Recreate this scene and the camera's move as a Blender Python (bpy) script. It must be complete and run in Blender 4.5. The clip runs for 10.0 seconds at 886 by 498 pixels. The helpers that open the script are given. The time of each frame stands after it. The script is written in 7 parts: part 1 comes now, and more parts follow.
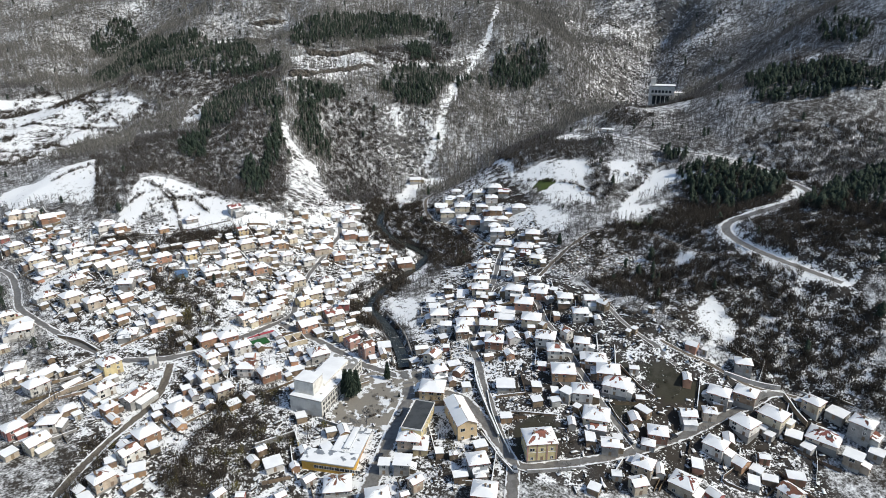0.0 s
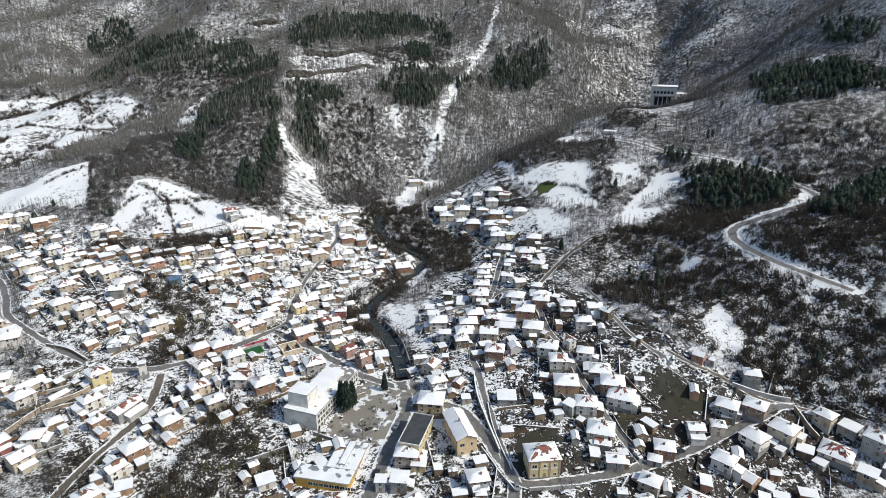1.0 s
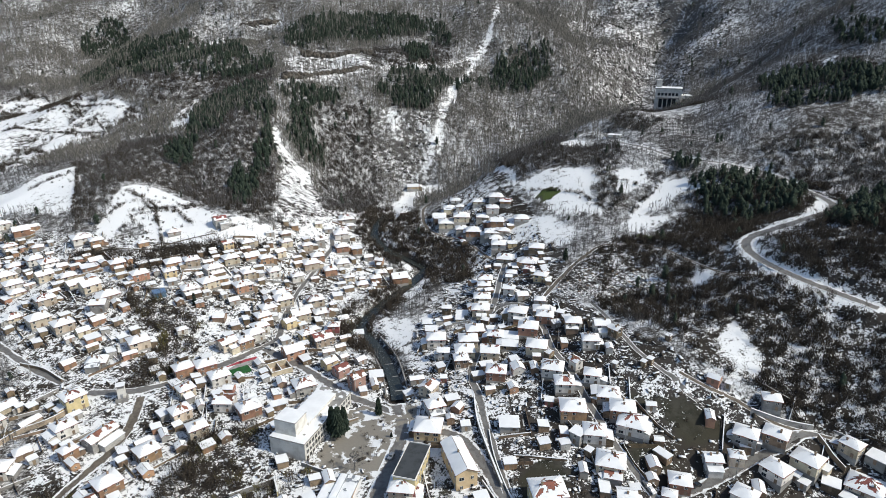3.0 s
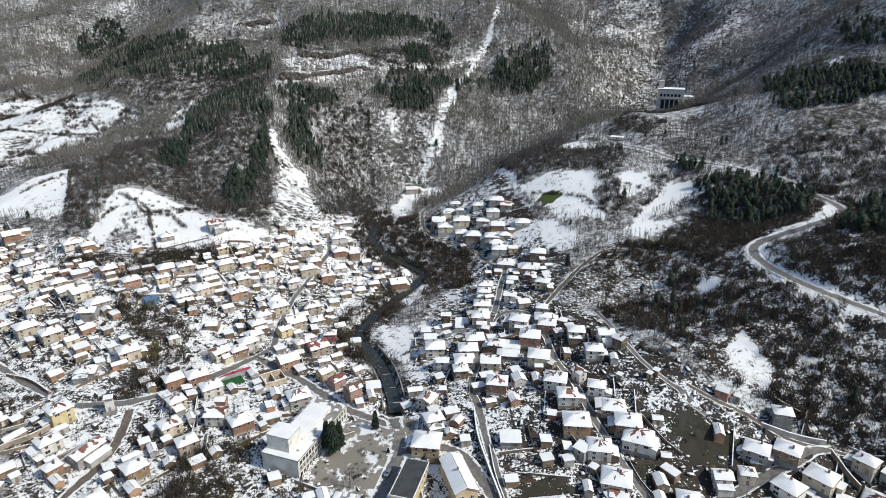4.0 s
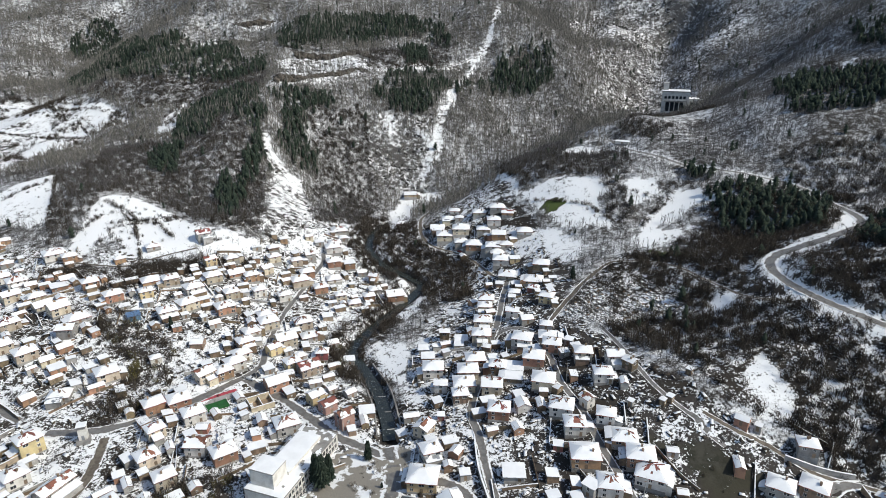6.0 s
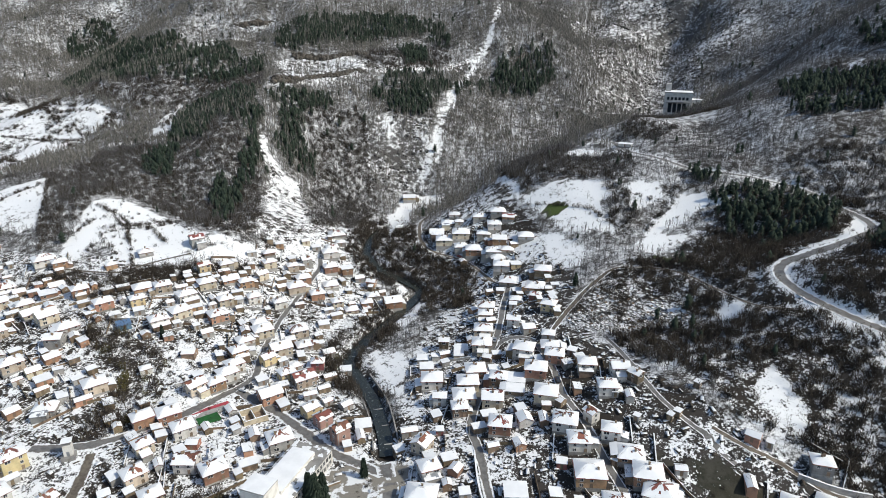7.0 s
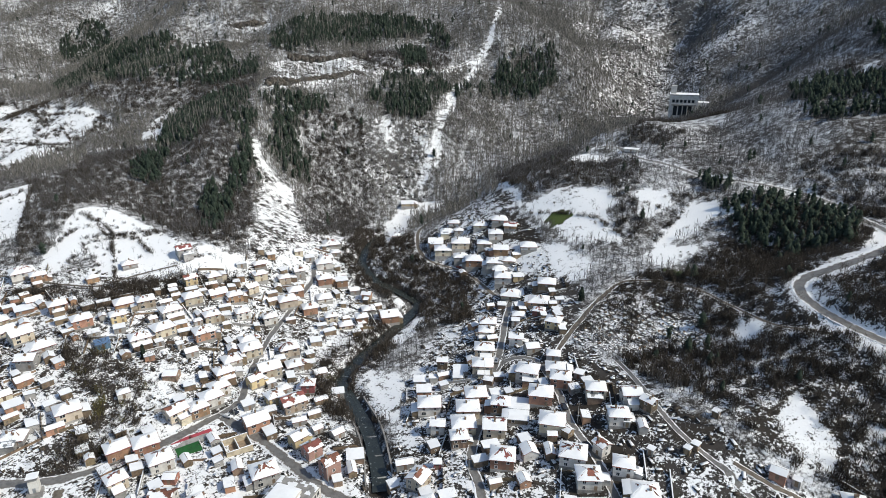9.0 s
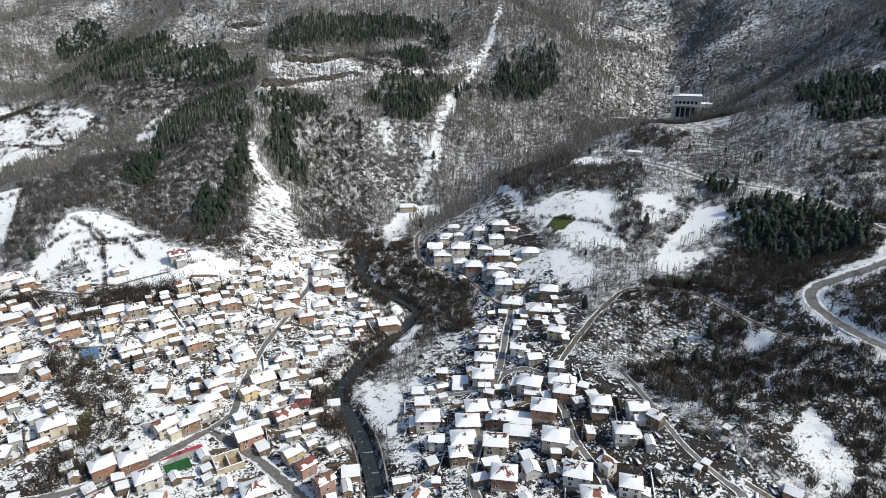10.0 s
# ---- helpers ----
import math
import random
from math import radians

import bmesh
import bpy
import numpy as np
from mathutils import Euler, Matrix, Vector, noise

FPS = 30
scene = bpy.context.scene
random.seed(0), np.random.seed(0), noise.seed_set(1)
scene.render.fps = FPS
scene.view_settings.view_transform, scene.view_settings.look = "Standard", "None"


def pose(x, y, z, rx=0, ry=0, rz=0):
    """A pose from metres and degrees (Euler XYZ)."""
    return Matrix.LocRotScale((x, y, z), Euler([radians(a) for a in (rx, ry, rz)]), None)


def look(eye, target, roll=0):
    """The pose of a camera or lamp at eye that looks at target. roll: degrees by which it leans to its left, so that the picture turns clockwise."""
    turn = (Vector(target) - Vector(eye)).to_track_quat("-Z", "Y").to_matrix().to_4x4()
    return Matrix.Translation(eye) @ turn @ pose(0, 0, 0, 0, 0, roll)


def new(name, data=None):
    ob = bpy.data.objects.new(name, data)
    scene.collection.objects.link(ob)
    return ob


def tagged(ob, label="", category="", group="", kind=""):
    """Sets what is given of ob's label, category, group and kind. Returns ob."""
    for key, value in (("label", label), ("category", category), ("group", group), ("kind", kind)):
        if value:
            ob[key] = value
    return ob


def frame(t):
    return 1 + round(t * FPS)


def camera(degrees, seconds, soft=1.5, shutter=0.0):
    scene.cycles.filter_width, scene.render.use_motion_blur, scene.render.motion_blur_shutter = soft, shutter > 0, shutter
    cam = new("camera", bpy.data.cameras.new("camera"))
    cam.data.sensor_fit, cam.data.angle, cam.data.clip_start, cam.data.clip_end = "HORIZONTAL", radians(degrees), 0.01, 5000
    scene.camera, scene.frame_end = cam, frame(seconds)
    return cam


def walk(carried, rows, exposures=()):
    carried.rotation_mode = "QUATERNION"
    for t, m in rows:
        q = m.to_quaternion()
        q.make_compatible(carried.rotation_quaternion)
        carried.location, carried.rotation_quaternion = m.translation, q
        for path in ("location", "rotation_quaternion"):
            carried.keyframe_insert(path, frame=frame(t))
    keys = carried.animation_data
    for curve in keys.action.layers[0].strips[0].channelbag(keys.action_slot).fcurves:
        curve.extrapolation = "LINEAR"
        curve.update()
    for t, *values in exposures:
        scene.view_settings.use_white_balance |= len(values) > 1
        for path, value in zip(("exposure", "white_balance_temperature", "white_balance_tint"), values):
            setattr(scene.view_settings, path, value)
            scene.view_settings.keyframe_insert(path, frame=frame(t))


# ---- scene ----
# The camera: a level, straight, even flight up the valley.
cam = camera(71.5, 10.0, 0.4)
PITCH, YAW, HEIGHT = -19.927, 2.455, 160.0
rows = []
for step in range(11):
    u = (step - 5) / 5
    rows.append((step, pose(0, 46.5 + 46.5 * u + 0.57 * (u * u - 1), HEIGHT, 90 + PITCH + 0.099 * u + 0.031 * u * u, 0, YAW + 0.012 * u + 0.025 * u * u)))
walk(cam, rows, [(0.0, 0.09, 6400, 6), (10.0, 0.09, 6400, 6)])

# Light: a hazy winter sun from the right, and its sky.
SUN_AZ, SUN_EL = radians(107), radians(43)   # azimuth from +y towards +x
world = bpy.data.worlds.new("sky")
scene.world = world
world.use_nodes = True
wn = world.node_tree
sky = wn.nodes.new("ShaderNodeTexSky")
sky.sky_type, sky.sun_disc = "NISHITA", False
sky.sun_elevation, sky.sun_rotation = SUN_EL, SUN_AZ
sky.altitude, sky.dust_density, sky.air_density = 500, 2.0, 1.0
wn.links.new(sky.outputs[0], wn.nodes["Background"].inputs[0])
wn.nodes["Background"].inputs[1].default_value = 0.128
sun = new("sun", bpy.data.lights.new("sun", "SUN"))
sun.data.energy, sun.data.angle, sun.data.color = 3.35, radians(2.0), (1.0, 0.93, 0.82)
to_sun = Vector((math.sin(SUN_AZ) * math.cos(SUN_EL), math.cos(SUN_AZ) * math.cos(SUN_EL), math.sin(SUN_EL)))
sun.matrix_world = look(to_sun * 1000, (0, 0, 0))


# The lie of the land: a valley floor, rising sides, and mounds and hollows on them.
MOUNDS = []


def mound(x, y, height, radius):
    MOUNDS.append((x, y, height, radius))


SPURS = []


def spur(height, reach, *crest):
    SPURS.append((height, reach, list(crest)))


def ramp(u, k):
    return k * np.logaddexp(0, u / k)


mound(-300, 170, -7.7, 95)
mound(-200, 170, 7.7, 95)
mound(-110, 170, 5.9, 95)
mound(-30, 170, -17.6, 95)
mound(40, 170, 19.7, 95)
mound(110, 170, -10.8, 95)
mound(190, 170, -18.6, 95)
mound(-300, 250, 9.7, 95)
mound(-200, 250, -8.2, 95)
mound(-110, 250, 1.2, 95)
mound(-30, 250, 14.1, 95)
mound(40, 250, -4.7, 95)
mound(110, 250, -12.3, 95)
mound(190, 250, 4.2, 95)
mound(-300, 330, -12.8, 95)
mound(-200, 330, 12.4, 95)
mound(-110, 330, 0.3, 95)
mound(-30, 330, -21.3, 95)
mound(40, 330, 13.3, 95)
mound(110, 330, 30.4, 95)
mound(190, 330, 11.4, 95)
mound(-300, 410, 9.7, 95)
mound(-200, 410, 7.5, 95)
mound(-30, 410, 4.9, 95)
mound(40, 410, -6.7, 95)
mound(110, 410, -16.6, 95)
mound(190, 410, -6.3, 95)
mound(-300, 500, 15.8, 95)
mound(-200, 500, -9.2, 95)
mound(-110, 500, -7.4, 95)
mound(-30, 500, 6.0, 95)
mound(40, 500, 5.4, 95)
mound(110, 500, 31.8, 95)
mound(190, 500, 50.7, 95)
mound(-300, 600, -11.3, 95)
mound(-200, 600, 33.0, 95)
mound(-110, 600, -23.1, 95)
mound(-30, 600, -34.8, 95)
mound(40, 600, 6.1, 95)
mound(110, 600, 50.0, 95)
mound(190, 600, 7.5, 95)
mound(-430, 560, 3.3, 145)
mound(-420, 420, -10.0, 145)
mound(-520, 760, -57.8, 145)
mound(-380, 760, 5.0, 145)
mound(-250, 740, 11.8, 145)
mound(-120, 740, -0.4, 145)
mound(0, 720, 14.2, 145)
mound(110, 720, -24.8, 145)
mound(230, 680, -36.5, 145)
mound(320, 600, 54.9, 145)
mound(300, 460, -59.6, 145)
mound(290, 330, 41.4, 145)
mound(-620, 980, -55.7, 240)
mound(-380, 950, 28.8, 240)
mound(-180, 900, 8.8, 240)
mound(40, 880, 47.5, 240)
mound(170, 900, -7.8, 240)
mound(300, 850, -31.8, 240)
mound(320, 1050, -70.7, 240)
mound(450, 800, 56.0, 240)
mound(480, 500, 65.4, 240)
mound(-700, 700, 52.0, 240)
mound(0, 1150, 5.8, 240)
mound(-300, 1200, 42.1, 240)
mound(-620, 830, -25.9, 150)
mound(-450, 830, 9.1, 150)
mound(-300, 830, -8.3, 150)
mound(-150, 830, -7.6, 150)
mound(0, 830, -4.7, 150)
mound(150, 830, 4.5, 150)
mound(300, 830, -28.0, 150)
mound(450, 830, -8.9, 150)
mound(-620, 980, -22.5, 150)
mound(-450, 980, 12.9, 150)
mound(-300, 980, 1.2, 150)
mound(-150, 980, -7.5, 150)
mound(0, 980, -8.2, 150)
mound(150, 980, 8.3, 150)
mound(300, 980, 12.6, 150)
mound(450, 980, 6.2, 150)
mound(-620, 1130, -5.0, 150)
mound(-450, 1130, -1.1, 150)
mound(-300, 1130, 0.5, 150)
mound(-150, 1130, -1.3, 150)
mound(0, 1130, -4.7, 150)
mound(150, 1130, -17.2, 150)
mound(300, 1130, -17.5, 150)
mound(450, 1130, 0.1, 150)
mound(-260, 560, 2.7, 90)
mound(-170, 600, -1.7, 90)
mound(-90, 620, -5.3, 90)
mound(-30, 680, 8.4, 90)
mound(60, 640, -20.9, 90)
mound(120, 620, -23.2, 90)
mound(60, 760, -15.0, 90)
mound(-60, 780, -0.6, 90)
mound(-140, 720, 13.1, 90)
mound(-330, 560, 4.1, 90)
mound(-330, 660, 0.3, 90)
mound(-430, 640, -7.1, 90)
mound(240, 540, 11.9, 90)
mound(280, 640, -0.6, 90)
mound(170, 470, -23.5, 90)
mound(220, 430, -3.7, 90)
mound(-14, 438, -15.2, 55)
mound(98, 327, -17.1, 45)
mound(-135, 504, 5.1, 60)
mound(-76, 417, -9.2, 55)
mound(20, 200, 1.7, 60)
mound(100, 265, 6.0, 45)
mound(-340, 800, 1.7, 90)
mound(-270, 830, -17.1, 90)
mound(160, 255, -6.2, 50)
mound(200, 650, 17.1, 80)
mound(230, 610, -31.2, 80)
mound(160, 690, 21.2, 80)
mound(180, 580, 4.8, 70)


def step01(a, b, v):
    u = np.clip((v - a) / (b - a), 0, 1)
    return u * u * (3 - 2 * u)


def lattice(x, y, seed):
    """Smooth value noise on a unit lattice, -1 to 1."""
    xi, yi = np.floor(x).astype(np.int64), np.floor(y).astype(np.int64)
    fx, fy = x - xi, y - yi
    fx, fy = fx * fx * (3 - 2 * fx), fy * fy * (3 - 2 * fy)

    def corner(i, j):
        h = (i * 374761393 + j * 668265263 + seed * 974711) & 0x7FFFFFFF
        h = ((h ^ (h >> 13)) * 1274126177) & 0x7FFFFFFF
        return ((h ^ (h >> 16)) & 0xFFFF) / 32767.5 - 1

    a = corner(xi, yi) * (1 - fx) + corner(xi + 1, yi) * fx
    b = corner(xi, yi + 1) * (1 - fx) + corner(xi + 1, yi + 1) * fx
    return a * (1 - fy) + b * fy


def fbm(x, y, size, seed, octaves=4):
    total, amp, norm = 0, 1.0, 0
    for o in range(octaves):
        total = total + amp * lattice(x / size * 2**o, y / size * 2**o, seed + o)
        norm, amp = norm + amp, amp * 0.5
    return total / norm


def from_line(x, y, line):
    """The distance to a line of points."""
    best = np.full(np.shape(x), 1e9)
    for (x0, y0), (x1, y1) in zip(line, line[1:]):
        dx, dy = x1 - x0, y1 - y0
        u = np.clip(((x - x0) * dx + (y - y0) * dy) / (dx * dx + dy * dy), 0, 1)
        best = np.minimum(best, np.hypot(x - x0 - u * dx, y - y0 - u * dy))
    return best


def inside(x, y, ring):
    """Which points lie in a ring."""
    odd = np.zeros(np.shape(x), bool)
    for (x0, y0), (x1, y1) in zip(ring, ring[1:] + ring[:1]):
        if y0 != y1:
            odd ^= ((y0 > y) != (y1 > y)) & (x < (x1 - x0) * (y - y0) / (y1 - y0) + x0)
    return odd


RIVER = [(-29.8, 258.4), (-32.7, 272.4), (-40.9, 298.0), (-52.2, 321.7), (-60.2, 338.8), (-56.2, 356.3), (-46.9, 383.8), (-34.3, 418.0), (-30.3, 430.4), (-42.2, 441.9), (-54.8, 449.6), (-64.9, 458.4), (-72.1, 471.8), (-72.2, 492.4), (-70.3, 536.0)]
spur(-27, 48, (115, 538), (152, 531), (177, 534))
spur(-7, 40, (202, 729), (184, 574))
spur(26, 60, (-372, 724), (-330, 735), (-290, 766), (-244, 810), (-209, 867))
spur(14, 38, (-190, 683), (-194, 606), (-190, 553), (-168, 509), (-143, 467))
spur(26, 65, (51, 953), (93, 901), (128, 821), (145, 762))
spur(-30, 45, (158, 746), (192, 808), (228, 880), (317, 1099))
spur(16, 50, (231, 609), (285, 664), (330, 685))
spur(10, 35, (290, 492), (269, 484), (247, 475))
spur(20, 60, (-468, 700), (-598, 838), (-683, 1043), (-656, 1110))
spur(9, 30, (-259, 463), (-207, 447), (-162, 430))
spur(7, 22, (167, 438), (191, 419), (200, 397))
ROADS, REGIONS = [], []


def road_line(name, width, surface, *points):
    ROADS.append((name, width, surface, list(points)))


def region(kind, *ring):
    REGIONS.append((kind, list(ring)))


road_line("main_road", 6.7, "asphalt", (-35.6, 174.9), (-33.0, 188.9), (-30.1, 204.1), (-26.5, 219.4), (-25.1, 230.0), (-26.6, 239.5), (-29.9, 250.9))
road_line("street", 5.2, "asphalt", (-29.2, 244.9), (-35.4, 248.8), (-44.1, 253.6), (-50.7, 256.8), (-57.3, 262.8), (-67.0, 271.8), (-78.1, 281.7), (-89.0, 289.4), (-98.1, 294.4), (-103.1, 296.0), (-107.6, 288.9), (-115.3, 278.0), (-126.0, 268.1), (-136.3, 258.8), (-150.1, 252.9), (-165.1, 251.7))
road_line("street", 3.7, "asphalt", (-103.1, 296.0), (-97.9, 308.1), (-100.1, 322.1), (-101.7, 340.3), (-102.2, 367.5), (-101.0, 394.1), (-98.9, 422.2), (-96.7, 436.7), (-99.0, 446.4))
road_line("street", 4.4, "mud", (-140.7, 250.2), (-137.2, 239.8), (-135.2, 226.7), (-135.4, 213.2), (-138.1, 201.9), (-140.3, 191.4), (-142.0, 179.4), (-142.5, 166.6))
road_line("street", 4.4, "asphalt", (-307.0, 354.4), (-283.4, 341.0), (-262.2, 317.4), (-249.0, 300.1), (-229.8, 285.8), (-205.1, 270.6), (-180.5, 258.1))
road_line("street", 5.2, "asphalt", (16.4, 172.7), (17.7, 183.8), (17.1, 191.6), (11.5, 202.4), (4.9, 216.7), (-1.0, 226.5), (-8.4, 230.6), (-17.7, 229.5), (-24.2, 228.7))
road_line("street", 3.7, "asphalt", (23.8, 397.1), (19.5, 370.7), (15.6, 340.5), (11.3, 318.9), (8.0, 301.2), (5.7, 287.8), (3.0, 275.6), (1.9, 266.0), (5.3, 254.2), (7.6, 236.5), (10.4, 221.8), (13.8, 205.5), (16.6, 194.9))
road_line("street", 4.8, "asphalt", (17.4, 190.7), (22.4, 187.1), (33.0, 189.2), (46.0, 191.8), (59.8, 196.9), (72.0, 202.4), (84.9, 209.0), (91.9, 212.6), (105.8, 220.3), (120.4, 226.6), (128.6, 230.9), (136.8, 232.3))
road_line("street", 3.3, "asphalt", (67.1, 200.1), (65.1, 203.9), (60.8, 213.9), (55.9, 226.2), (51.4, 239.4), (48.4, 250.7), (45.3, 264.3), (39.5, 280.4), (37.1, 301.4), (30.1, 328.4), (17.3, 329.9), (11.3, 318.9))
road_line("hill_road", 6.2, "asphalt", (175.9, 273.9), (168.9, 281.2), (159.4, 291.8), (151.2, 303.3), (145.4, 319.8), (145.3, 335.6), (149.9, 345.9), (161.5, 350.3), (174.7, 353.0), (196.0, 364.4), (211.8, 380.9), (214.3, 399.5), (212.9, 429.2), (202.9, 445.6), (186.3, 457.4), (165.4, 471.0), (147.1, 485.5), (123.5, 518.7), (113.2, 561.7), (98.7, 569.5))
road_line("lane", 2.6, "asphalt", (64.4, 319.7), (68.6, 300.2), (71.8, 280.8), (75.3, 269.4), (80.6, 260.1), (85.6, 253.4), (87.7, 250.1), (93.4, 242.8))
road_line("lane", 3.0, "mud", (89.1, 255.9), (99.7, 248.2), (108.6, 244.2), (116.6, 237.5), (124.0, 233.7), (136.5, 231.6), (146.5, 227.2))
road_line("lane", 3.3, "mud", (24.0, 400.0), (16.9, 411.7), (9.2, 430.3), (0.8, 445.9), (-10.0, 456.0), (-24.9, 465.9), (-31.3, 475.3), (-35.1, 487.9), (-36.9, 515.3), (-32.6, 544.9), (-18.7, 586.8), (-4.8, 602.7), (18.2, 574.2))
road_line("lane", 3.0, "mud", (38.7, 326.6), (45.4, 339.8), (52.2, 351.7), (61.3, 366.8), (72.3, 381.7), (83.1, 392.3), (94.0, 391.0), (105.7, 383.8), (114.5, 370.3), (120.3, 351.8), (125.2, 334.5), (129.7, 319.6), (139.0, 308.9))
road_line("lane", 3.0, "mud", (-263.1, 393.4), (-231.6, 384.8), (-214.0, 381.5), (-198.6, 381.5), (-191.0, 390.1), (-182.9, 398.9), (-167.9, 408.2))
road_line("mountain_track", 4.4, "mud", (-200.4, 663.4), (-169.0, 694.8), (-116.9, 731.6), (-84.6, 770.5), (-48.0, 798.9), (-1.9, 840.9))
road_line("mountain_track", 4.4, "mud", (-371.5, 849.5), (-337.0, 873.6), (-285.9, 876.4), (-240.8, 877.2), (-228.3, 887.2))

region("village", (-134.5, 168.4), (-301.4, 381.5), (-275.3, 407.7), (-226.7, 399.8), (-167.7, 385.8), (-134.9, 433.8), (-115.6, 495.2), (-92.1, 506.2), (-76.9, 468.2), (-45.8, 409.3), (-46.3, 384.7), (-57.7, 351.7), (-67.8, 339.9), (-53.5, 310.5), (-39.5, 273.2), (-24.8, 271.6), (-30.2, 325.8), (-21.3, 365.8), (8.3, 423.3), (-32.4, 475.9), (-21.8, 517.8), (10.2, 584.3), (33.4, 489.3), (44.6, 450.3), (59.8, 384.7), (47.4, 339.7), (72.8, 302.1), (84.1, 265.6), (100.8, 250.3), (121.3, 239.1), (155.2, 223.4), (135.5, 189.0))
region("brush", (51.3, 349.0), (81.6, 383.7), (122.0, 393.0), (151.3, 360.8), (179.3, 273.6), (155.1, 223.5), (131.6, 239.9), (100.3, 261.3), (80.7, 294.2))
region("brush", (150.4, 442.4), (225.5, 427.5), (213.0, 331.6), (178.5, 271.9), (150.1, 356.4), (124.8, 402.7))
region("brush", (-59.0, 528.7), (-29.0, 489.9), (-11.5, 458.1), (8.4, 427.2), (3.1, 389.8), (-23.0, 385.6), (-41.4, 371.1), (-55.8, 342.3), (-58.2, 354.5), (-32.5, 425.2), (-54.6, 450.6), (-62.3, 479.0))
region("brush", (-186.3, 326.5), (-174.9, 338.8), (-146.6, 314.4), (-126.9, 282.8), (-129.7, 266.5), (-142.7, 251.2), (-155.3, 256.7), (-151.8, 292.0))
region("brush", (-254.2, 374.8), (-179.8, 348.5), (-165.3, 379.6), (-130.4, 405.6), (-133.3, 416.4), (-208.3, 377.7))
region("rock", (-109.5, 677.8), (-42.4, 698.1), (-34.9, 618.2), (-89.9, 608.7))
region("rock", (138.8, 1173.7), (441.7, 1103.3), (375.5, 948.0), (261.5, 857.1), (184.8, 826.4), (154.4, 864.0))
region("rock", (-60.8, 502.8), (-15.5, 465.0), (-10.7, 426.6), (-40.1, 425.0))
region("scree", (113.6, 402.5), (148.7, 438.0), (149.3, 416.0), (121.9, 382.3))
region("grass", (50.1, 468.2), (57.2, 470.1), (66.6, 462.6), (59.7, 456.3), (50.9, 459.2))
region("grass", (109.0, 404.0), (116.2, 395.8), (115.7, 374.3), (111.1, 386.7))
region("brush", (-108.6, 226.7), (-89.2, 232.3), (-80.6, 215.0), (-83.1, 197.4), (-86.3, 178.4), (-100.6, 171.1), (-109.6, 182.3), (-105.3, 195.9))
region("brush", (-146.7, 161.1), (-145.6, 182.2), (-141.8, 201.9), (-138.5, 210.8), (-132.4, 203.5), (-133.2, 180.6), (-134.5, 162.4))
region("brush", (-100.5, 167.1), (-93.3, 184.6), (-77.3, 201.5), (-59.7, 205.4), (-62.5, 199.3), (-83.4, 181.4), (-84.2, 169.4))
region("brush", (-93.2, 233.4), (-83.4, 238.7), (-79.8, 222.5), (-83.5, 215.0))
region("brush", (129.7, 255.5), (164.4, 261.2), (178.6, 236.8), (169.3, 218.2), (150.5, 231.0), (135.2, 235.7))
region("soil", (81.7, 238.5), (93.7, 241.1), (103.4, 233.0), (87.3, 223.4), (80.0, 228.4))
region("soil", (67.8, 244.7), (91.4, 246.2), (94.7, 241.2), (70.9, 238.2))
region("soil", (16.5, 210.6), (25.2, 219.6), (33.0, 216.8), (39.8, 206.0), (34.9, 195.8), (23.2, 202.2), (17.4, 197.2))
region("soil", (66.1, 228.8), (75.2, 218.0), (67.5, 210.5), (62.3, 222.3))
region("soil", (26.1, 181.7), (35.8, 176.3), (36.8, 171.4), (23.2, 171.1))
region("soil", (-6.8, 213.9), (-1.9, 198.3), (-4.8, 195.5), (-8.7, 207.6))
region("wood", (-119.5, 830.2), (-31.2, 883.9), (-22.6, 828.4), (-85.7, 773.5), (-116.8, 767.7))
region("wood", (-159.3, 655.7), (-112.4, 696.2), (-97.4, 665.8), (-93.0, 613.1), (-118.0, 587.7), (-135.3, 574.7), (-133.8, 606.8), (-148.1, 629.2))
region("wood", (-327.3, 512.7), (-294.9, 576.8), (-240.7, 559.1), (-220.5, 524.0), (-200.6, 490.1), (-151.9, 436.6), (-191.9, 449.5), (-238.5, 472.7), (-261.7, 469.5), (-250.7, 425.6), (-265.0, 410.7), (-304.7, 481.9))
region("wood", (-665.8, 857.1), (-381.9, 709.7), (-297.2, 698.5), (-280.4, 676.9), (-314.7, 666.1), (-359.4, 684.3), (-514.6, 764.8), (-561.3, 717.0))
region("wood", (21.3, 623.3), (42.0, 622.0), (69.3, 630.1), (92.8, 529.6), (115.0, 492.4), (104.2, 477.9), (85.9, 489.6), (54.8, 497.8), (41.8, 488.7), (23.2, 530.6))
region("wood", (89.4, 471.2), (106.3, 469.5), (119.9, 454.3), (100.8, 431.0), (86.8, 442.7))
region("wood", (187.8, 448.2), (204.3, 472.2), (239.9, 465.8), (274.8, 466.6), (295.1, 456.9), (265.0, 404.9), (222.3, 422.9), (213.0, 438.7))
region("wood", (271.3, 598.1), (294.0, 609.7), (315.7, 548.8), (298.0, 514.3), (261.8, 532.0))
region("wood", (121.6, 566.3), (239.5, 819.2), (223.0, 604.0), (241.3, 620.7), (184.5, 576.6), (139.3, 543.1))
region("wood", (-297.1, 696.1), (-241.5, 753.3), (-205.8, 676.2), (-218.4, 659.3), (-279.7, 667.5))
region("wood", (-133.3, 565.6), (-98.0, 624.0), (-78.7, 601.2), (-85.2, 515.3), (-107.5, 474.1))
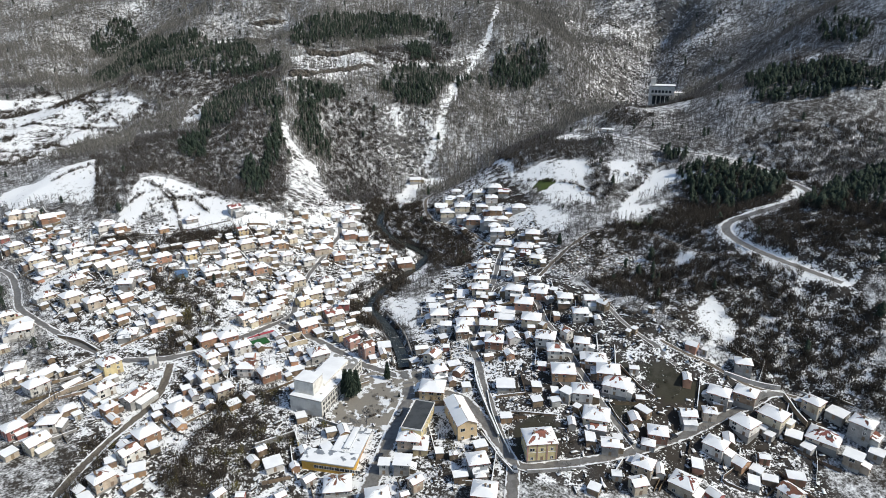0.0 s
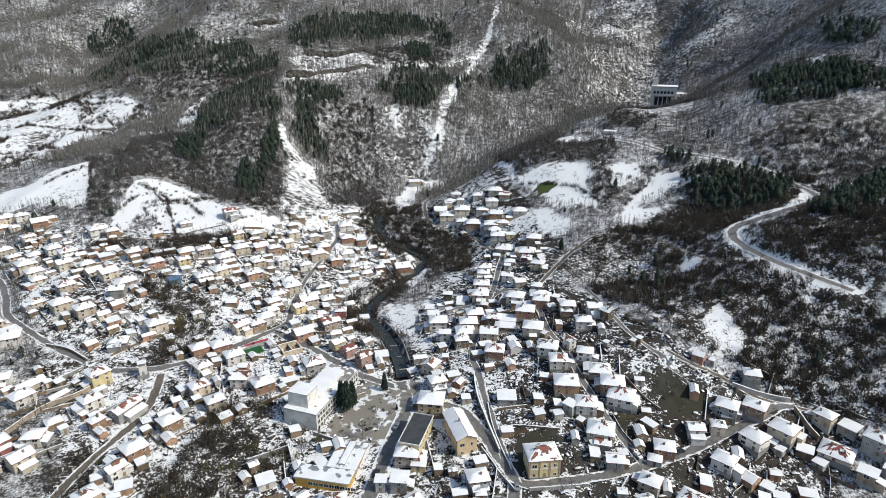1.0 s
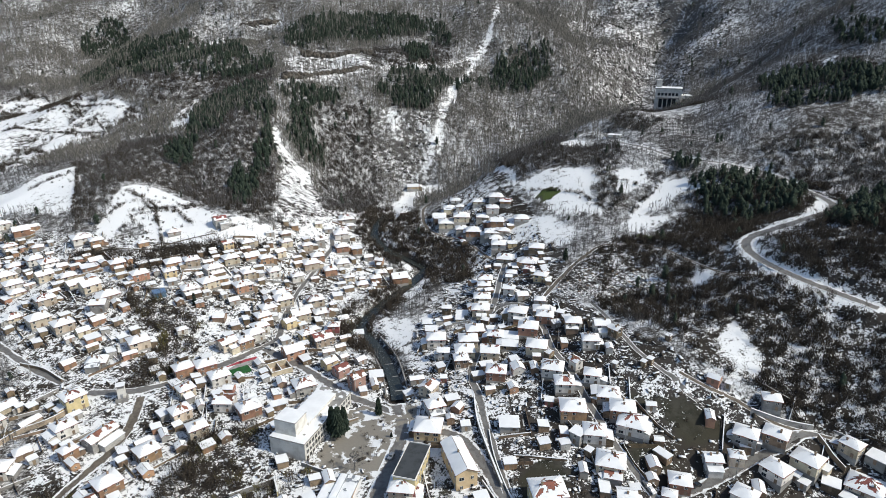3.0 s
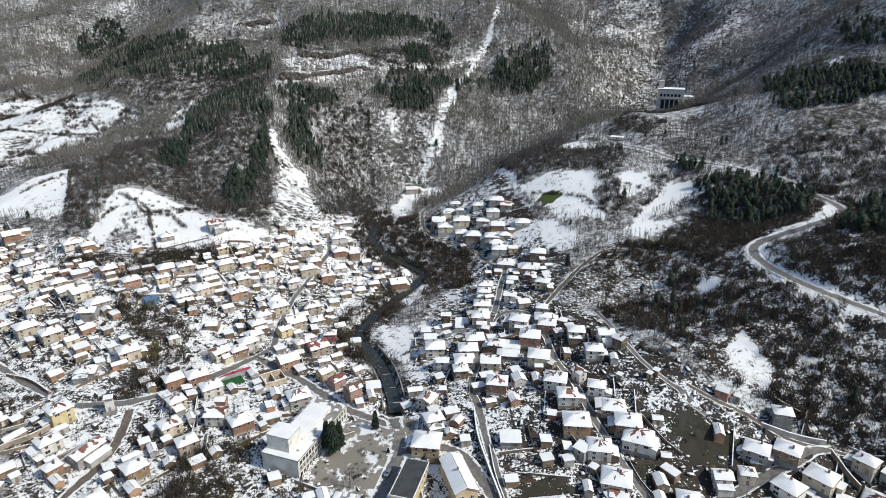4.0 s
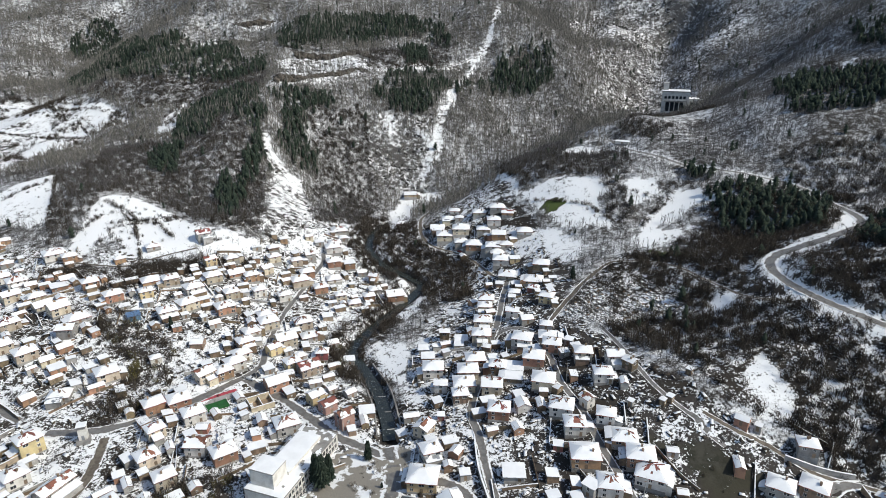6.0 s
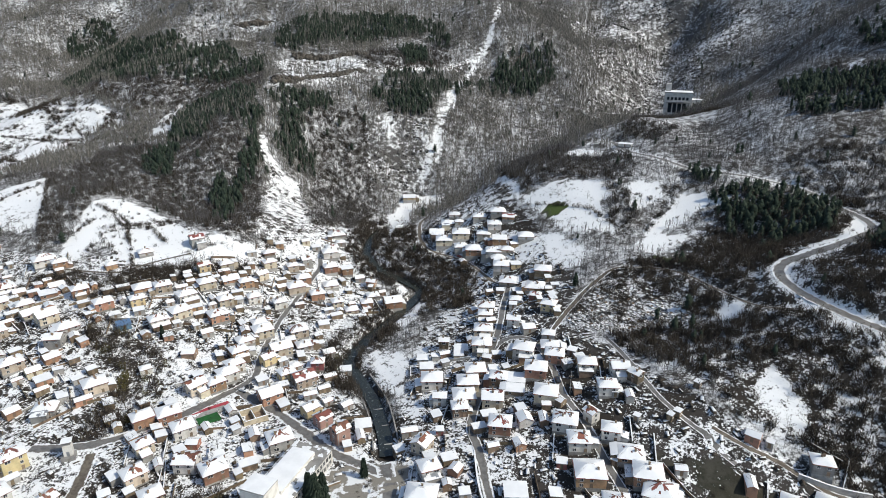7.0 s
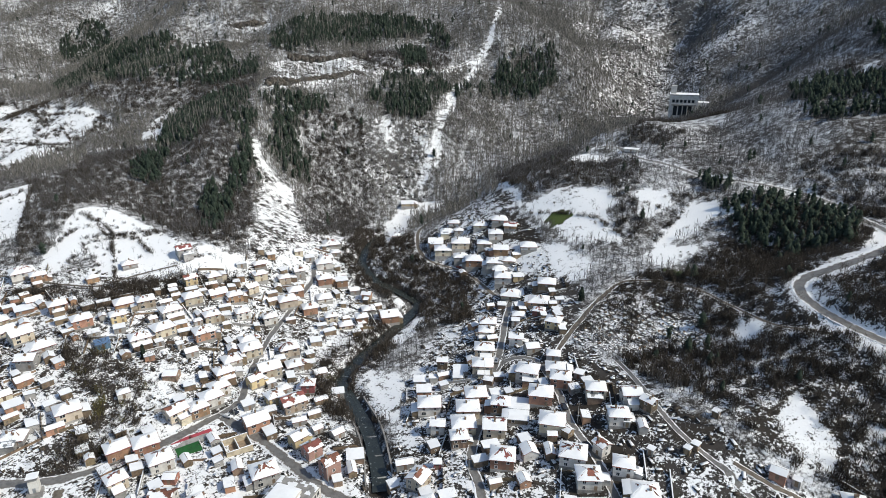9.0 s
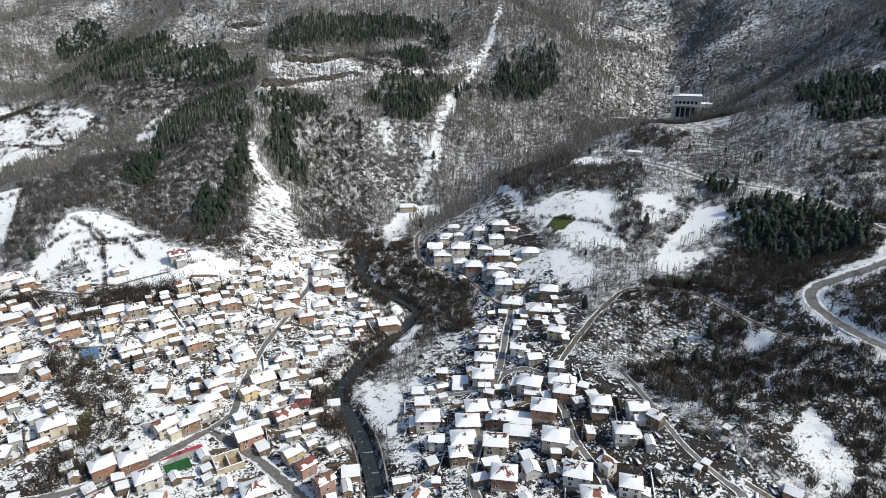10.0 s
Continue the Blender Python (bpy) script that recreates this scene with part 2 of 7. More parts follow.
region("pine", (-527, 858), (-507, 900), (-564, 1060), (-436, 902), (-396, 886), (-352, 869), (-316, 872), (-265, 776), (-230, 779), (-223, 743), (-248, 714), (-303, 715), (-354, 717), (-390, 724), (-478, 812))
region("pine", (-249, 872), (-200, 888), (-153, 963), (-88, 946), (-33, 916), (-20, 864), (-38, 861), (-70, 904), (-111, 871), (-138, 860), (-185, 817), (-218, 797))
region("pine", (-84, 855), (-67, 870), (-51, 846), (-49, 815), (-75, 802))
region("pine", (-105, 708), (-85, 765), (-73, 779), (-35, 793), (-24, 766), (-37, 710), (-54, 695), (-77, 695))
region("pine", (-19, 770), (24, 812), (33, 834), (47, 855), (69, 864), (100, 861), (106, 837), (91, 803), (74, 778), (44, 770), (18, 768), (-1, 763), (-15, 741))
region("pine", (-217, 675), (-193, 635), (-181, 583), (-172, 563), (-174, 547), (-185, 570), (-203, 592), (-222, 607), (-225, 572), (-249, 578), (-260, 587), (-278, 648), (-265, 659), (-254, 685), (-237, 699))
region("pine", (-187, 559), (-174, 564), (-172, 542), (-167, 510), (-160, 457), (-172, 458), (-190, 494), (-188, 517), (-177, 522))
region("pine", (-261, 567), (-244, 567), (-230, 525), (-245, 522), (-259, 536))
region("pine", (-175, 630), (-168, 659), (-156, 659), (-151, 622), (-136, 609), (-136, 581), (-150, 576), (-162, 582), (-171, 604))
region("pine", (-192, 649), (-176, 673), (-141, 695), (-137, 676), (-158, 653), (-178, 634))
region("pine", (149, 446), (163, 446), (192, 447), (212, 438), (216, 420), (192, 371), (186, 381), (180, 386), (167, 391), (158, 408), (150, 418), (149, 433))
region("pine", (280, 378), (259, 396), (231, 388), (217, 384), (187, 352), (184, 329), (193, 319), (223, 303))
region("brush", (225, 305), (195, 321), (186, 332), (184, 351), (166, 347), (156, 343), (151, 329), (154, 315), (161, 300), (169, 289), (184, 277), (204, 270))
region("pine", (256, 613), (279, 595), (289, 563), (309, 535), (327, 513), (311, 484), (286, 492), (258, 499), (238, 504), (232, 525))
region("pine", (334, 648), (345, 631), (345, 582), (329, 551), (324, 611))
region("pine", (-630, 1037), (-618, 1093), (-590, 1105), (-486, 1005), (-554, 1058), (-568, 998))
region("pine", (136, 485), (154, 483), (165, 466), (160, 460), (142, 474))
region("meadow", (-248, 425), (-256, 462), (-238, 463), (-207, 448), (-186, 441), (-161, 430), (-146, 430), (-134, 434), (-133, 420), (-161, 409), (-175, 400), (-191, 395), (-210, 388), (-215, 408), (-230, 418), (-231, 402), (-236, 392), (-248, 406))
region("meadow", (-366, 445), (-360, 467), (-347, 474), (-337, 499), (-320, 514), (-291, 463), (-277, 433), (-290, 426), (-318, 433), (-334, 422))
region("terrace", (-602, 723), (-557, 767), (-527, 784), (-415, 697), (-367, 677), (-339, 660), (-335, 642), (-358, 645), (-367, 617), (-381, 604), (-365, 539), (-383, 523), (-430, 509))
region("terrace", (-332, 618), (-287, 615), (-299, 655), (-290, 681), (-281, 672), (-273, 629), (-255, 592), (-291, 601), (-320, 605))
region("chute", (-182, 589), (-177, 592), (-171, 579), (-156, 562), (-142, 561), (-132, 536), (-109, 472), (-139, 440), (-142, 455), (-151, 498), (-164, 543), (-173, 562))
region("chute", (-85, 681), (-76, 687), (-72, 667), (-63, 659), (-74, 655), (-81, 664))
region("corridor", (-23, 766), (-13, 790), (-0, 826), (9, 849), (-2, 798), (-15, 737), (-19, 701), (-24, 681), (-36, 675), (-34, 695), (-27, 722))
region("corridor", (2, 833), (11, 867), (22, 888), (34, 951), (43, 961), (28, 880), (12, 849), (5, 827))
region("corridor", (-36, 675), (-24, 681), (-28, 656), (-39, 636), (-47, 616), (-51, 622), (-44, 647))
region("chute", (-217, 779), (-182, 800), (-116, 806), (-106, 773), (-124, 735), (-170, 693), (-195, 676), (-210, 742))
region("chute", (-324, 909), (-255, 926), (-250, 908), (-320, 903))
region("chute", (-342, 883), (-262, 864), (-243, 809), (-337, 872))
region("chute", (-112, 776), (-75, 800), (2, 840), (2, 829), (-61, 786), (-106, 756))
region("meadow", (40, 488), (48, 490), (64, 491), (85, 481), (92, 471), (93, 459), (84, 459), (87, 442), (96, 431), (79, 437), (64, 440), (60, 447), (52, 459), (45, 471))
region("meadow", (110, 432), (130, 447), (127, 453), (136, 460), (151, 453), (142, 439), (125, 430), (113, 425))
region("meadow", (110, 474), (126, 473), (128, 461), (110, 445), (104, 449))
region("meadow", (13, 460), (28, 459), (64, 437), (73, 423), (64, 404), (47, 406), (39, 427))
region("meadow", (17, 598), (28, 600), (34, 513), (40, 486), (32, 489), (26, 512))
region("meadow", (-69, 567), (-62, 602), (-48, 611), (-21, 609), (-26, 595), (-49, 589), (-49, 524), (-60, 494))
region("meadow", (102, 422), (116, 428), (129, 422), (114, 407), (105, 410))
region("meadow", (161, 357), (186, 370), (204, 381), (208, 392), (209, 380), (189, 349), (169, 342), (153, 357))
region("meadow", (104, 544), (120, 546), (129, 528), (120, 519))
region("meadow", (72, 556), (93, 559), (104, 544), (89, 531))
region("meadow", (112, 271), (121, 279), (125, 271), (126, 259), (118, 255), (111, 263))
region("meadow", (149, 309), (153, 302), (155, 292), (152, 291), (148, 300))
region("meadow", (117, 335), (123, 335), (121, 324), (115, 320))
region("meadow", (147, 445), (158, 444), (158, 438), (150, 439))
region("chute", (302, 600), (311, 587), (300, 561), (294, 573))
region("chute", (-611, 1124), (-586, 1130), (-552, 1103), (-566, 1103))
region("rock", (259, 1101), (356, 1056), (441, 959), (382, 1185), (257, 1256), (186, 1156), (168, 894), (236, 887), (274, 954))
region("rock", (184, 878), (230, 892), (242, 852), (168, 803), (129, 779))
region("wood", (18, 535), (54, 633), (73, 561), (93, 533), (121, 523), (116, 480), (93, 483), (65, 496), (44, 494), (38, 522), (29, 605))
region("wood", (-326, 594), (-246, 570), (-169, 545), (-140, 446), (-153, 430), (-192, 454), (-219, 473), (-258, 471), (-289, 518))
region("wood", (-314, 506), (-292, 518), (-259, 466), (-250, 428), (-273, 430))
region("wood", (-477, 810), (-351, 712), (-219, 741), (-198, 670), (-265, 659), (-292, 683), (-343, 691))
region("wood", (-249, 578), (-225, 572), (-221, 604), (-202, 591), (-184, 568), (-173, 545), (-176, 522), (-190, 509), (-225, 524))
# slopes lying in shade: painted darker through thinner snow and darker bark
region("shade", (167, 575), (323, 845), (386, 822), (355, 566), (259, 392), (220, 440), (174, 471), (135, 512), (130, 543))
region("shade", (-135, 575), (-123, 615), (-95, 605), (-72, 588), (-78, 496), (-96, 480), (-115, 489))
region("brush", (69, 376), (95, 408), (111, 394), (146, 348), (147, 311), (169, 275), (189, 262), (176, 238), (151, 235), (131, 248), (107, 272), (89, 321), (73, 336), (53, 351))
region("meadow", (113, 271), (121, 278), (124, 271), (125, 260), (118, 257), (112, 264))
region("brush", (-54, 476), (-38, 496), (-28, 472), (-11, 456), (9, 437), (5, 422), (-10, 434), (-25, 428), (-49, 435), (-59, 454))
region("meadow", (-63.3, 450.7), (-49.8, 445.8), (-30.0, 425.4), (-21.2, 406.0), (-28.1, 382.5), (-36.8, 369.2), (-41.7, 384.4), (-36.2, 410.1), (-52.0, 434.3))
region("meadow", (-51.9, 345.7), (-38.0, 351.1), (-30.5, 338.5), (-30.9, 318.5), (-31.0, 299.1), (-39.7, 309.3), (-47.2, 324.5))
region("graves", (49.5, 349.2), (61.4, 372.0), (76.4, 367.8), (98.6, 365.7), (107.3, 343.1), (104.7, 329.8), (89.7, 327.5), (79.1, 327.7), (67.5, 323.3), (50.0, 335.8))
ROCK_CUTS = [[(-203.6, 796.8), (-187.9, 797.2), (-167.9, 800.7), (-147.9, 806.6), (-136.3, 821.3), (-117.8, 809.9)], [(-193.8, 683.2), (-177.6, 697.5), (-167.0, 717.8), (-154.0, 731.2), (-139.3, 738.1), (-126.3, 757.7), (-112.5, 752.7)], [(-326.3, 885.4), (-290.7, 862.7), (-264.5, 873.6)], [(-315.3, 906.8), (-283.3, 914.9), (-256.8, 925.4)]]
HEDGE_LINES = []
HEDGE_LINES.append(([(-455.6, 680.8), (-414.9, 685.3), (-351.4, 667.4)], 1.2))
HEDGE_LINES.append(([(-390.1, 660.6), (-369.3, 637.7), (-363.1, 620.4), (-388.7, 616.3)], 0.8))
HEDGE_LINES.append(([(-484.3, 649.2), (-431.4, 640.6), (-368.0, 630.2)], 0.5))
HEDGE_LINES.append(([(-354.4, 626.2), (-333.6, 641.1), (-306.7, 646.7), (-288.3, 681.2)], 1.5))
HEDGE_LINES.append(([(-417.3, 555.1), (-351.8, 521.8), (-318.9, 521.8)], 1.5))
HEDGE_LINES.append(([(-273.0, 424.0), (-290.7, 458.9), (-309.4, 492.5), (-318.6, 517.4)], 0.8))
HEDGE_LINES.append(([(-249.4, 453.9), (-235.0, 445.5), (-220.0, 434.1), (-193.6, 444.6)], 0.4))
HEDGE_LINES.append(([(-332.8, 466.7), (-325.8, 482.1), (-314.8, 503.1)], 0.7))
HEDGE_LINES.append(([(78.2, 461.0), (87.3, 447.3), (98.9, 428.4)], 0.5))
HEDGE_LINES.append(([(109.0, 463.7), (125.4, 453.2), (133.3, 456.8)], 1.0))
HEDGE_LINES.append(([(110.4, 431.0), (121.6, 444.0), (135.6, 455.9)], 1.0))
HEDGE_LINES.append(([(40.8, 478.8), (62.2, 467.3), (81.1, 456.3)], 0.4))
HEDGE_LINES.append(([(93.7, 486.9), (102.0, 467.4), (113.4, 455.1)], 1.2))
HEDGE_LINES.append(([(124.2, 466.1), (142.7, 461.1), (156.2, 448.6)], 1.5))
HEDGE_LINES.append(([(-171.5, 438.2), (-148.9, 437.5), (-130.5, 438.6)], 0.5))
HEDGE_LINES.append(([(-227.7, 433.2), (-209.7, 436.7), (-193.6, 444.6)], 1.2))
HEDGE_LINES.append(([(-538.0, 740.9), (-512.1, 752.5), (-426.0, 682.9)], 1.0))
HEDGE_LINES.append(([(-249.3, 420.9), (-245.1, 436.0), (-238.2, 441.0)], 0.8))
HEDGE_LINES.append(([(-230.7, 426.4), (-219.6, 430.2), (-204.2, 432.9)], 0.7))
HEDGE_LINES.append(([(-216.4, 428.0), (-206.6, 410.8), (-195.3, 390.8)], 0.3))
HEDGE_LINES.append(([(-237.0, 430.9), (-223.6, 414.7), (-211.6, 404.0)], 1.2))
HEDGE_LINES.append(([(-203.2, 433.0), (-193.9, 423.7), (-186.1, 417.1)], 0.3))
HEDGE_LINES.append(([(-236.5, 449.5), (-228.1, 442.9), (-219.2, 435.4)], 0.25))
HEDGE_LINES.append(([(-183.4, 397.8), (-174.9, 401.8), (-169.4, 408.9), (-153.0, 421.8)], 0.6))
HEDGE_LINES.append(([(-230.0, 396.5), (-230.4, 406.6), (-229.3, 414.1)], 1.5))
HEDGE_LINES.append(([(-203.2, 433.0), (-194.7, 440.5), (-186.8, 448.9)], 0.3))


def hills(x, y):
    """The ground before the roads and the river were cut."""
    x, y = np.asarray(x, float), np.asarray(y, float)
    z = 4.94 + 0.293 * ramp(x - 150, 60) + 0.026 * ramp(-x - 140, 90) + 0.181 * ramp(y - 600, 90) + 0.118 * ramp(y - 850, 150) + 0.0600 * (y - 300)
    for cx, cy, h, r in MOUNDS:
        z = z + h * np.exp(-((x - cx) ** 2 + (y - cy) ** 2) / r**2)
    for h, r, crest in SPURS:
        z = z + h * np.exp(-(from_line(x, y, crest) / r) ** 2)
    wild = np.maximum(np.maximum(step01(480, 640, y), step01(110, 200, x)), step01(-260, -380, x))
    away = step01(600, 1000, np.hypot(x, y - 100))
    rough = 1 - np.abs(fbm(x, y, 110, 11)) * 2
    z = z + wild * (1 + 1.2 * away) * (6.0 * rough - 3 + 1.6 * fbm(x, y, 28, 5, 3)) + away * 22 * (1 - 2 * np.abs(fbm(x, y, 260, 19, 3)))
    z = z + 60 * step01(1100, 2200, np.hypot(x, y - 100)) * fbm(x, y, 700, 3)
    return z + 0.6 * fbm(x, y, 24, 21, 3)


def smooth_line(points, spacing):
    """An even, rounded line through the points."""
    p = [Vector(q) for q in points]
    p = [2 * p[0] - p[1]] + p + [2 * p[-1] - p[-2]]
    out = []
    for a, b, c, d in zip(p, p[1:], p[2:], p[3:]):
        n = max(2, int((c - b).length / spacing))
        for k in range(n):
            u = k / n
            out.append(0.5 * (2 * b + (c - a) * u + (2 * a - 5 * b + 4 * c - d) * u * u + (3 * b - a - 3 * c + d) * u**3))
    out.append(p[-2])
    return np.array([tuple(v) for v in out])


BEDS = []
for name, width, surface, points in ROADS:
    line = smooth_line(points, 4.0)
    level = hills(line[:, 0], line[:, 1])
    for _ in range(6):
        level[1:-1] = (level[:-2] + 2 * level[1:-1] + level[2:]) / 4
    BEDS.append((name, width, surface, line, level))


def land(x, y):
    """The height of the ground, with the roads levelled in and the river bed cut."""
    x, y = np.asarray(x, float), np.asarray(y, float)
    z = hills(x, y)
    for name, width, surface, line, level in BEDS:
        lo, hi = line.min(0) - 12, line.max(0) + 12
        near = (x > lo[0]) & (x < hi[0]) & (y > lo[1]) & (y < hi[1])
        if not near.any():
            continue
        px, py = x[near], y[near]
        best, at = np.full(px.shape, 1e9), np.zeros(px.shape)
        for (x0, y0), (x1, y1), z0, z1 in zip(line, line[1:], level, level[1:]):
            dx, dy = x1 - x0, y1 - y0
            u = np.clip(((px - x0) * dx + (py - y0) * dy) / (dx * dx + dy * dy), 0, 1)
            d = np.hypot(px - x0 - u * dx, py - y0 - u * dy)
            at = np.where(d < best, z0 + u * (z1 - z0), at)
            best = np.minimum(best, d)
        k = step01(width / 2 + 5, width / 2 + 1, best)
        z[near] = z[near] * (1 - k) + (at - 0.15) * k
    d = from_line(x, y, RIVER)
    return z - 3.2 * step01(6.5, 3.2, d) - 1.0 * step01(22, 7, d)


# ---- materials ----
def nodes_of(name):
    m = bpy.data.materials.new(name)
    m.use_nodes = True
    return m, m.node_tree, m.node_tree.nodes["Principled BSDF"]


def noise_node(t, scale, detail=4.0, rough=0.55, where=None):
    n = t.nodes.new("ShaderNodeTexNoise")
    n.inputs["Scale"].default_value, n.inputs["Detail"].default_value, n.inputs["Roughness"].default_value = scale, detail, rough
    if where is None:
        where = t.nodes.new("ShaderNodeNewGeometry").outputs["Position"]
    t.links.new(where, n.inputs["Vector"])
    return n.outputs["Fac"]


def math_node(t, op, a, b=0.0, c=0.0):
    n = t.nodes.new("ShaderNodeMath")
    n.operation = op
    for k, v in enumerate((a, b, c)):
        if isinstance(v, (int, float)):
            n.inputs[k].default_value = v
        else:
            t.links.new(v, n.inputs[k])
    return n.outputs[0]


def range_node(t, v, a, b, lo=0.0, hi=1.0):
    n = t.nodes.new("ShaderNodeMapRange")
    n.interpolation_type = "SMOOTHSTEP"
    t.links.new(v, n.inputs[0])
    for k, q in zip((1, 2, 3, 4), (a, b, lo, hi)):
        if isinstance(q, (int, float)):
            n.inputs[k].default_value = q
        else:
            t.links.new(q, n.inputs[k])
    return n.outputs[0]


def mix_node(t, f, a, b, blend="MIX"):
    n = t.nodes.new("ShaderNodeMix")
    n.data_type, n.blend_type = "RGBA", blend
    for k, v in ((0, f), (6, a), (7, b)):
        if isinstance(v, (int, float)):
            n.inputs[k].default_value = v
        elif isinstance(v, tuple):
            n.inputs[k].default_value = (*v, 1)
        else:
            t.links.new(v, n.inputs[k])
    return n.outputs[2]


def bump_node(t, height, strength, distance, shader):
    n = t.nodes.new("ShaderNodeBump")
    n.inputs["Strength"].default_value, n.inputs["Distance"].default_value = strength, distance
    t.links.new(height, n.inputs["Height"])
    t.links.new(n.outputs[0], shader.inputs["Normal"])


def worn(name, colour, dark, scale=0.6, rough=0.85, fine=6.0, spread=0.25, metal=0.0, bump=0.03):
    """A surface with broad stains, fine grain and a tint that differs from thing to thing."""
    m, t, s = nodes_of(name)
    where = t.nodes.new("ShaderNodeTexCoord").outputs["Object"]
    broad, grain = noise_node(t, scale, 5, 0.6, where), noise_node(t, fine, 3, 0.6, where)
    c = mix_node(t, range_node(t, broad, 0.42, 0.68), colour, dark)
    c = mix_node(t, range_node(t, grain, 0.3, 0.75, 0.0, 0.45), c, dark)
    rnd = t.nodes.new("ShaderNodeObjectInfo").outputs["Random"]
    hsv = t.nodes.new("ShaderNodeHueSaturation")
    t.links.new(range_node(t, rnd, 0, 1, 1 - spread, 1 + spread), hsv.inputs["Value"])
    t.links.new(math_node(t, "ADD", math_node(t, "MULTIPLY", math_node(t, "FRACT", math_node(t, "MULTIPLY", rnd, 7.3)), 0.03), 0.485), hsv.inputs["Hue"])
    t.links.new(c, hsv.inputs["Color"])
    t.links.new(hsv.outputs[0], s.inputs["Base Color"])
    s.inputs["Roughness"].default_value, s.inputs["Metallic"].default_value = rough, metal
    bump_node(t, grain, 0.4, bump, s)
    return m


def snow_material():
    m, t, s = nodes_of("snow")
    n, b = noise_node(t, 3.0, 4), noise_node(t, 0.25, 4)
    t.links.new(mix_node(t, range_node(t, b, 0.3, 0.7), (0.86, 0.87, 0.88), (0.78, 0.79, 0.80)), s.inputs["Base Color"])
    s.inputs["Roughness"].default_value = 0.7
    s.inputs["Specular IOR Level"].default_value = 0.2
    bump_node(t, n, 0.5, 0.15, s)
    return m


def ground_material():
    """Patchy snow over soil, leaf litter and winter grass; cover says how much snow lies, lowered in shade regions to
    paint their shade.
    """
    m, t, s = nodes_of("snowy_ground")

    def attribute(name):
        a = t.nodes.new("ShaderNodeAttribute")
        a.attribute_name = name
        return a.outputs["Fac"]

    broad, mid, fine = noise_node(t, 0.035, 5, 0.6), noise_node(t, 0.22, 5, 0.65), noise_node(t, 1.1, 4, 0.6)
    mixn = math_node(t, "ADD", math_node(t, "MULTIPLY", broad, 0.22), math_node(t, "ADD", math_node(t, "MULTIPLY", mid, 0.42), math_node(t, "MULTIPLY", fine, 0.36)))
    mixn = math_node(t, "ADD", math_node(t, "MULTIPLY", math_node(t, "SUBTRACT", mixn, 0.5), 3.0), 0.5)
    cover = attribute("cover")
    # a thin dusting blends softly into the litter of the woods; in the open the patches have crisp rims
    dust = attribute("dust")
    over = math_node(t, "ADD", math_node(t, "SUBTRACT", cover, mixn), math_node(t, "ADD", math_node(t, "MULTIPLY", dust, 0.22), 0.05))
    f = range_node(t, math_node(t, "DIVIDE", over, math_node(t, "ADD", math_node(t, "MULTIPLY", dust, 0.45), 0.15)), 0.0, 1.0)
    soil = mix_node(t, range_node(t, mid, 0.35, 0.65), (0.018, 0.0165, 0.0155), (0.056, 0.050, 0.046))
    soil = mix_node(t, range_node(t, broad, 0.45, 0.62), soil, (0.042, 0.036, 0.030))
    soil = mix_node(t, attribute("stone"), soil, mix_node(t, fine, (0.05, 0.048, 0.046), (0.17, 0.165, 0.16)))
    soil = mix_node(t, attribute("grass"), soil, mix_node(t, mid, (0.05, 0.085, 0.022), (0.10, 0.115, 0.04)))
    white = mix_node(t, fine, (0.87, 0.88, 0.89), (0.76, 0.77, 0.78))
    t.links.new(mix_node(t, f, soil, white), s.inputs["Base Color"])
    s.inputs["Roughness"].default_value = 0.85
    s.inputs["Specular IOR Level"].default_value = 0.15
    bump_node(t, math_node(t, "ADD", math_node(t, "MULTIPLY", f, 0.6), fine), 0.5, 0.3, s)
    return m


def wood_material(name, a, b):
    m, t, s = nodes_of(name)
    rnd = t.nodes.new("ShaderNodeNewGeometry").outputs["Random Per Island"]
    c = mix_node(t, rnd, a, b)
    t.links.new(mix_node(t, range_node(t, noise_node(t, 1.5, 3), 0.35, 0.7), c, tuple(0.6 * v for v in a)), s.inputs["Base Color"])
    s.inputs["Roughness"].default_value = 0.9
    s.inputs["Specular IOR Level"].default_value = 0.1
    return m


SNOW, GROUND = snow_material(), ground_material()
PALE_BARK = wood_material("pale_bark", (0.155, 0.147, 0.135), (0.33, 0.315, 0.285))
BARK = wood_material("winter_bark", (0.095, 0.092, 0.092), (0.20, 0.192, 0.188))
TWIGS = wood_material("brown_twigs", (0.05, 0.043, 0.038), (0.135, 0.113, 0.089))
NEEDLES = wood_material("pine_needles", (0.025, 0.038, 0.029), (0.060, 0.077, 0.055))
SPRING = wood_material("budding_twigs", (0.12, 0.11, 0.04), (0.22, 0.19, 0.08))


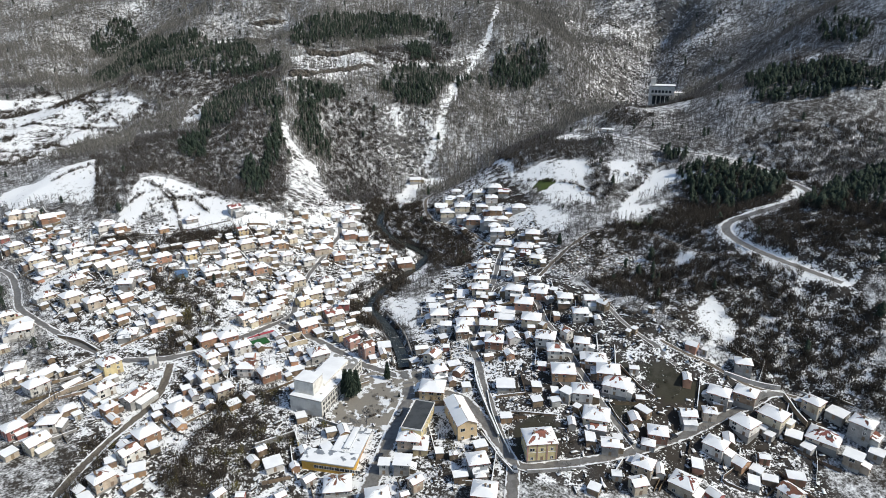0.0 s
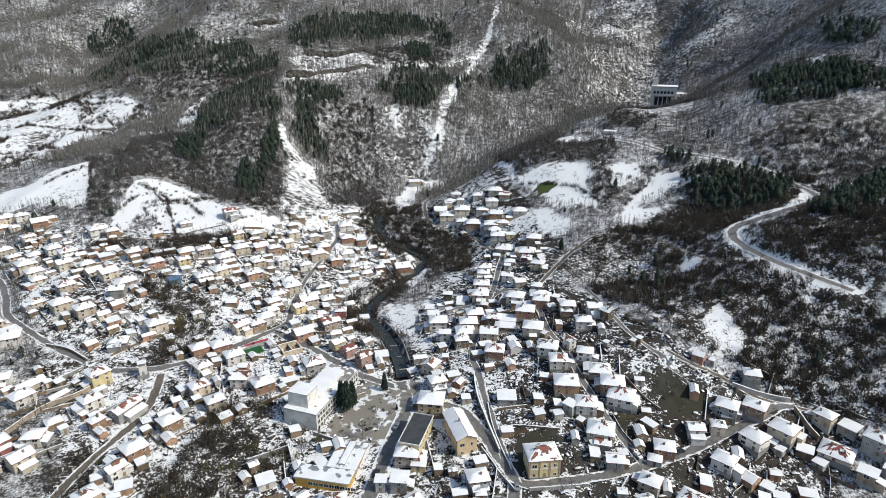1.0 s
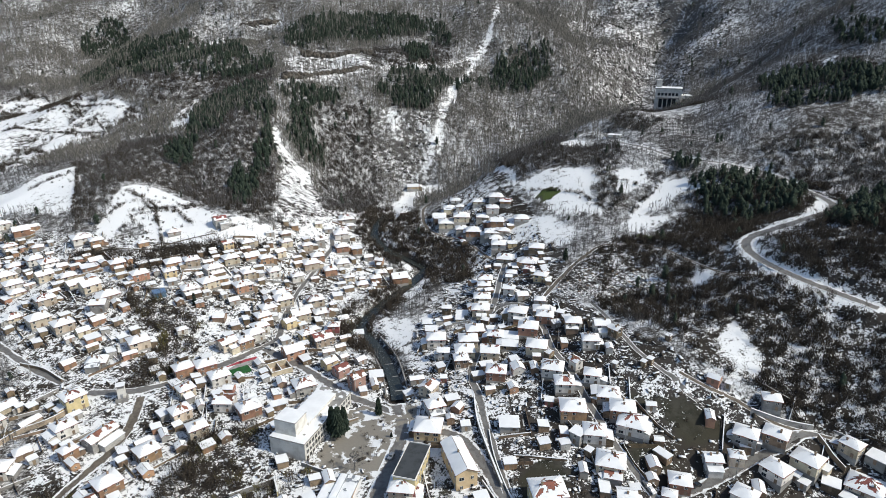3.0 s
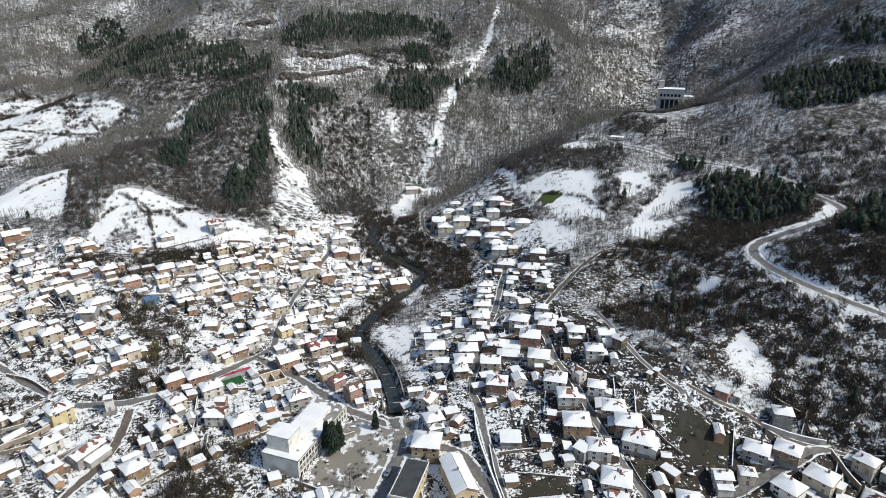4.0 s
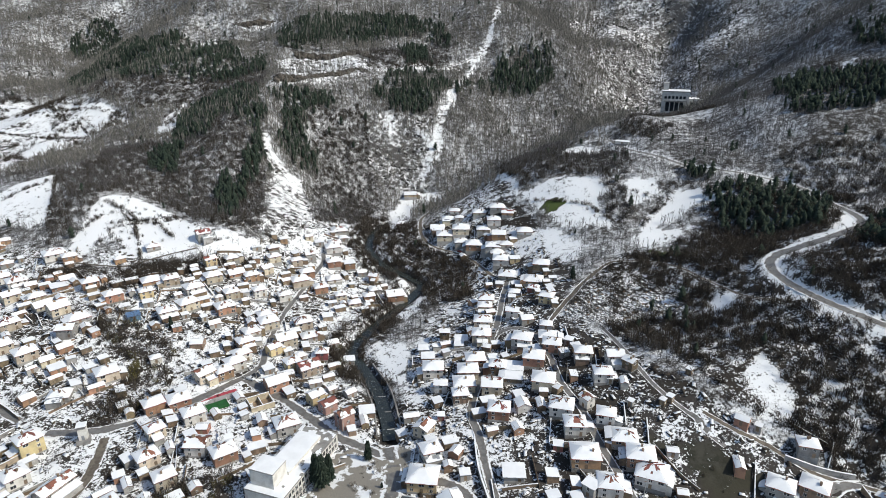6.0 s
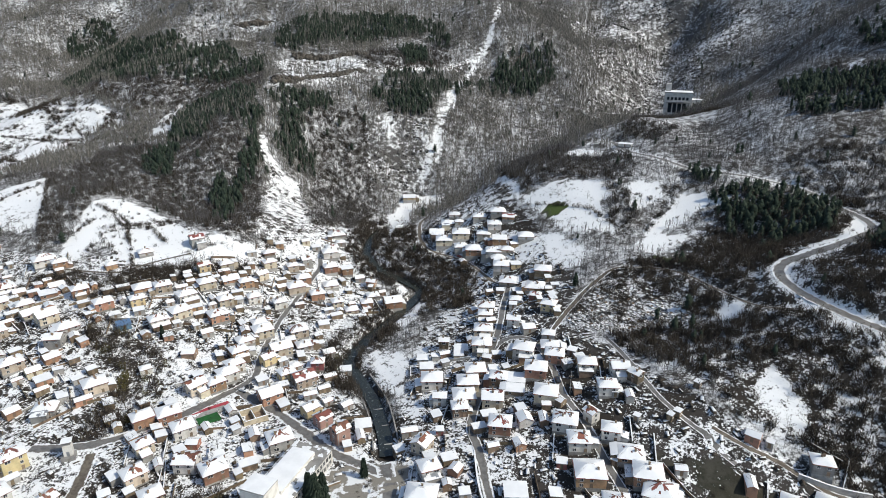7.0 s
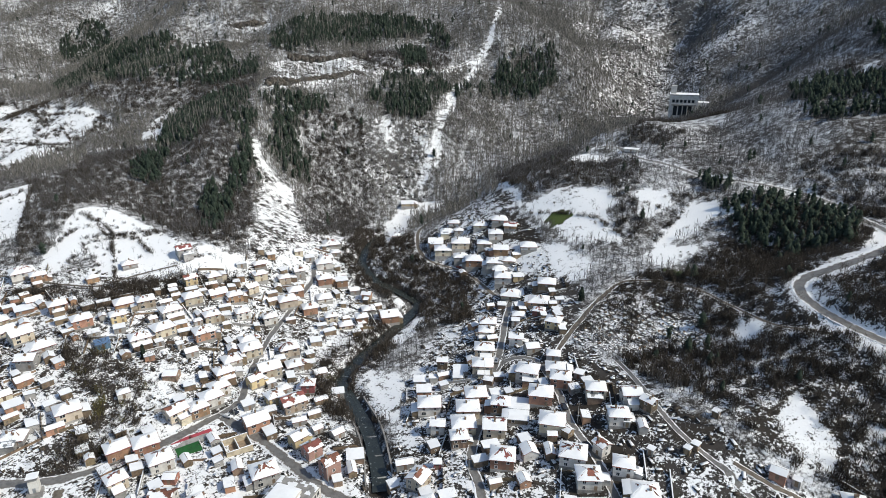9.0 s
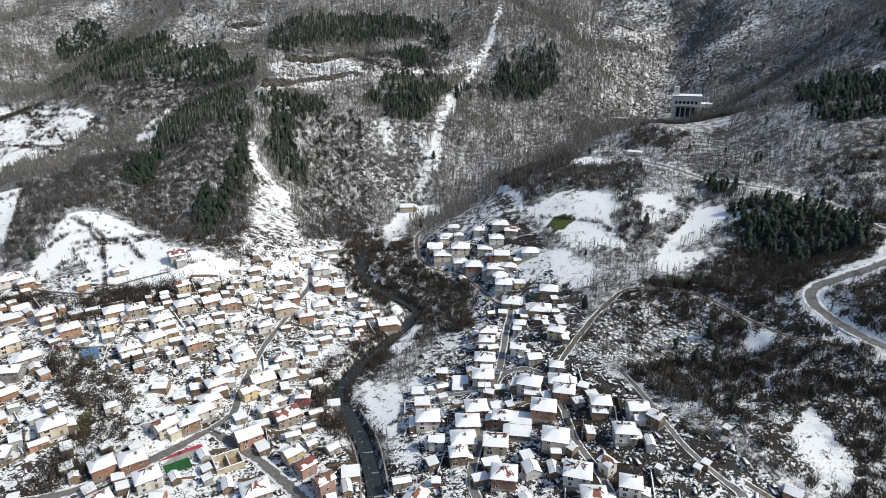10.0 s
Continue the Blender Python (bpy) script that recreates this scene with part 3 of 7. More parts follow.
def road_material(name, colour, dark, mud, rough):
    """A wet, dirty carriageway: mud and slush gather towards its edges."""
    m, t, s = nodes_of(name)
    edge = t.nodes.new("ShaderNodeAttribute")
    edge.attribute_name = "edge"
    broad, mid, fine = noise_node(t, 0.07, 4, 0.6), noise_node(t, 0.45, 5, 0.65), noise_node(t, 3.0, 4, 0.6)
    c = mix_node(t, range_node(t, mid, 0.4, 0.62), colour, dark)
    c = mix_node(t, range_node(t, fine, 0.3, 0.8, 0.0, 0.5), c, dark)
    worn_in = math_node(t, "ADD", math_node(t, "MULTIPLY", edge.outputs["Fac"], 0.5), math_node(t, "ADD", math_node(t, "MULTIPLY", mid, 0.6), math_node(t, "MULTIPLY", broad, 0.5)))
    c = mix_node(t, range_node(t, worn_in, 0.72, 0.95), c, mud)
    c = mix_node(t, range_node(t, math_node(t, "ADD", worn_in, math_node(t, "MULTIPLY", fine, 0.25)), 1.0, 1.1), c, (0.78, 0.79, 0.80))
    t.links.new(c, s.inputs["Base Color"])
    s.inputs["Roughness"].default_value = rough
    bump_node(t, fine, 0.4, 0.05, s)
    return m


ROAD = {"asphalt": road_material("wet_asphalt", (0.20, 0.195, 0.185), (0.12, 0.115, 0.11), (0.13, 0.11, 0.09), 0.5),
        "mud": road_material("muddy_lane", (0.17, 0.145, 0.115), (0.085, 0.07, 0.055), (0.10, 0.08, 0.06), 0.85)}
WALLS = {"white": worn("white_plaster", (0.72, 0.70, 0.66), (0.52, 0.49, 0.45), 0.35, 0.9, 4, 0.12),
         "cream": worn("cream_plaster", (0.60, 0.53, 0.41), (0.42, 0.36, 0.28), 0.35, 0.9, 4, 0.2),
         "yellow": worn("yellow_plaster", (0.62, 0.50, 0.29), (0.48, 0.38, 0.22), 0.35, 0.9, 4, 0.15),
         "beige": worn("bare_beige_plaster", (0.48, 0.40, 0.30), (0.30, 0.25, 0.19), 0.4, 0.9, 4, 0.2),
         "grey": worn("grey_plaster", (0.40, 0.39, 0.37), (0.26, 0.25, 0.24), 0.4, 0.9, 4, 0.25),
         "brick": worn("orange_brickwork", (0.40, 0.235, 0.145), (0.27, 0.16, 0.105), 0.5, 0.9, 5, 0.25),
         "brown": worn("brown_masonry", (0.26, 0.19, 0.13), (0.15, 0.11, 0.08), 0.5, 0.9, 5, 0.25),
         "wood": worn("weathered_boards", (0.22, 0.16, 0.10), (0.11, 0.085, 0.06), 0.8, 0.9, 5, 0.3),
         "red": worn("red_paint", (0.36, 0.14, 0.11), (0.22, 0.09, 0.08), 0.5, 0.8, 5, 0.15),
         "pink": worn("old_rose_plaster", (0.40, 0.25, 0.20), (0.28, 0.18, 0.15), 0.5, 0.9, 5, 0.15),
         "blue": worn("blue_sheeting", (0.10, 0.22, 0.36), (0.12, 0.17, 0.24), 0.5, 0.6, 5, 0.1)}
TILE = worn("red_roof_tile", (0.24, 0.085, 0.06), (0.13, 0.055, 0.045), 0.7, 0.85, 6, 0.25)
FELT = worn("dark_roofing_felt", (0.055, 0.06, 0.065), (0.03, 0.033, 0.036), 0.4, 0.7, 5, 0.1)
CONCRETE = worn("concrete", (0.36, 0.35, 0.33), (0.22, 0.21, 0.20), 0.3, 0.9, 4, 0.2)
TRIM = worn("white_window_frame", (0.75, 0.74, 0.72), (0.6, 0.58, 0.55), 0.6, 0.6, 6, 0.1)
SHEET = worn("galvanised_sheet", (0.42, 0.44, 0.46), (0.28, 0.30, 0.32), 0.5, 0.45, 5, 0.15, 0.5)
GLASS, gt, gs = nodes_of("window_glass")
gs.inputs["Base Color"].default_value = (0.03, 0.035, 0.04, 1)
gs.inputs["Roughness"].default_value = 0.08
WATER, wt, ws = nodes_of("river_water")
wt.links.new(mix_node(wt, range_node(wt, noise_node(wt, 0.8, 5, 0.6), 0.60, 0.72), (0.03, 0.035, 0.032), (0.30, 0.32, 0.32)), ws.inputs["Base Color"])
ws.inputs["Roughness"].default_value = 0.25
bump_node(wt, noise_node(wt, 1.6, 4), 0.5, 0.15, ws)


# ---- the ground: one sheet, fine in the valley and coarse towards the horizon ----
def mesh_of(name, verts, faces, *mats):
    me = bpy.data.meshes.new(name)
    me.from_pydata(verts, [], faces)
    for m in mats:
        me.materials.append(m)
    return me


def sheet(name, co, faces, *mats):
    """A mesh from arrays of places and of triangles or quads."""
    me = bpy.data.meshes.new(name)
    me.vertices.add(len(co))
    me.vertices.foreach_set("co", np.asarray(co, np.float32).ravel())
    me.loops.add(faces.size)
    me.loops.foreach_set("vertex_index", faces.astype(np.int32).ravel())
    me.polygons.add(len(faces))
    me.polygons.foreach_set("loop_start", np.arange(0, faces.size, faces.shape[1], dtype=np.int32))
    me.update(calc_edges=True)
    for m in mats:
        me.materials.append(m)
    return me


def axis_lines(a, b, lo, hi, fine, coarse_n):
    mid = np.arange(a, b + fine, fine)
    far = np.linspace(0, 1, coarse_n + 1)[1:] ** 2.2
    return np.concatenate([a - (a - lo) * far[::-1], mid, mid[-1] + (hi - mid[-1]) * far])


def kinds_at(x, y):
    """Which of the regions hold each point, with uneven borders."""
    qx = x + 7 * fbm(x, y, 22, 41, 3)
    qy = y + 9 * fbm(x, y, 22, 57, 3)
    got = {}
    for kind, ring in REGIONS:
        a = inside(qx, qy, ring)
        got[kind] = got[kind] | a if kind in got else a
    got["brush"] = got["brush"] | ((from_line(x, y, RIVER) < 14) & (y > 300))
    return got


xs, ys = axis_lines(-430, 340, -3500, 3500, 2.8, 60), axis_lines(165, 860, -2500, 4200, 2.8, 70)
gx, gy = np.meshgrid(xs, ys)
i = (np.arange(len(ys) - 1)[:, None] * len(xs) + np.arange(len(xs) - 1)).ravel()
gz = land(gx, gy)
me = sheet("ground", np.stack([gx, gy, gz], -1).reshape(-1, 3), np.stack([i, i + 1, i + len(xs) + 1, i + len(xs)], -1), GROUND)
me.shade_smooth()
# "shade" thins the snow to darken slopes that lie in shade
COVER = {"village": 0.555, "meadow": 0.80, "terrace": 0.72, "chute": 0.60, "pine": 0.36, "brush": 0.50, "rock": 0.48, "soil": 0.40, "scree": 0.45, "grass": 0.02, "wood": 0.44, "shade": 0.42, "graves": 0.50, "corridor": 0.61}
vx, vy = gx.ravel(), gy.ravel()
kinds = kinds_at(vx, vy)
cover = 0.455 - 0.03 * step01(680, 800, vy) * step01(260, 200, vx) * step01(-380, -240, vx)
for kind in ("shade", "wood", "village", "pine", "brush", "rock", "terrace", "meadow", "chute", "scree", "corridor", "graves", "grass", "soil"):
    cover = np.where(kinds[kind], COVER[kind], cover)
cover = cover + np.where(kinds["meadow"] | kinds["terrace"], 0.22 * fbm(vx, vy, 34, 71, 4), 0.0)
cover = cover - 0.05 * step01(150, 200, vx) * kinds["brush"] * (vy < 520)
cover = cover - 0.15 * step01(-20, 50, vx) * kinds["village"]
cover = cover - 0.03 * step01(640, 660, vy) * kinds["chute"]
bank = from_line(vx, vy, RIVER)
cover = np.where((bank < 8) & (vy > 255), np.minimum(cover, np.where(bank < 3.2, 0.25, 0.5)), cover)
for name, width, surface, line, level in BEDS:
    if name in ("hill_road", "mountain_track"):
        verge = from_line(vx, vy, [tuple(p) for p in line[::2]])
        cover = cover + np.maximum(1.0 - cover, 0) * step01(width / 2 + 2.0, width / 2 + 0.4, verge) * (0.8 if name == "mountain_track" else 0.55)
slope = np.hypot(*np.gradient(gz, ys, xs)).ravel()
cover = cover - 0.17 * step01(0.75, 1.4, slope)
dust = 1.0 * ~(kinds["village"] | kinds["meadow"] | kinds["terrace"] | kinds["chute"] | kinds["corridor"] | kinds["scree"] | kinds["brush"] | kinds["graves"] | kinds["rock"])
for name, values in (("cover", cover), ("dust", dust), ("stone", kinds["rock"] * 0.8 + kinds["scree"] * 1.0), ("grass", kinds["grass"] * 1.0 + kinds["soil"] * 0.10)):
    a = me.attributes.new(name, "FLOAT", "POINT")
    a.data.foreach_set("value", values.astype(np.float32))
tagged(new("ground", me), kind="structure")


# ---- roads and river ----
def ribbon(name, line, width, lift, mat, across=5, heights=None):
    d = np.gradient(line, axis=0)
    d /= np.linalg.norm(d, axis=1, keepdims=True)
    side = np.stack([d[:, 1], -d[:, 0]], -1)
    off = np.linspace(-width / 2, width / 2, across)
    wob = 0.35 * fbm(line[:, 0], line[:, 1], 9, 77, 3)
    p = line[:, None, :] + side[:, None, :] * (off * 1.0)[None, :, None] + side[:, None, :] * wob[:, None, None]
    z = (land(p[..., 0], p[..., 1]) if heights is None else np.repeat(heights[:, None], across, 1)) + lift
    co = np.concatenate([p, z[..., None]], -1).reshape(-1, 3)
    n = len(line)
    i = (np.arange(n - 1)[:, None] * across + np.arange(across - 1)).ravel()
    top = sheet(name, co, np.stack([i, i + 1, i + across + 1, i + across], -1), mat)
    rim = top.attributes.new("edge", "FLOAT", "POINT")
    rim.data.foreach_set("value", np.tile(np.abs(np.linspace(-1, 1, across)), n).astype(np.float32))
    return tagged(new(name, top), kind="structure")


for name, width, surface, line, level in BEDS:
    ribbon(name, line, width, 0.22, ROAD[surface], 5, None)
river_line = smooth_line(RIVER, 3.0)
river_level = land(river_line[:, 0], river_line[:, 1])
ribbon("river", river_line, 6.0, 0.9, WATER, 5, np.convolve(np.pad(river_level, 2, "edge"), np.ones(5) / 5, "valid"))


# ---- helpers for things ----
def part(name, verts, faces, mat, parent, label="", at=None):
    me = verts if isinstance(verts, bpy.types.Mesh) else mesh_of(name, verts, faces, *(mat if isinstance(mat, tuple) else (mat,)))
    ob = new(name, me)
    ob.parent = parent
    if at is not None:
        ob.matrix_local = at
    if label:
        tagged(ob, label)
    return ob


def box(x0, y0, z0, x1, y1, z1):
    v = [(x0, y0, z0), (x1, y0, z0), (x1, y1, z0), (x0, y1, z0), (x0, y0, z1), (x1, y0, z1), (x1, y1, z1), (x0, y1, z1)]
    f = [(3, 2, 1, 0), (4, 5, 6, 7), (0, 1, 5, 4), (1, 2, 6, 5), (2, 3, 7, 6), (3, 0, 4, 7)]
    return v, f


def joined(*solids):
    v, f = [], []
    for a, b in solids:
        n = len(v)
        v += a
        f += [tuple(k + n for k in q) for q in b]
    return v, f


def window_mesh(w, h):
    """A window that faces -y: a frame with a mullion, and the pane behind it."""
    t = 0.09
    xs_, zs_ = (-w / 2, -w / 2 + t, -t / 2, t / 2, w / 2 - t, w / 2), (0, t, h - t, h)
    bm = bmesh.new()
    g = [[bm.verts.new((a, -0.06, b)) for a in xs_] for b in zs_]
    for j in range(3):
        for i in range(5):
            if not (j == 1 and i in (1, 3)):
                bm.faces.new((g[j][i], g[j][i + 1], g[j + 1][i + 1], g[j + 1][i]))
    back = bmesh.ops.extrude_face_region(bm, geom=bm.faces[:])
    bmesh.ops.translate(bm, vec=(0, 0.12, 0), verts=[q for q in back["geom"] if isinstance(q, bmesh.types.BMVert)])
    frame_me = bpy.data.meshes.new("window")
    bm.to_mesh(frame_me)
    frame_me.materials.append(TRIM)
    pane = mesh_of("pane", *box(-w / 2 + 0.05, -0.02, 0.05, w / 2 - 0.05, 0.03, h - 0.05), GLASS)
    return frame_me, pane


WINDOW, WIDE_WINDOW, SMALL_WINDOW = window_mesh(1.15, 1.35), window_mesh(1.9, 1.45), window_mesh(0.75, 0.7)
bm = bmesh.new()
bmesh.ops.create_cube(bm, size=1, matrix=Matrix.Translation((0, -0.02, 1.03)) @ Matrix.Diagonal((1.05, 0.14, 2.06, 1)))
front = [q for q in bm.faces if q.normal.y < -0.5]
bmesh.ops.inset_region(bm, faces=front, thickness=0.12, depth=-0.04)
DOOR = bpy.data.meshes.new("door")
bm.to_mesh(DOOR)
DOOR.materials.append(WALLS["brown"])
v, f = joined(box(-0.3, -0.3, -0.9, 0.3, 0.3, 1.1), box(-0.38, -0.38, 1.1, 0.38, 0.38, 1.22), box(-0.2, -0.2, 1.22, 0.2, 0.2, 1.4))
CHIMNEY = mesh_of("chimney", v, f, WALLS["brown"])


def slopes(roof, hw, hd, rise, ridge):
    """The roof's planes as (eave from, eave to, top from, top to), seen from outside left to right."""
    a, b, c, d = Vector((-hw, -hd, 0)), Vector((hw, -hd, 0)), Vector((hw, hd, 0)), Vector((-hw, hd, 0))
    if roof == "flat":
        up = Vector((0, 0, rise))
        return [(a, b, d + up, c + up)]
    r0, r1 = Vector((-ridge, 0, rise)), Vector((ridge, 0, rise))
    two = [(a, b, r0, r1), (c, d, r1, r0)]
    return two if roof == "gable" else two + [(b, c, r1, r1), (d, a, r0, r0)]


def snow_cap(planes, bare, seed, thick=0.2):
    """Snow lying on the planes, thin at the eaves, with holes where it slid off."""
    rnd = random.Random(seed)
    v, f = [], []
    gone = rnd.randrange(len(planes)) if bare else -1
    for k, (e0, e1, t0, t1) in enumerate(planes):
        cell = 0.5 if bare else 1.25
        nu, nv = max(3, int((e1 - e0).length / cell)), max(3, int(((t0 + t1) / 2 - (e0 + e1) / 2).length / cell))
        n, base = (e1 - e0).cross((t0 + t1) / 2 - e0).normalized(), len(v)
        for j in range(nv + 1):
            for i in range(nu + 1):
                u, w = i / nu, j / nv
                rim = 0.03 if i in (0, nu) or j == 0 else thick * rnd.uniform(0.75, 1.2)
                uu = min(1.0, max(0.0, u + (rnd.uniform(-0.15, 0.15) / nu if 0 < i < nu else 0)))
                ww = w if j else rnd.uniform(0.0, 0.15) / nv
                p = (e0.lerp(e1, uu)).lerp(t0.lerp(t1, uu), ww) + n * rim
                v.append(tuple(p))
        for j in range(nv):
            for i in range(nu):
                melt = noise.noise((i * cell * 0.5 + seed % 97, j * cell * 0.5 + 31.0 * k, 0.5)) if bare else 0
                if bare and melt + (0.25 if k == gone else -0.12) + 0.9 * (j / nv - (1 - bare)) > 0.12:
                    continue
                q = base + j * (nu + 1) + i
                f.append((q, q + 1, q + nu + 2, q + nu + 1))
    return v, f


WORDS = {"white": "white plastered", "cream": "cream plastered", "yellow": "yellow plastered", "beige": "bare beige plastered", "grey": "grey plastered", "brick": "orange brick",
         "brown": "brown masonry", "wood": "weathered wooden", "red": "red painted", "pink": "old rose plastered", "blue": "blue sheeted"}
COUNT = {1: "one-storey", 2: "two-storey", 3: "three-storey", 4: "four-storey"}
FOOT = []          # footprints, to keep bushes and walls clear of


def house(x, y, turn, w, d, storeys, wall, roof, bare=0.0, tall=0.0, base=None, named=""):
    """A village house or shed: walls on a plinth, tiled roof under snow, chimneys, windows and a door."""
    seed = int(x * 31 + y * 17)
    rnd = random.Random(seed)
    shed = storeys == 1 and w * d < 42
    h = 2.3 if shed else 2.15 * storeys + (0.3 if storeys > 1 else 0.2)
    h = tall or h
    floor_h = (h - 0.3) / storeys
    c, s = math.cos(radians(turn)), math.sin(radians(turn))
    cx = np.array([x + c * i * w / 2 - s * j * d / 2 for i in (-1, 0, 1) for j in (-1, 0, 1)])
    cy = np.array([y + s * i * w / 2 + c * j * d / 2 for i in (-1, 0, 1) for j in (-1, 0, 1)])
    ground = land(cx, cy)
    z = float(np.mean(ground)) if base is None else base
    low = float(np.min(ground)) - z - 0.6
    FOOT.append((x, y, math.hypot(w, d) / 2))
    if not bare and not shed and not named and roof != "flat" and rnd.random() < 0.35:
        bare = rnd.uniform(0.08, 0.2)
    kind = "shed" if shed else named or "house"
    top = new(kind)
    top.matrix_world = pose(x, y, z, 0, 0, turn)
    cap = "a bare flat roof" if roof == "flat" and bare else f"a snow-covered {'lean-to' if roof == 'flat' else roof} roof"
    if bare > 0.25 and roof != "flat":
        cap = f"a half-bare red {roof} roof"
    tagged(top, f"{WORDS[wall]} {COUNT[storeys]} {kind} with {cap}", kind, "village sheds" if shed else "village houses")
    mat = WALLS[wall]
    hw, hd, over = w / 2, d / 2, 0.25 if shed else 0.55
    rise = 0.35 if roof == "flat" else (0.24 if roof == "hip" else 0.27) * d
    ridge = {"hip": max(0.0, hw - hd) + 0.15 * hd, "gable": hw + over, "flat": 0}[roof]
    v, f = box(-hw, -hd, low, hw, hd, h)
    if roof == "gable":
        for sx in (-hw, hw):
            n = len(v)
            v += [(sx, -hd, h), (sx, hd, h), (sx, 0, h + rise * hd / (hd + over))]
            f.append((n, n + 1, n + 2) if sx > 0 else (n + 1, n, n + 2))
    part("wall", v, f, mat, top)
    if not shed:
        v, f = box(-hw - 0.06, -hd - 0.06, low - 0.1, hw + 0.06, hd + 0.06, 0.5)
        part("plinth", v, f, CONCRETE, top)
    lift = Vector((0, 0, h - (0.0 if roof == "flat" else rise * over / (hd + over)) + 0.02))
    planes = [tuple(p + lift for p in q) for q in slopes(roof, hw + over, hd + over, rise, ridge)]
    v, f, t = [], [], 0.16
    for e0, e1, t0, t1 in planes:
        n = len(v)
        up = Vector((0, 0, t))
        v += [tuple(p) for p in (e0, e1, t1, t0, e0 + up, e1 + up, t1 + up, t0 + up)]
        f += [(n + 3, n + 2, n + 1, n), (n + 4, n + 5, n + 6, n + 7), (n, n + 1, n + 5, n + 4), (n + 1, n + 2, n + 6, n + 5), (n + 3, n, n + 4, n + 7), (n + 2, n + 3, n + 7, n + 6)]
    roof_mat = WALLS["blue"] if wall == "blue" else TILE if roof != "flat" else SHEET
    cover = part("roof", v, f, roof_mat, top)
    if wall != "blue":
        raised = [tuple(p + Vector((0, 0, t)) for p in q) for q in planes]
        v, f = snow_cap(raised, bare, seed, 0.12 if roof == "flat" else 0.2)
        cap_mesh = part("snow_layer", v, f, SNOW, cover, "melting white snow layer")
        cap_mesh.data.shade_smooth()
    if not shed and roof != "flat":
        for k in range(rnd.choice((1, 1, 2))):
            px, py = rnd.uniform(-0.5, 0.5) * hw, rnd.uniform(-0.45, 0.3) * hd
            part("chimney", CHIMNEY, None, None, top, "", pose(px, py, h + rise * (1 - abs(py) / hd) - 0.2))
    # a lean-to against one side of about half of the houses
    if not shed and not named and w > 5 and rnd.random() < 0.55:
        k = rnd.choice((0, 1, 1, 3))
        length, out = ((w, hd), (d, hw), (w, hd), (d, hw))[k]
        a = pose(0, 0, 0, 0, 0, k * 90)
        half, deep, eave = length * rnd.uniform(0.25, 0.46), rnd.uniform(1.8, 3.4), rnd.uniform(1.9, 2.4)
        shift = rnd.uniform(-1, 1) * (length / 2 - half)
        v, f = box(shift - half, -out - deep, low, shift + half, -out + 0.05, eave)
        part("lean_to", v, f, WALLS[rnd.choice((wall, "wood", "grey", "brown"))], top, "low lean-to wall", a)
        e = [Vector(q) for q in ((shift - half - 0.25, -out - deep - 0.3, eave), (shift + half + 0.25, -out - deep - 0.3, eave), (shift - half - 0.25, -out + 0.02, eave + 0.75), (shift + half + 0.25, -out + 0.02, eave + 0.75))]
        v = [tuple(q) for q in e] + [tuple(q + Vector((0, 0, 0.1))) for q in e]
        lean = part("lean_to_roof", v, [(0, 2, 3, 1), (4, 5, 7, 6), (0, 1, 5, 4), (1, 3, 7, 5), (3, 2, 6, 7), (2, 0, 4, 6)], rnd.choice((TILE, SHEET)), top, "", a)
        v, f = snow_cap([tuple(q + Vector((0, 0, 0.1)) for q in e)], rnd.choice((0, 0, 0.15)), seed + 1, 0.15)
        part("snow_layer", v, f, SNOW, lean).data.shade_smooth()
    # openings on the sides that face the valley's mouth and the middle
    door_done = False
    for k, (length, nx, ny, out) in enumerate(((w, 0, -1, hd), (d, 1, 0, hw), (w, 0, 1, hd), (d, -1, 0, hw))):
        wx, wy = c * nx - s * ny, s * nx + c * ny
        if wy > 0.22:
            continue
        a = pose(0, 0, 0, 0, 0, k * 90)
        n = max(1, int(length / (3.1 if y < 400 else 5.4)))
        if shed:
            n = 1 if k in (0, 1) else 0
        for level in range(storeys):
            for i in range(n):
                px = (i + 0.5) / n * length - length / 2
                sill = level * floor_h + (0.85 if storeys == 1 else 0.8)
                if not door_done and level == 0 and i == n // 2:
                    part("door", DOOR, None, None, top, "", a @ pose(px, -out, 0.1))
                    door_done = True
                    continue
                if rnd.random() < 0.12:
                    continue
                kind_of = SMALL_WINDOW if shed else WIDE_WINDOW if rnd.random() < 0.2 and length / n > 3 else WINDOW
                hole = part("window", kind_of[0], None, None, top, "", a @ pose(px, -out, sill))
                part("pane", kind_of[1], None, None, hole)
    return top


FOOT.append((244.8, 819.4, 26))
FOOT.append((176.0, 606.0, 30))
FOOT.append((172.0, 596.1, 34))

# ---- the houses, quarter by quarter ----
house(-227.8, 272.4, 30, 10.2, 9.5, 2, "white", "hip")
house(-228.2, 258.3, 41, 5.8, 5.4, 1, "cream", "hip")
house(-184.8, 269.9, 59, 5.5, 5.1, 1, "brick", "gable")
house(-172.0, 272.6, 17, 8.4, 7.8, 1, "grey", "hip")
house(-129.7, 268.5, 41, 7.8, 7.2, 2, "brick", "hip")
house(-208.2, 239.6, 26, 7.5, 7.0, 2, "white", "hip")
house(-208.7, 232.5, 62, 6.0, 5.5, 1, "cream", "gable")
house(-201.6, 233.6, 61, 4.0, 3.7, 1, "cream", "gable")
house(-194.9, 238.3, 64, 12.2, 4.1, 1, "cream", "gable")
house(-189.7, 226.9, 60, 8.4, 7.8, 2, "white", "hip")
house(-186.6, 239.4, 58, 3.0, 2.8, 1, "cream", "flat")
house(-175.6, 229.5, 66, 8.1, 4.1, 1, "cream", "gable")
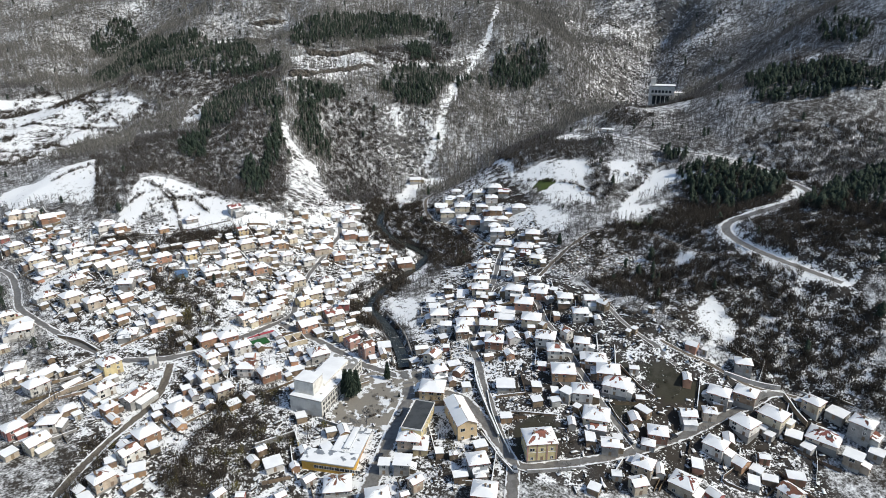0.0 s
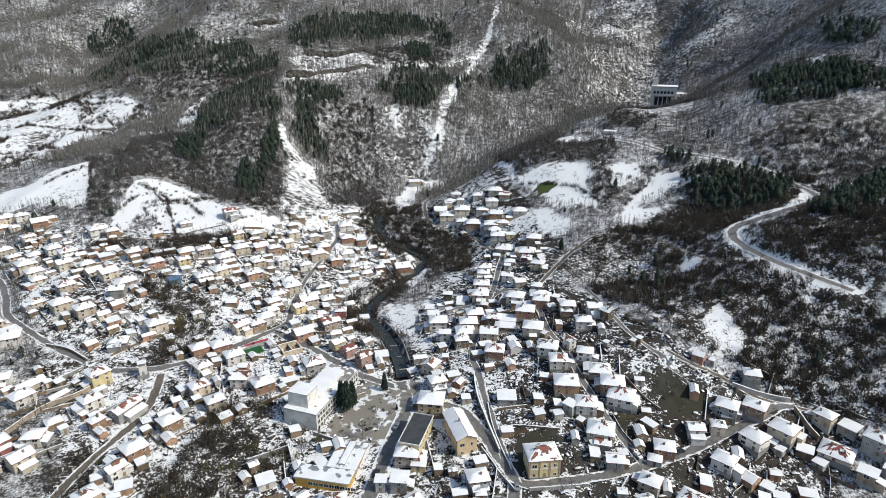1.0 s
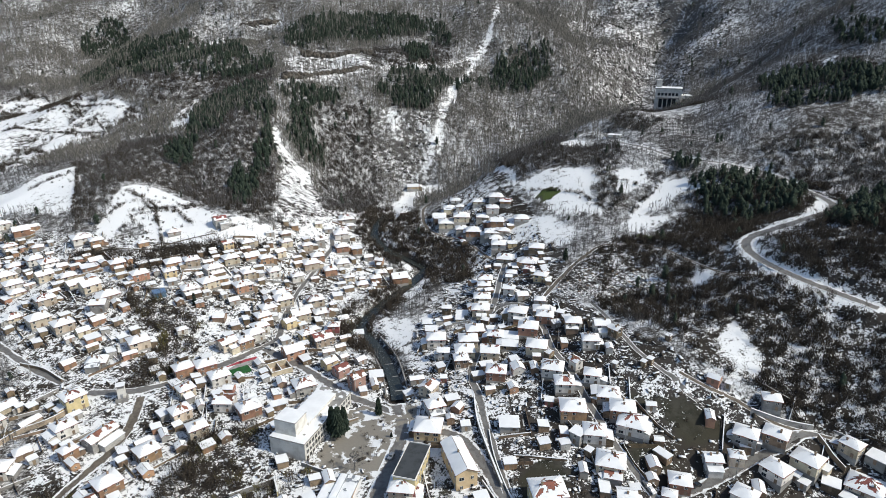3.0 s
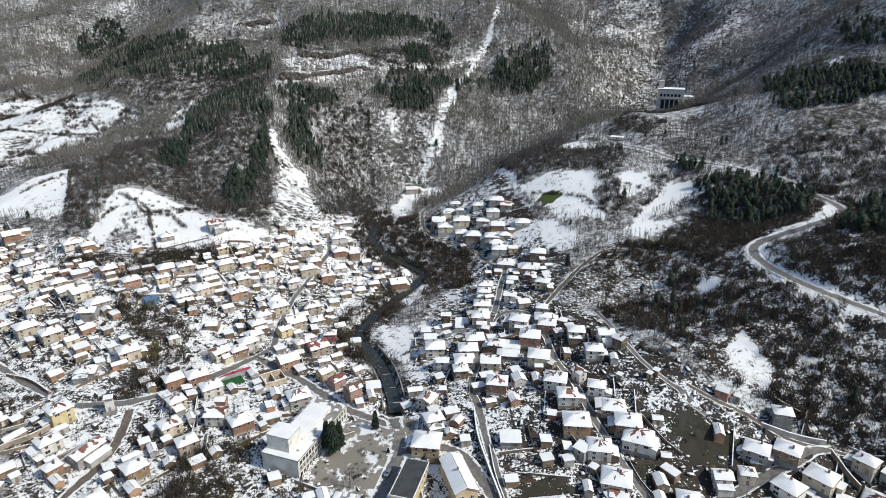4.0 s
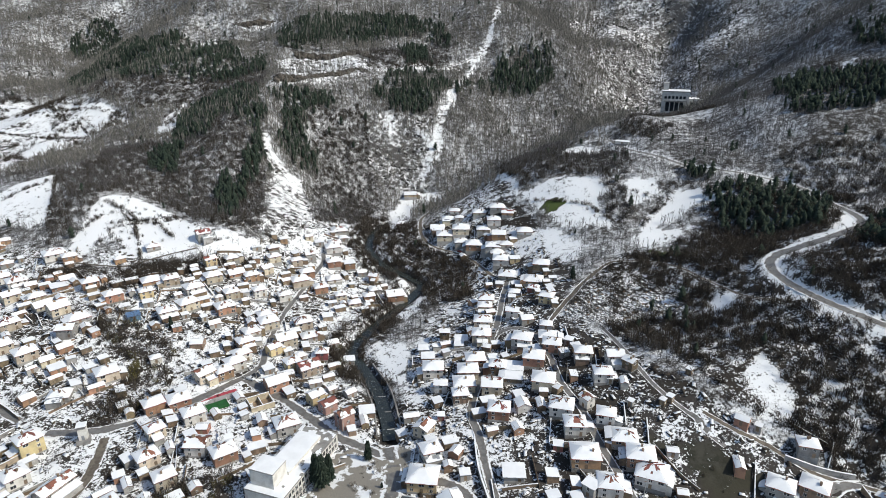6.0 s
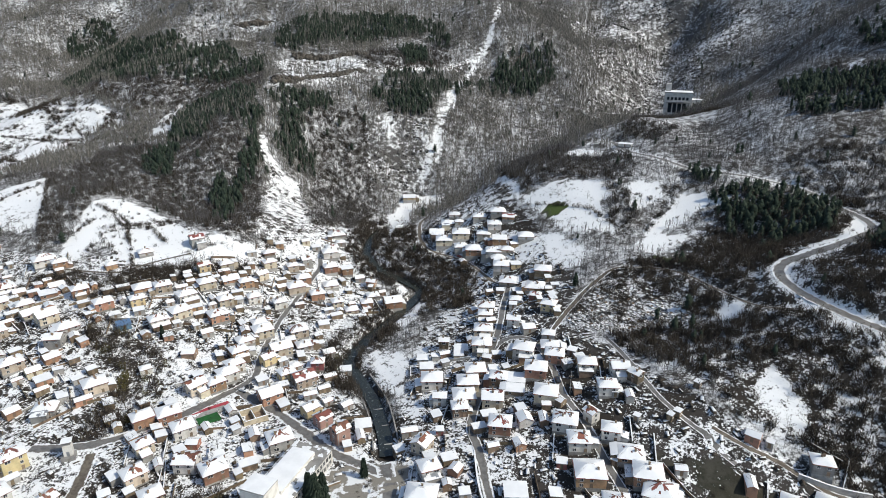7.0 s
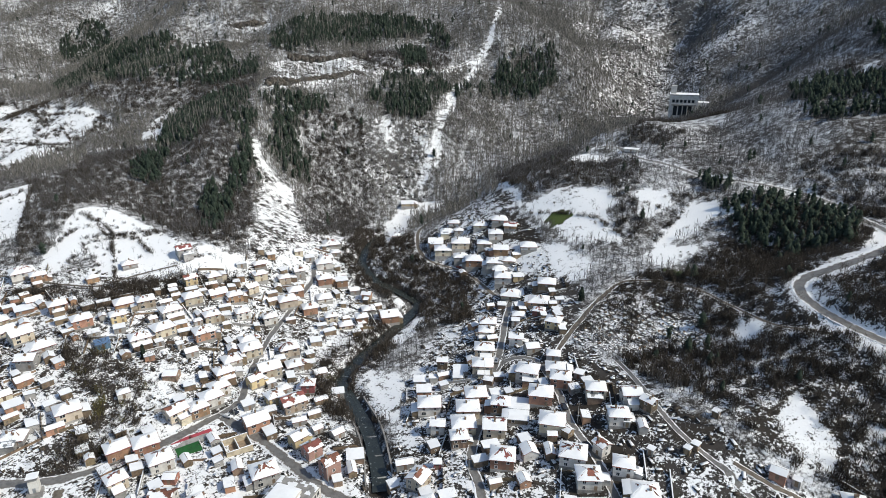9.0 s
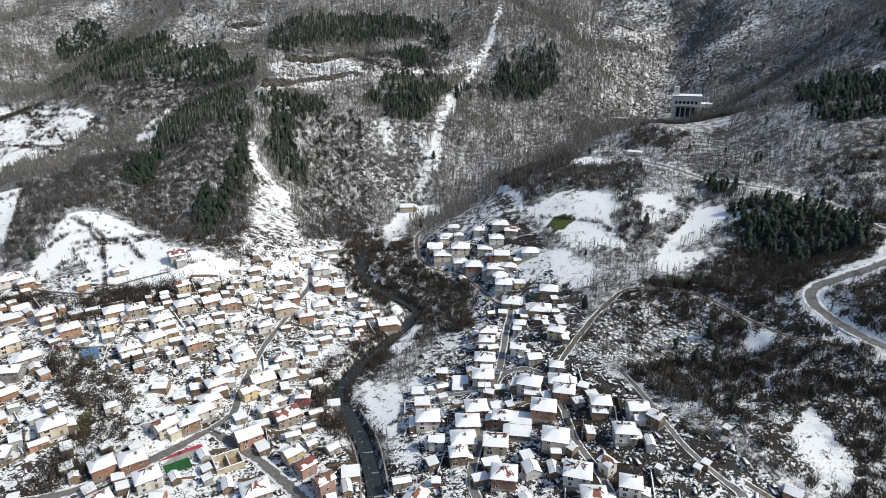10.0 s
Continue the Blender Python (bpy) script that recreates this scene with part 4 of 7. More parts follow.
house(-164.3, 241.6, 54, 8.2, 7.6, 3, "yellow", "hip")
house(-158.3, 225.0, 55, 7.7, 7.1, 2, "white", "hip")
house(-141.2, 220.8, 71, 11.9, 5.9, 2, "grey", "gable")
house(-148.0, 211.4, 60, 5.4, 5.0, 2, "brick", "hip")
house(-156.6, 216.9, 61, 2.6, 2.4, 1, "brick", "flat")
house(-166.2, 211.9, 48, 6.1, 5.6, 1, "brown", "hip")
house(-166.6, 201.0, 10, 7.0, 6.5, 2, "white", "hip")
house(-178.4, 196.9, 57, 7.2, 6.7, 2, "red", "hip")
house(-169.8, 197.8, 56, 4.1, 3.8, 1, "white", "flat")
house(-164.0, 189.2, 61, 7.5, 6.9, 2, "cream", "gable")
house(-159.7, 208.1, 53, 3.1, 2.9, 1, "grey", "flat")
house(-119.3, 213.8, 51, 7.7, 7.2, 2, "brick", "hip")
house(-127.3, 209.9, 51, 3.3, 3.1, 1, "wood", "flat")
house(-125.0, 196.8, 52, 8.2, 7.5, 2, "brick", "hip")
house(-123.3, 229.0, 38, 3.7, 3.5, 1, "brick", "flat")
house(-117.2, 237.6, 46, 7.4, 6.8, 2, "cream", "hip")
house(-121.4, 252.7, 46, 6.4, 5.9, 2, "cream", "hip")
house(-106.2, 228.0, 40, 7.1, 6.5, 2, "cream", "hip")
house(-120.8, 272.5, 36, 8.6, 8.0, 2, "brick", "hip")
house(-111.3, 264.3, 38, 8.1, 7.5, 2, "white", "hip")
house(-101.3, 245.3, 2, 7.6, 7.1, 2, "white", "gable", 0.35)
house(-104.4, 257.4, 2, 4.5, 4.2, 1, "red", "gable")
house(-90.2, 241.9, 38, 8.5, 7.9, 2, "brick", "hip")
house(-71.8, 260.9, 30, 9.1, 8.4, 2, "grey", "hip")
house(-16.1, 257.4, 64, 6.7, 6.2, 2, "cream", "gable")
house(-12.7, 243.4, 23, 7.0, 6.5, 2, "white", "hip")
house(-14.4, 229.9, -4, 10.2, 9.5, 2, "yellow", "hip")
house(-21.7, 200.5, -4, 8.5, 7.8, 2, "beige", "hip")
house(-17.0, 196.6, -5, 5.4, 4.9, 1, "yellow", "flat")
house(-3.3, 243.3, 63, 4.4, 4.1, 1, "brick", "gable")
house(0.1, 232.7, 10, 3.6, 3.4, 1, "grey", "flat")
house(17.2, 232.4, 1, 7.1, 6.6, 1, "grey", "flat")
house(41.1, 252.3, -1, 7.7, 7.1, 2, "white", "hip", 0.35)
house(42.6, 238.0, -2, 9.9, 9.2, 2, "brick", "hip")
house(34.1, 244.1, -8, 3.5, 3.2, 1, "red", "flat")
house(58.2, 246.8, -8, 8.8, 8.1, 1, "brick", "hip")
house(62.0, 237.6, -10, 9.4, 8.7, 2, "brick", "hip")
house(64.2, 230.4, -21, 10.0, 9.3, 2, "white", "hip", 0.35)
house(49.1, 225.8, -7, 8.2, 7.6, 2, "white", "hip")
house(42.5, 224.3, -41, 4.3, 3.9, 2, "grey", "flat")
house(45.9, 218.2, -42, 2.7, 2.5, 1, "wood", "flat")
house(52.6, 212.2, -14, 9.7, 9.0, 2, "cream", "hip")
house(55.2, 198.0, -6, 6.0, 5.5, 2, "grey", "gable")
house(48.9, 206.6, -73, 2.6, 2.4, 1, "wood", "flat")
house(52.4, 244.5, -32, 2.1, 1.9, 1, "wood", "flat")
house(73.2, 224.9, -8, 3.4, 3.2, 1, "wood", "gable")
house(73.1, 218.7, -54, 6.2, 3.1, 1, "wood", "flat")
house(75.9, 207.0, -12, 7.2, 6.7, 2, "brick", "hip")
house(71.2, 202.3, -19, 5.1, 4.7, 1, "grey", "hip")
house(102.3, 252.0, -37, 4.8, 4.5, 1, "brick", "gable")
house(107.3, 249.7, -38, 2.3, 2.1, 1, "grey", "flat")
house(121.3, 242.0, -15, 6.5, 6.0, 2, "grey", "hip")
house(106.9, 228.4, -30, 8.2, 7.5, 2, "grey", "hip")
house(118.1, 228.3, -35, 8.3, 7.6, 2, "brown", "hip")
house(90.9, 217.6, -3, 5.8, 5.4, 2, "white", "gable")
house(100.4, 219.6, -10, 5.0, 4.6, 2, "cream", "hip")
house(105.9, 225.8, -10, 4.0, 3.7, 1, "wood", "flat")
house(110.7, 227.5, -26, 3.7, 3.4, 1, "grey", "flat")
house(113.1, 215.1, -53, 8.6, 7.9, 2, "white", "hip")
house(120.5, 215.1, -49, 2.9, 2.7, 1, "grey", "flat")
house(122.3, 212.5, -50, 3.2, 3.0, 1, "grey", "flat")
house(126.2, 219.3, -48, 9.2, 8.5, 2, "cream", "hip")
house(131.6, 218.1, -49, 4.4, 4.1, 1, "cream", "flat")
house(131.8, 212.5, -32, 5.7, 5.3, 1, "wood", "flat")
house(144.1, 224.3, -53, 6.7, 6.2, 2, "beige", "hip")
house(151.9, 220.3, -52, 6.7, 6.2, 1, "grey", "flat")
house(156.8, 211.5, -47, 7.6, 7.1, 3, "grey", "hip", 0.35)
house(143.1, 211.4, -39, 11.0, 10.2, 1, "cream", "hip", 0.35)
house(98.0, 204.4, -41, 7.6, 7.0, 2, "white", "hip")
house(-171.7, 184.4, 63, 4.8, 4.5, 1, "cream", "flat")
house(-126.6, 186.0, 59, 6.3, 5.8, 2, "white", "gable", 0.35)
house(-131.6, 182.5, 36, 3.6, 3.3, 1, "brown", "flat")
house(-129.5, 173.1, 55, 7.3, 6.8, 2, "beige", "hip")
house(-120.4, 180.0, 26, 5.6, 5.2, 1, "brick", "flat")
house(-121.7, 175.4, 35, 4.0, 3.7, 1, "cream", "flat")
house(-72.7, 188.7, 31, 6.4, 5.9, 1, "white", "flat")
house(-79.8, 173.1, 5, 2.9, 2.7, 1, "red", "gable")
house(-87.9, 173.1, 57, 4.1, 3.8, 1, "white", "gable")
house(-57.6, 182.0, 48, 4.3, 4.0, 1, "grey", "gable")
house(-46.3, 179.9, 9, 9.4, 8.6, 1, "grey", "hip", 0.35)
house(-65.9, 174.1, 41, 3.7, 3.5, 1, "grey", "gable")
house(-30.0, 187.3, -1, 3.5, 3.3, 2, "grey", "flat")
house(-23.2, 187.7, -3, 5.8, 5.5, 2, "grey", "flat")
house(-17.7, 178.6, 41, 4.3, 3.9, 2, "beige", "gable")
house(-30.5, 172.4, 15, 8.0, 7.4, 2, "white", "hip")
house(-21.3, 174.7, 27, 2.9, 2.7, 1, "grey", "gable")
house(4.6, 187.0, 14, 7.2, 6.6, 2, "grey", "hip")
house(5.7, 181.9, 8, 3.9, 3.6, 1, "grey", "hip")
house(7.0, 173.1, -7, 8.3, 7.7, 2, "brick", "hip")
house(66.1, 189.6, -31, 6.9, 6.3, 2, "beige", "hip")
house(61.7, 180.0, 16, 5.0, 4.8, 2, "cream", "gable")
house(45.8, 177.4, -29, 3.9, 3.6, 1, "wood", "flat")
house(105.4, 199.7, -53, 6.4, 6.0, 1, "brick", "gable")
house(111.3, 196.6, -45, 4.2, 3.9, 1, "white", "flat")
house(135.1, 207.4, -53, 4.2, 3.9, 1, "grey", "flat")
house(148.7, 200.7, -42, 5.7, 5.3, 2, "beige", "flat")
house(158.4, 202.6, -43, 4.9, 4.6, 1, "grey", "flat")
house(79.5, 184.0, -38, 8.6, 8.0, 2, "cream", "hip", 0.35)
house(119.3, 186.0, -58, 6.8, 6.3, 2, "cream", "gable", 0.35)
house(90.4, 182.7, -56, 5.0, 4.6, 1, "red", "gable")
house(-326.5, 411.9, 48, 10.2, 9.5, 2, "cream", "hip")
house(-316.3, 413.7, 47, 8.1, 7.5, 2, "white", "hip")
house(-298.1, 404.8, 46, 9.4, 8.7, 2, "brick", "gable")
house(-293.2, 411.8, 40, 5.7, 5.3, 1, "brick", "gable")
house(-323.7, 403.5, 49, 7.6, 7.1, 1, "brick", "hip")
house(-314.9, 402.8, 48, 6.5, 6.1, 1, "white", "hip")
house(-294.1, 386.7, 52, 7.9, 7.3, 2, "cream", "hip")
house(-274.3, 385.9, 35, 6.6, 6.1, 1, "grey", "hip")
house(-317.6, 385.1, 50, 5.6, 5.2, 1, "red", "gable")
house(-299.9, 371.1, 54, 8.1, 7.6, 2, "cream", "hip")
house(-291.4, 366.2, 54, 7.4, 7.0, 1, "cream", "hip")
house(-276.4, 365.5, 52, 8.0, 7.4, 1, "brick", "hip")
house(-263.9, 366.9, 48, 8.3, 7.7, 2, "white", "hip")
house(-251.3, 361.3, 47, 9.4, 8.7, 2, "white", "hip")
house(-241.6, 358.8, 44, 5.9, 5.4, 1, "brown", "gable")
house(-272.1, 351.1, 50, 10.4, 9.6, 2, "cream", "hip")
house(-244.9, 346.5, 55, 8.1, 7.5, 2, "cream", "gable")
house(-230.7, 346.6, 49, 8.2, 7.6, 1, "cream", "hip")
house(-247.7, 390.5, 44, 11.4, 10.6, 2, "white", "hip")
house(-235.6, 386.3, 41, 7.5, 7.0, 2, "brick", "hip")
house(-206.1, 387.4, 43, 5.9, 5.5, 1, "brick", "hip")
house(-223.6, 363.5, 47, 6.8, 6.2, 1, "white", "gable")
house(-223.1, 355.4, 42, 7.6, 7.0, 1, "brick", "flat")
house(-205.6, 355.8, 42, 8.0, 7.4, 2, "brick", "hip")
house(-186.8, 344.5, 43, 8.7, 8.0, 2, "brick", "hip")
house(-177.0, 365.6, 38, 9.5, 8.7, 1, "brick", "hip")
house(-166.5, 367.3, 36, 8.2, 7.6, 2, "beige", "hip")
house(-172.3, 350.8, 38, 6.7, 6.2, 2, "yellow", "hip")
house(-221.3, 337.8, 55, 8.3, 7.7, 1, "cream", "gable")
house(-209.1, 332.3, 54, 8.9, 8.3, 2, "cream", "gable")
house(-259.3, 340.1, 49, 9.2, 8.5, 2, "white", "hip")
house(-252.8, 333.5, 49, 7.7, 7.1, 1, "cream", "hip")
house(-227.5, 320.5, 51, 9.1, 8.5, 2, "cream", "hip", 0.35)
house(-195.7, 326.4, 47, 9.8, 9.1, 1, "grey", "hip")
house(-193.8, 314.8, 10, 7.4, 6.9, 2, "grey", "gable")
house(-237.2, 308.3, 58, 8.0, 7.5, 1, "cream", "hip")
house(-219.1, 302.0, 52, 9.6, 9.0, 2, "cream", "hip")
house(-203.2, 297.0, 50, 9.0, 8.3, 2, "cream", "hip")
house(-191.6, 294.4, 49, 5.9, 5.5, 1, "cream", "gable")
house(-189.3, 303.9, 52, 6.4, 5.9, 1, "brick", "gable")
house(-183.6, 289.2, 47, 6.4, 5.9, 1, "brick", "flat")
house(-159.1, 286.3, 41, 9.0, 8.4, 2, "cream", "hip")
house(-144.5, 301.2, 36, 4.9, 4.5, 1, "white", "hip")
house(-169.7, 331.3, 37, 6.2, 5.7, 1, "blue", "flat")
house(-168.1, 343.8, 34, 5.0, 4.7, 1, "grey", "flat")
house(-154.4, 336.1, 39, 8.8, 8.1, 2, "white", "hip", 0.35)
house(-244.6, 285.1, 51, 6.8, 6.3, 2, "cream", "hip")
house(-233.2, 280.1, 58, 8.5, 7.8, 1, "cream", "flat")
house(-194.4, 405.1, 36, 7.8, 7.3, 1, "grey", "hip")
house(120.3, 544.7, -24, 9.9, 4.5, 1, "white", "flat")
house(-167.7, 417.6, 39, 7.7, 7.2, 2, "grey", "gable", 0.35)
house(-154.7, 394.3, 42, 6.5, 6.0, 2, "yellow", "gable", 0.35)
house(-145.6, 404.3, 37, 7.5, 7.0, 1, "cream", "hip")
house(-161.4, 386.5, 39, 4.1, 3.8, 1, "grey", "gable")
house(-159.3, 382.8, 39, 4.1, 3.8, 1, "wood", "flat")
house(-147.3, 378.6, 39, 8.9, 8.3, 2, "cream", "hip")
house(-138.6, 391.0, 37, 8.8, 8.1, 1, "brick", "gable")
house(-130.5, 388.5, 36, 5.1, 4.7, 1, "brick", "hip")
house(-152.0, 362.9, 43, 9.4, 8.7, 2, "white", "hip")
house(-148.4, 346.6, 48, 9.7, 9.0, 2, "cream", "hip")
house(-132.2, 366.0, 38, 7.6, 7.0, 2, "cream", "hip")
house(-137.4, 360.9, 39, 4.2, 3.8, 1, "grey", "hip")
house(-130.1, 350.3, 39, 9.3, 8.6, 2, "brick", "hip")
house(-146.1, 337.7, 41, 3.5, 3.2, 1, "grey", "flat")
house(-130.3, 335.6, 38, 5.7, 5.3, 1, "grey", "gable")
house(-110.4, 455.4, 27, 5.1, 4.7, 1, "cream", "gable")
house(-94.9, 482.3, 22, 10.8, 10.0, 1, "grey", "hip")
house(-89.8, 470.7, 21, 6.2, 5.8, 1, "grey", "hip")
house(-93.9, 461.1, 22, 8.0, 7.4, 1, "grey", "hip")
house(-93.4, 451.5, 23, 9.6, 8.9, 2, "white", "hip")
house(-103.2, 454.6, 24, 5.9, 5.5, 1, "grey", "flat")
house(-127.4, 428.8, 33, 6.8, 6.3, 1, "brown", "hip")
house(-123.9, 418.0, 36, 7.5, 7.0, 2, "cream", "hip")
house(-105.1, 435.2, 32, 6.2, 5.7, 2, "grey", "gable")
house(-111.0, 423.5, 31, 6.7, 6.3, 2, "cream", "hip")
house(-124.1, 403.4, 50, 6.4, 6.0, 2, "cream", "gable")
house(-129.2, 390.6, 34, 7.9, 7.3, 2, "brick", "hip")
house(-102.5, 415.4, 28, 8.5, 7.8, 2, "brick", "hip")
house(-104.0, 403.2, 31, 10.1, 9.4, 2, "cream", "hip")
house(-111.7, 399.9, 40, 5.1, 4.6, 1, "brown", "gable")
house(-89.7, 435.1, 25, 8.3, 7.8, 2, "brick", "hip")
house(-79.4, 437.9, 21, 6.8, 6.3, 2, "brick", "flat")
house(-86.4, 419.5, 23, 8.8, 8.2, 1, "white", "hip")
house(-90.5, 401.0, 25, 7.8, 7.3, 2, "brick", "hip")
house(-77.2, 395.8, 24, 6.3, 5.9, 2, "cream", "hip")
house(-68.2, 391.8, 21, 7.1, 6.5, 1, "cream", "hip")
house(-60.5, 400.4, 19, 6.6, 6.2, 2, "brick", "hip")
house(-59.9, 390.4, 19, 3.0, 2.7, 1, "brick", "flat")
house(-45.8, 408.3, 20, 10.2, 9.5, 2, "brick", "gable")
house(-59.1, 414.8, 21, 7.3, 6.8, 1, "grey", "hip")
house(-61.8, 427.7, -9, 5.2, 4.9, 2, "brick", "gable")
house(-70.6, 433.5, 22, 6.0, 5.5, 1, "grey", "gable")
house(-74.3, 416.7, 18, 3.1, 2.9, 1, "wood", "flat")
house(-120.0, 376.2, 35, 6.9, 6.4, 2, "white", "hip")
house(-106.5, 379.6, 30, 7.1, 6.6, 2, "white", "hip")
house(-110.4, 355.0, 33, 7.6, 7.0, 1, "white", "hip")
house(-105.7, 346.0, 33, 9.6, 8.9, 2, "cream", "hip")
house(-88.9, 352.6, 29, 8.8, 8.2, 2, "cream", "hip", 0.35)
house(-79.0, 367.6, 21, 5.6, 5.1, 1, "beige", "flat")
house(-131.2, 317.0, 5, 6.0, 5.6, 1, "brown", "gable")
house(-118.2, 292.1, 53, 7.6, 7.0, 2, "cream", "gable", 0.35)
house(-110.8, 296.0, 44, 7.2, 6.7, 2, "brick", "hip")
house(-108.6, 304.1, 43, 8.4, 7.7, 2, "white", "hip")
house(-108.1, 311.7, 42, 7.7, 7.1, 2, "white", "hip")
house(-110.0, 322.8, 40, 7.6, 7.0, 2, "brick", "hip")
house(-111.6, 336.0, 39, 8.0, 7.4, 1, "white", "hip")
house(-92.5, 332.1, 35, 9.6, 8.9, 2, "cream", "gable")
house(-95.3, 320.8, 48, 6.0, 5.6, 2, "yellow", "gable", 0.35)
house(-83.2, 341.3, 29, 7.6, 7.1, 1, "grey", "hip")
house(-70.0, 338.1, 31, 5.8, 5.4, 1, "grey", "gable")
house(-71.5, 322.4, 7, 5.8, 5.4, 2, "red", "hip", 0.35)
house(-83.3, 310.1, 41, 6.8, 6.2, 2, "yellow", "hip")
house(-82.1, 319.5, 40, 5.5, 5.1, 1, "grey", "hip")
house(-88.9, 323.1, 36, 4.0, 3.7, 1, "grey", "flat")
house(-74.7, 307.4, 37, 9.3, 8.6, 2, "beige", "gable")
house(-92.9, 304.5, 36, 4.8, 4.5, 1, "grey", "flat")
house(-85.3, 291.8, 38, 9.0, 8.3, 2, "brick", "gable")
house(-58.5, 324.5, 14, 5.1, 4.7, 1, "grey", "flat")
house(-65.2, 282.0, 47, 6.1, 5.6, 2, "yellow", "gable")
house(-58.2, 275.2, 46, 6.0, 5.6, 2, "pink", "gable", 0.35)
house(-48.9, 264.5, 44, 6.0, 5.6, 3, "pink", "gable", 0.35)
house(-60.1, 290.7, 42, 3.9, 3.6, 1, "grey", "gable")
house(-51.5, 288.9, 45, 4.8, 4.4, 1, "grey", "gable")
house(-41.6, 274.7, 13, 6.3, 5.9, 1, "brown", "flat")
house(-22.4, 484.0, 3, 9.6, 8.9, 1, "pink", "gable")
house(-16.8, 471.2, 3, 10.7, 9.9, 2, "cream", "hip")
house(-5.1, 473.2, 1, 11.5, 10.7, 2, "cream", "hip")
house(10.7, 467.1, -2, 9.1, 8.4, 1, "cream", "hip")
house(-4.8, 463.0, 6, 8.9, 8.3, 1, "grey", "hip")
house(4.1, 453.7, -1, 10.8, 10.0, 2, "brick", "hip")
house(20.9, 453.3, -3, 8.7, 8.0, 2, "brick", "gable")
house(16.8, 443.9, -3, 9.8, 9.1, 2, "grey", "hip")
house(25.6, 443.1, -4, 7.8, 7.2, 1, "cream", "hip")
house(21.4, 426.6, -4, 10.0, 9.3, 2, "white", "hip")
house(19.3, 438.6, 2, 8.3, 7.7, 1, "grey", "hip")
house(29.8, 445.8, 15, 4.9, 4.5, 1, "wood", "gable")
house(37.8, 449.2, -1, 9.9, 9.1, 1, "white", "hip")
house(30.1, 423.9, -0, 6.1, 5.7, 1, "yellow", "flat")
house(24.8, 405.8, -10, 10.4, 9.7, 1, "cream", "hip")
house(44.2, 403.1, -8, 9.3, 8.6, 2, "brown", "hip")
house(38.2, 386.8, -7, 10.6, 9.8, 1, "brick", "hip")
house(37.0, 373.2, -13, 6.2, 5.7, 1, "red", "hip", 0.35)
house(26.6, 375.0, -5, 6.4, 5.8, 1, "white", "hip")
house(24.8, 368.4, -5, 3.9, 3.6, 1, "grey", "flat")
house(41.9, 353.5, -21, 7.0, 6.5, 2, "yellow", "hip")
house(23.5, 344.5, -10, 6.1, 5.6, 2, "white", "gable")
house(10.8, 370.2, -2, 7.9, 7.4, 2, "cream", "hip", 0.35)
house(9.7, 359.5, -2, 7.1, 6.6, 2, "cream", "hip")
house(3.4, 375.7, 39, 4.4, 4.1, 1, "brick", "gable")
house(19.0, 392.6, -4, 4.3, 4.0, 1, "brown", "flat")
house(8.3, 341.0, -2, 8.7, 8.0, 2, "cream", "hip", 0.35)
house(29.9, 335.9, 13, 6.1, 5.6, 1, "grey", "gable")
house(38.5, 325.9, -9, 6.1, 5.7, 1, "grey", "hip")
house(-10.5, 504.6, 1, 7.3, 6.8, 1, "white", "hip")
house(-15.2, 493.2, 2, 8.4, 7.8, 1, "cream", "hip")
house(8.0, 486.6, -1, 8.9, 8.3, 1, "cream", "hip")
house(21.0, 483.8, -3, 10.3, 9.5, 1, "grey", "hip")
house(27.8, 473.1, -9, 7.8, 7.2, 1, "brick", "gable")
house(17.9, 469.3, 2, 9.0, 8.4, 2, "white", "hip")
house(-6.6, 489.5, 1, 6.0, 5.5, 1, "grey", "hip")
house(-54.0, 608.4, 6, 11.2, 10.4, 1, "yellow", "flat")
house(-11.2, 337.3, -2, 4.6, 4.3, 2, "wood", "gable")
house(7.3, 326.2, -2, 8.8, 8.1, 2, "cream", "hip")
house(-2.6, 328.9, 1, 6.4, 5.9, 1, "grey", "flat")
house(-3.7, 323.2, 1, 4.3, 4.0, 1, "cream", "flat")
house(9.7, 315.4, -17, 4.0, 3.7, 1, "brown", "gable")
house(4.1, 303.6, 7, 8.6, 8.0, 2, "brick", "hip")
house(0.8, 294.5, 4, 8.8, 8.1, 2, "cream", "hip")
house(-0.8, 284.5, 6, 8.9, 8.2, 2, "cream", "hip")
house(-10.8, 286.4, -2, 5.2, 4.8, 2, "white", "gable")
house(-15.2, 302.3, 4, 9.1, 8.4, 2, "white", "hip")
house(-15.2, 301.2, 4, 4.8, 4.4, 1, "red", "flat")
house(-18.5, 316.8, 5, 6.2, 5.7, 1, "brick", "flat")
house(-21.1, 326.3, 5, 5.4, 5.0, 1, "grey", "flat")
house(-2.4, 276.6, 9, 6.2, 5.8, 2, "brown", "hip", 0.35)
house(13.9, 294.8, -9, 7.0, 6.5, 2, "brick", "hip", 0.35)
house(11.0, 281.0, -3, 8.2, 7.6, 2, "cream", "gable")
house(21.2, 293.1, -6, 7.1, 6.6, 1, "grey", "flat")
house(20.3, 286.6, -6, 7.4, 6.8, 1, "brown", "flat")
house(26.2, 314.1, -15, 8.9, 8.2, 2, "white", "hip")
house(26.9, 309.4, -7, 6.3, 5.8, 1, "brick", "flat")
house(29.8, 296.1, -8, 9.0, 8.3, 2, "brick", "hip")
house(38.4, 315.4, -5, 8.5, 7.8, 1, "cream", "hip")
house(38.7, 305.1, -10, 7.8, 7.3, 2, "brick", "hip")
house(32.2, 278.8, -10, 9.0, 8.4, 2, "cream", "hip")
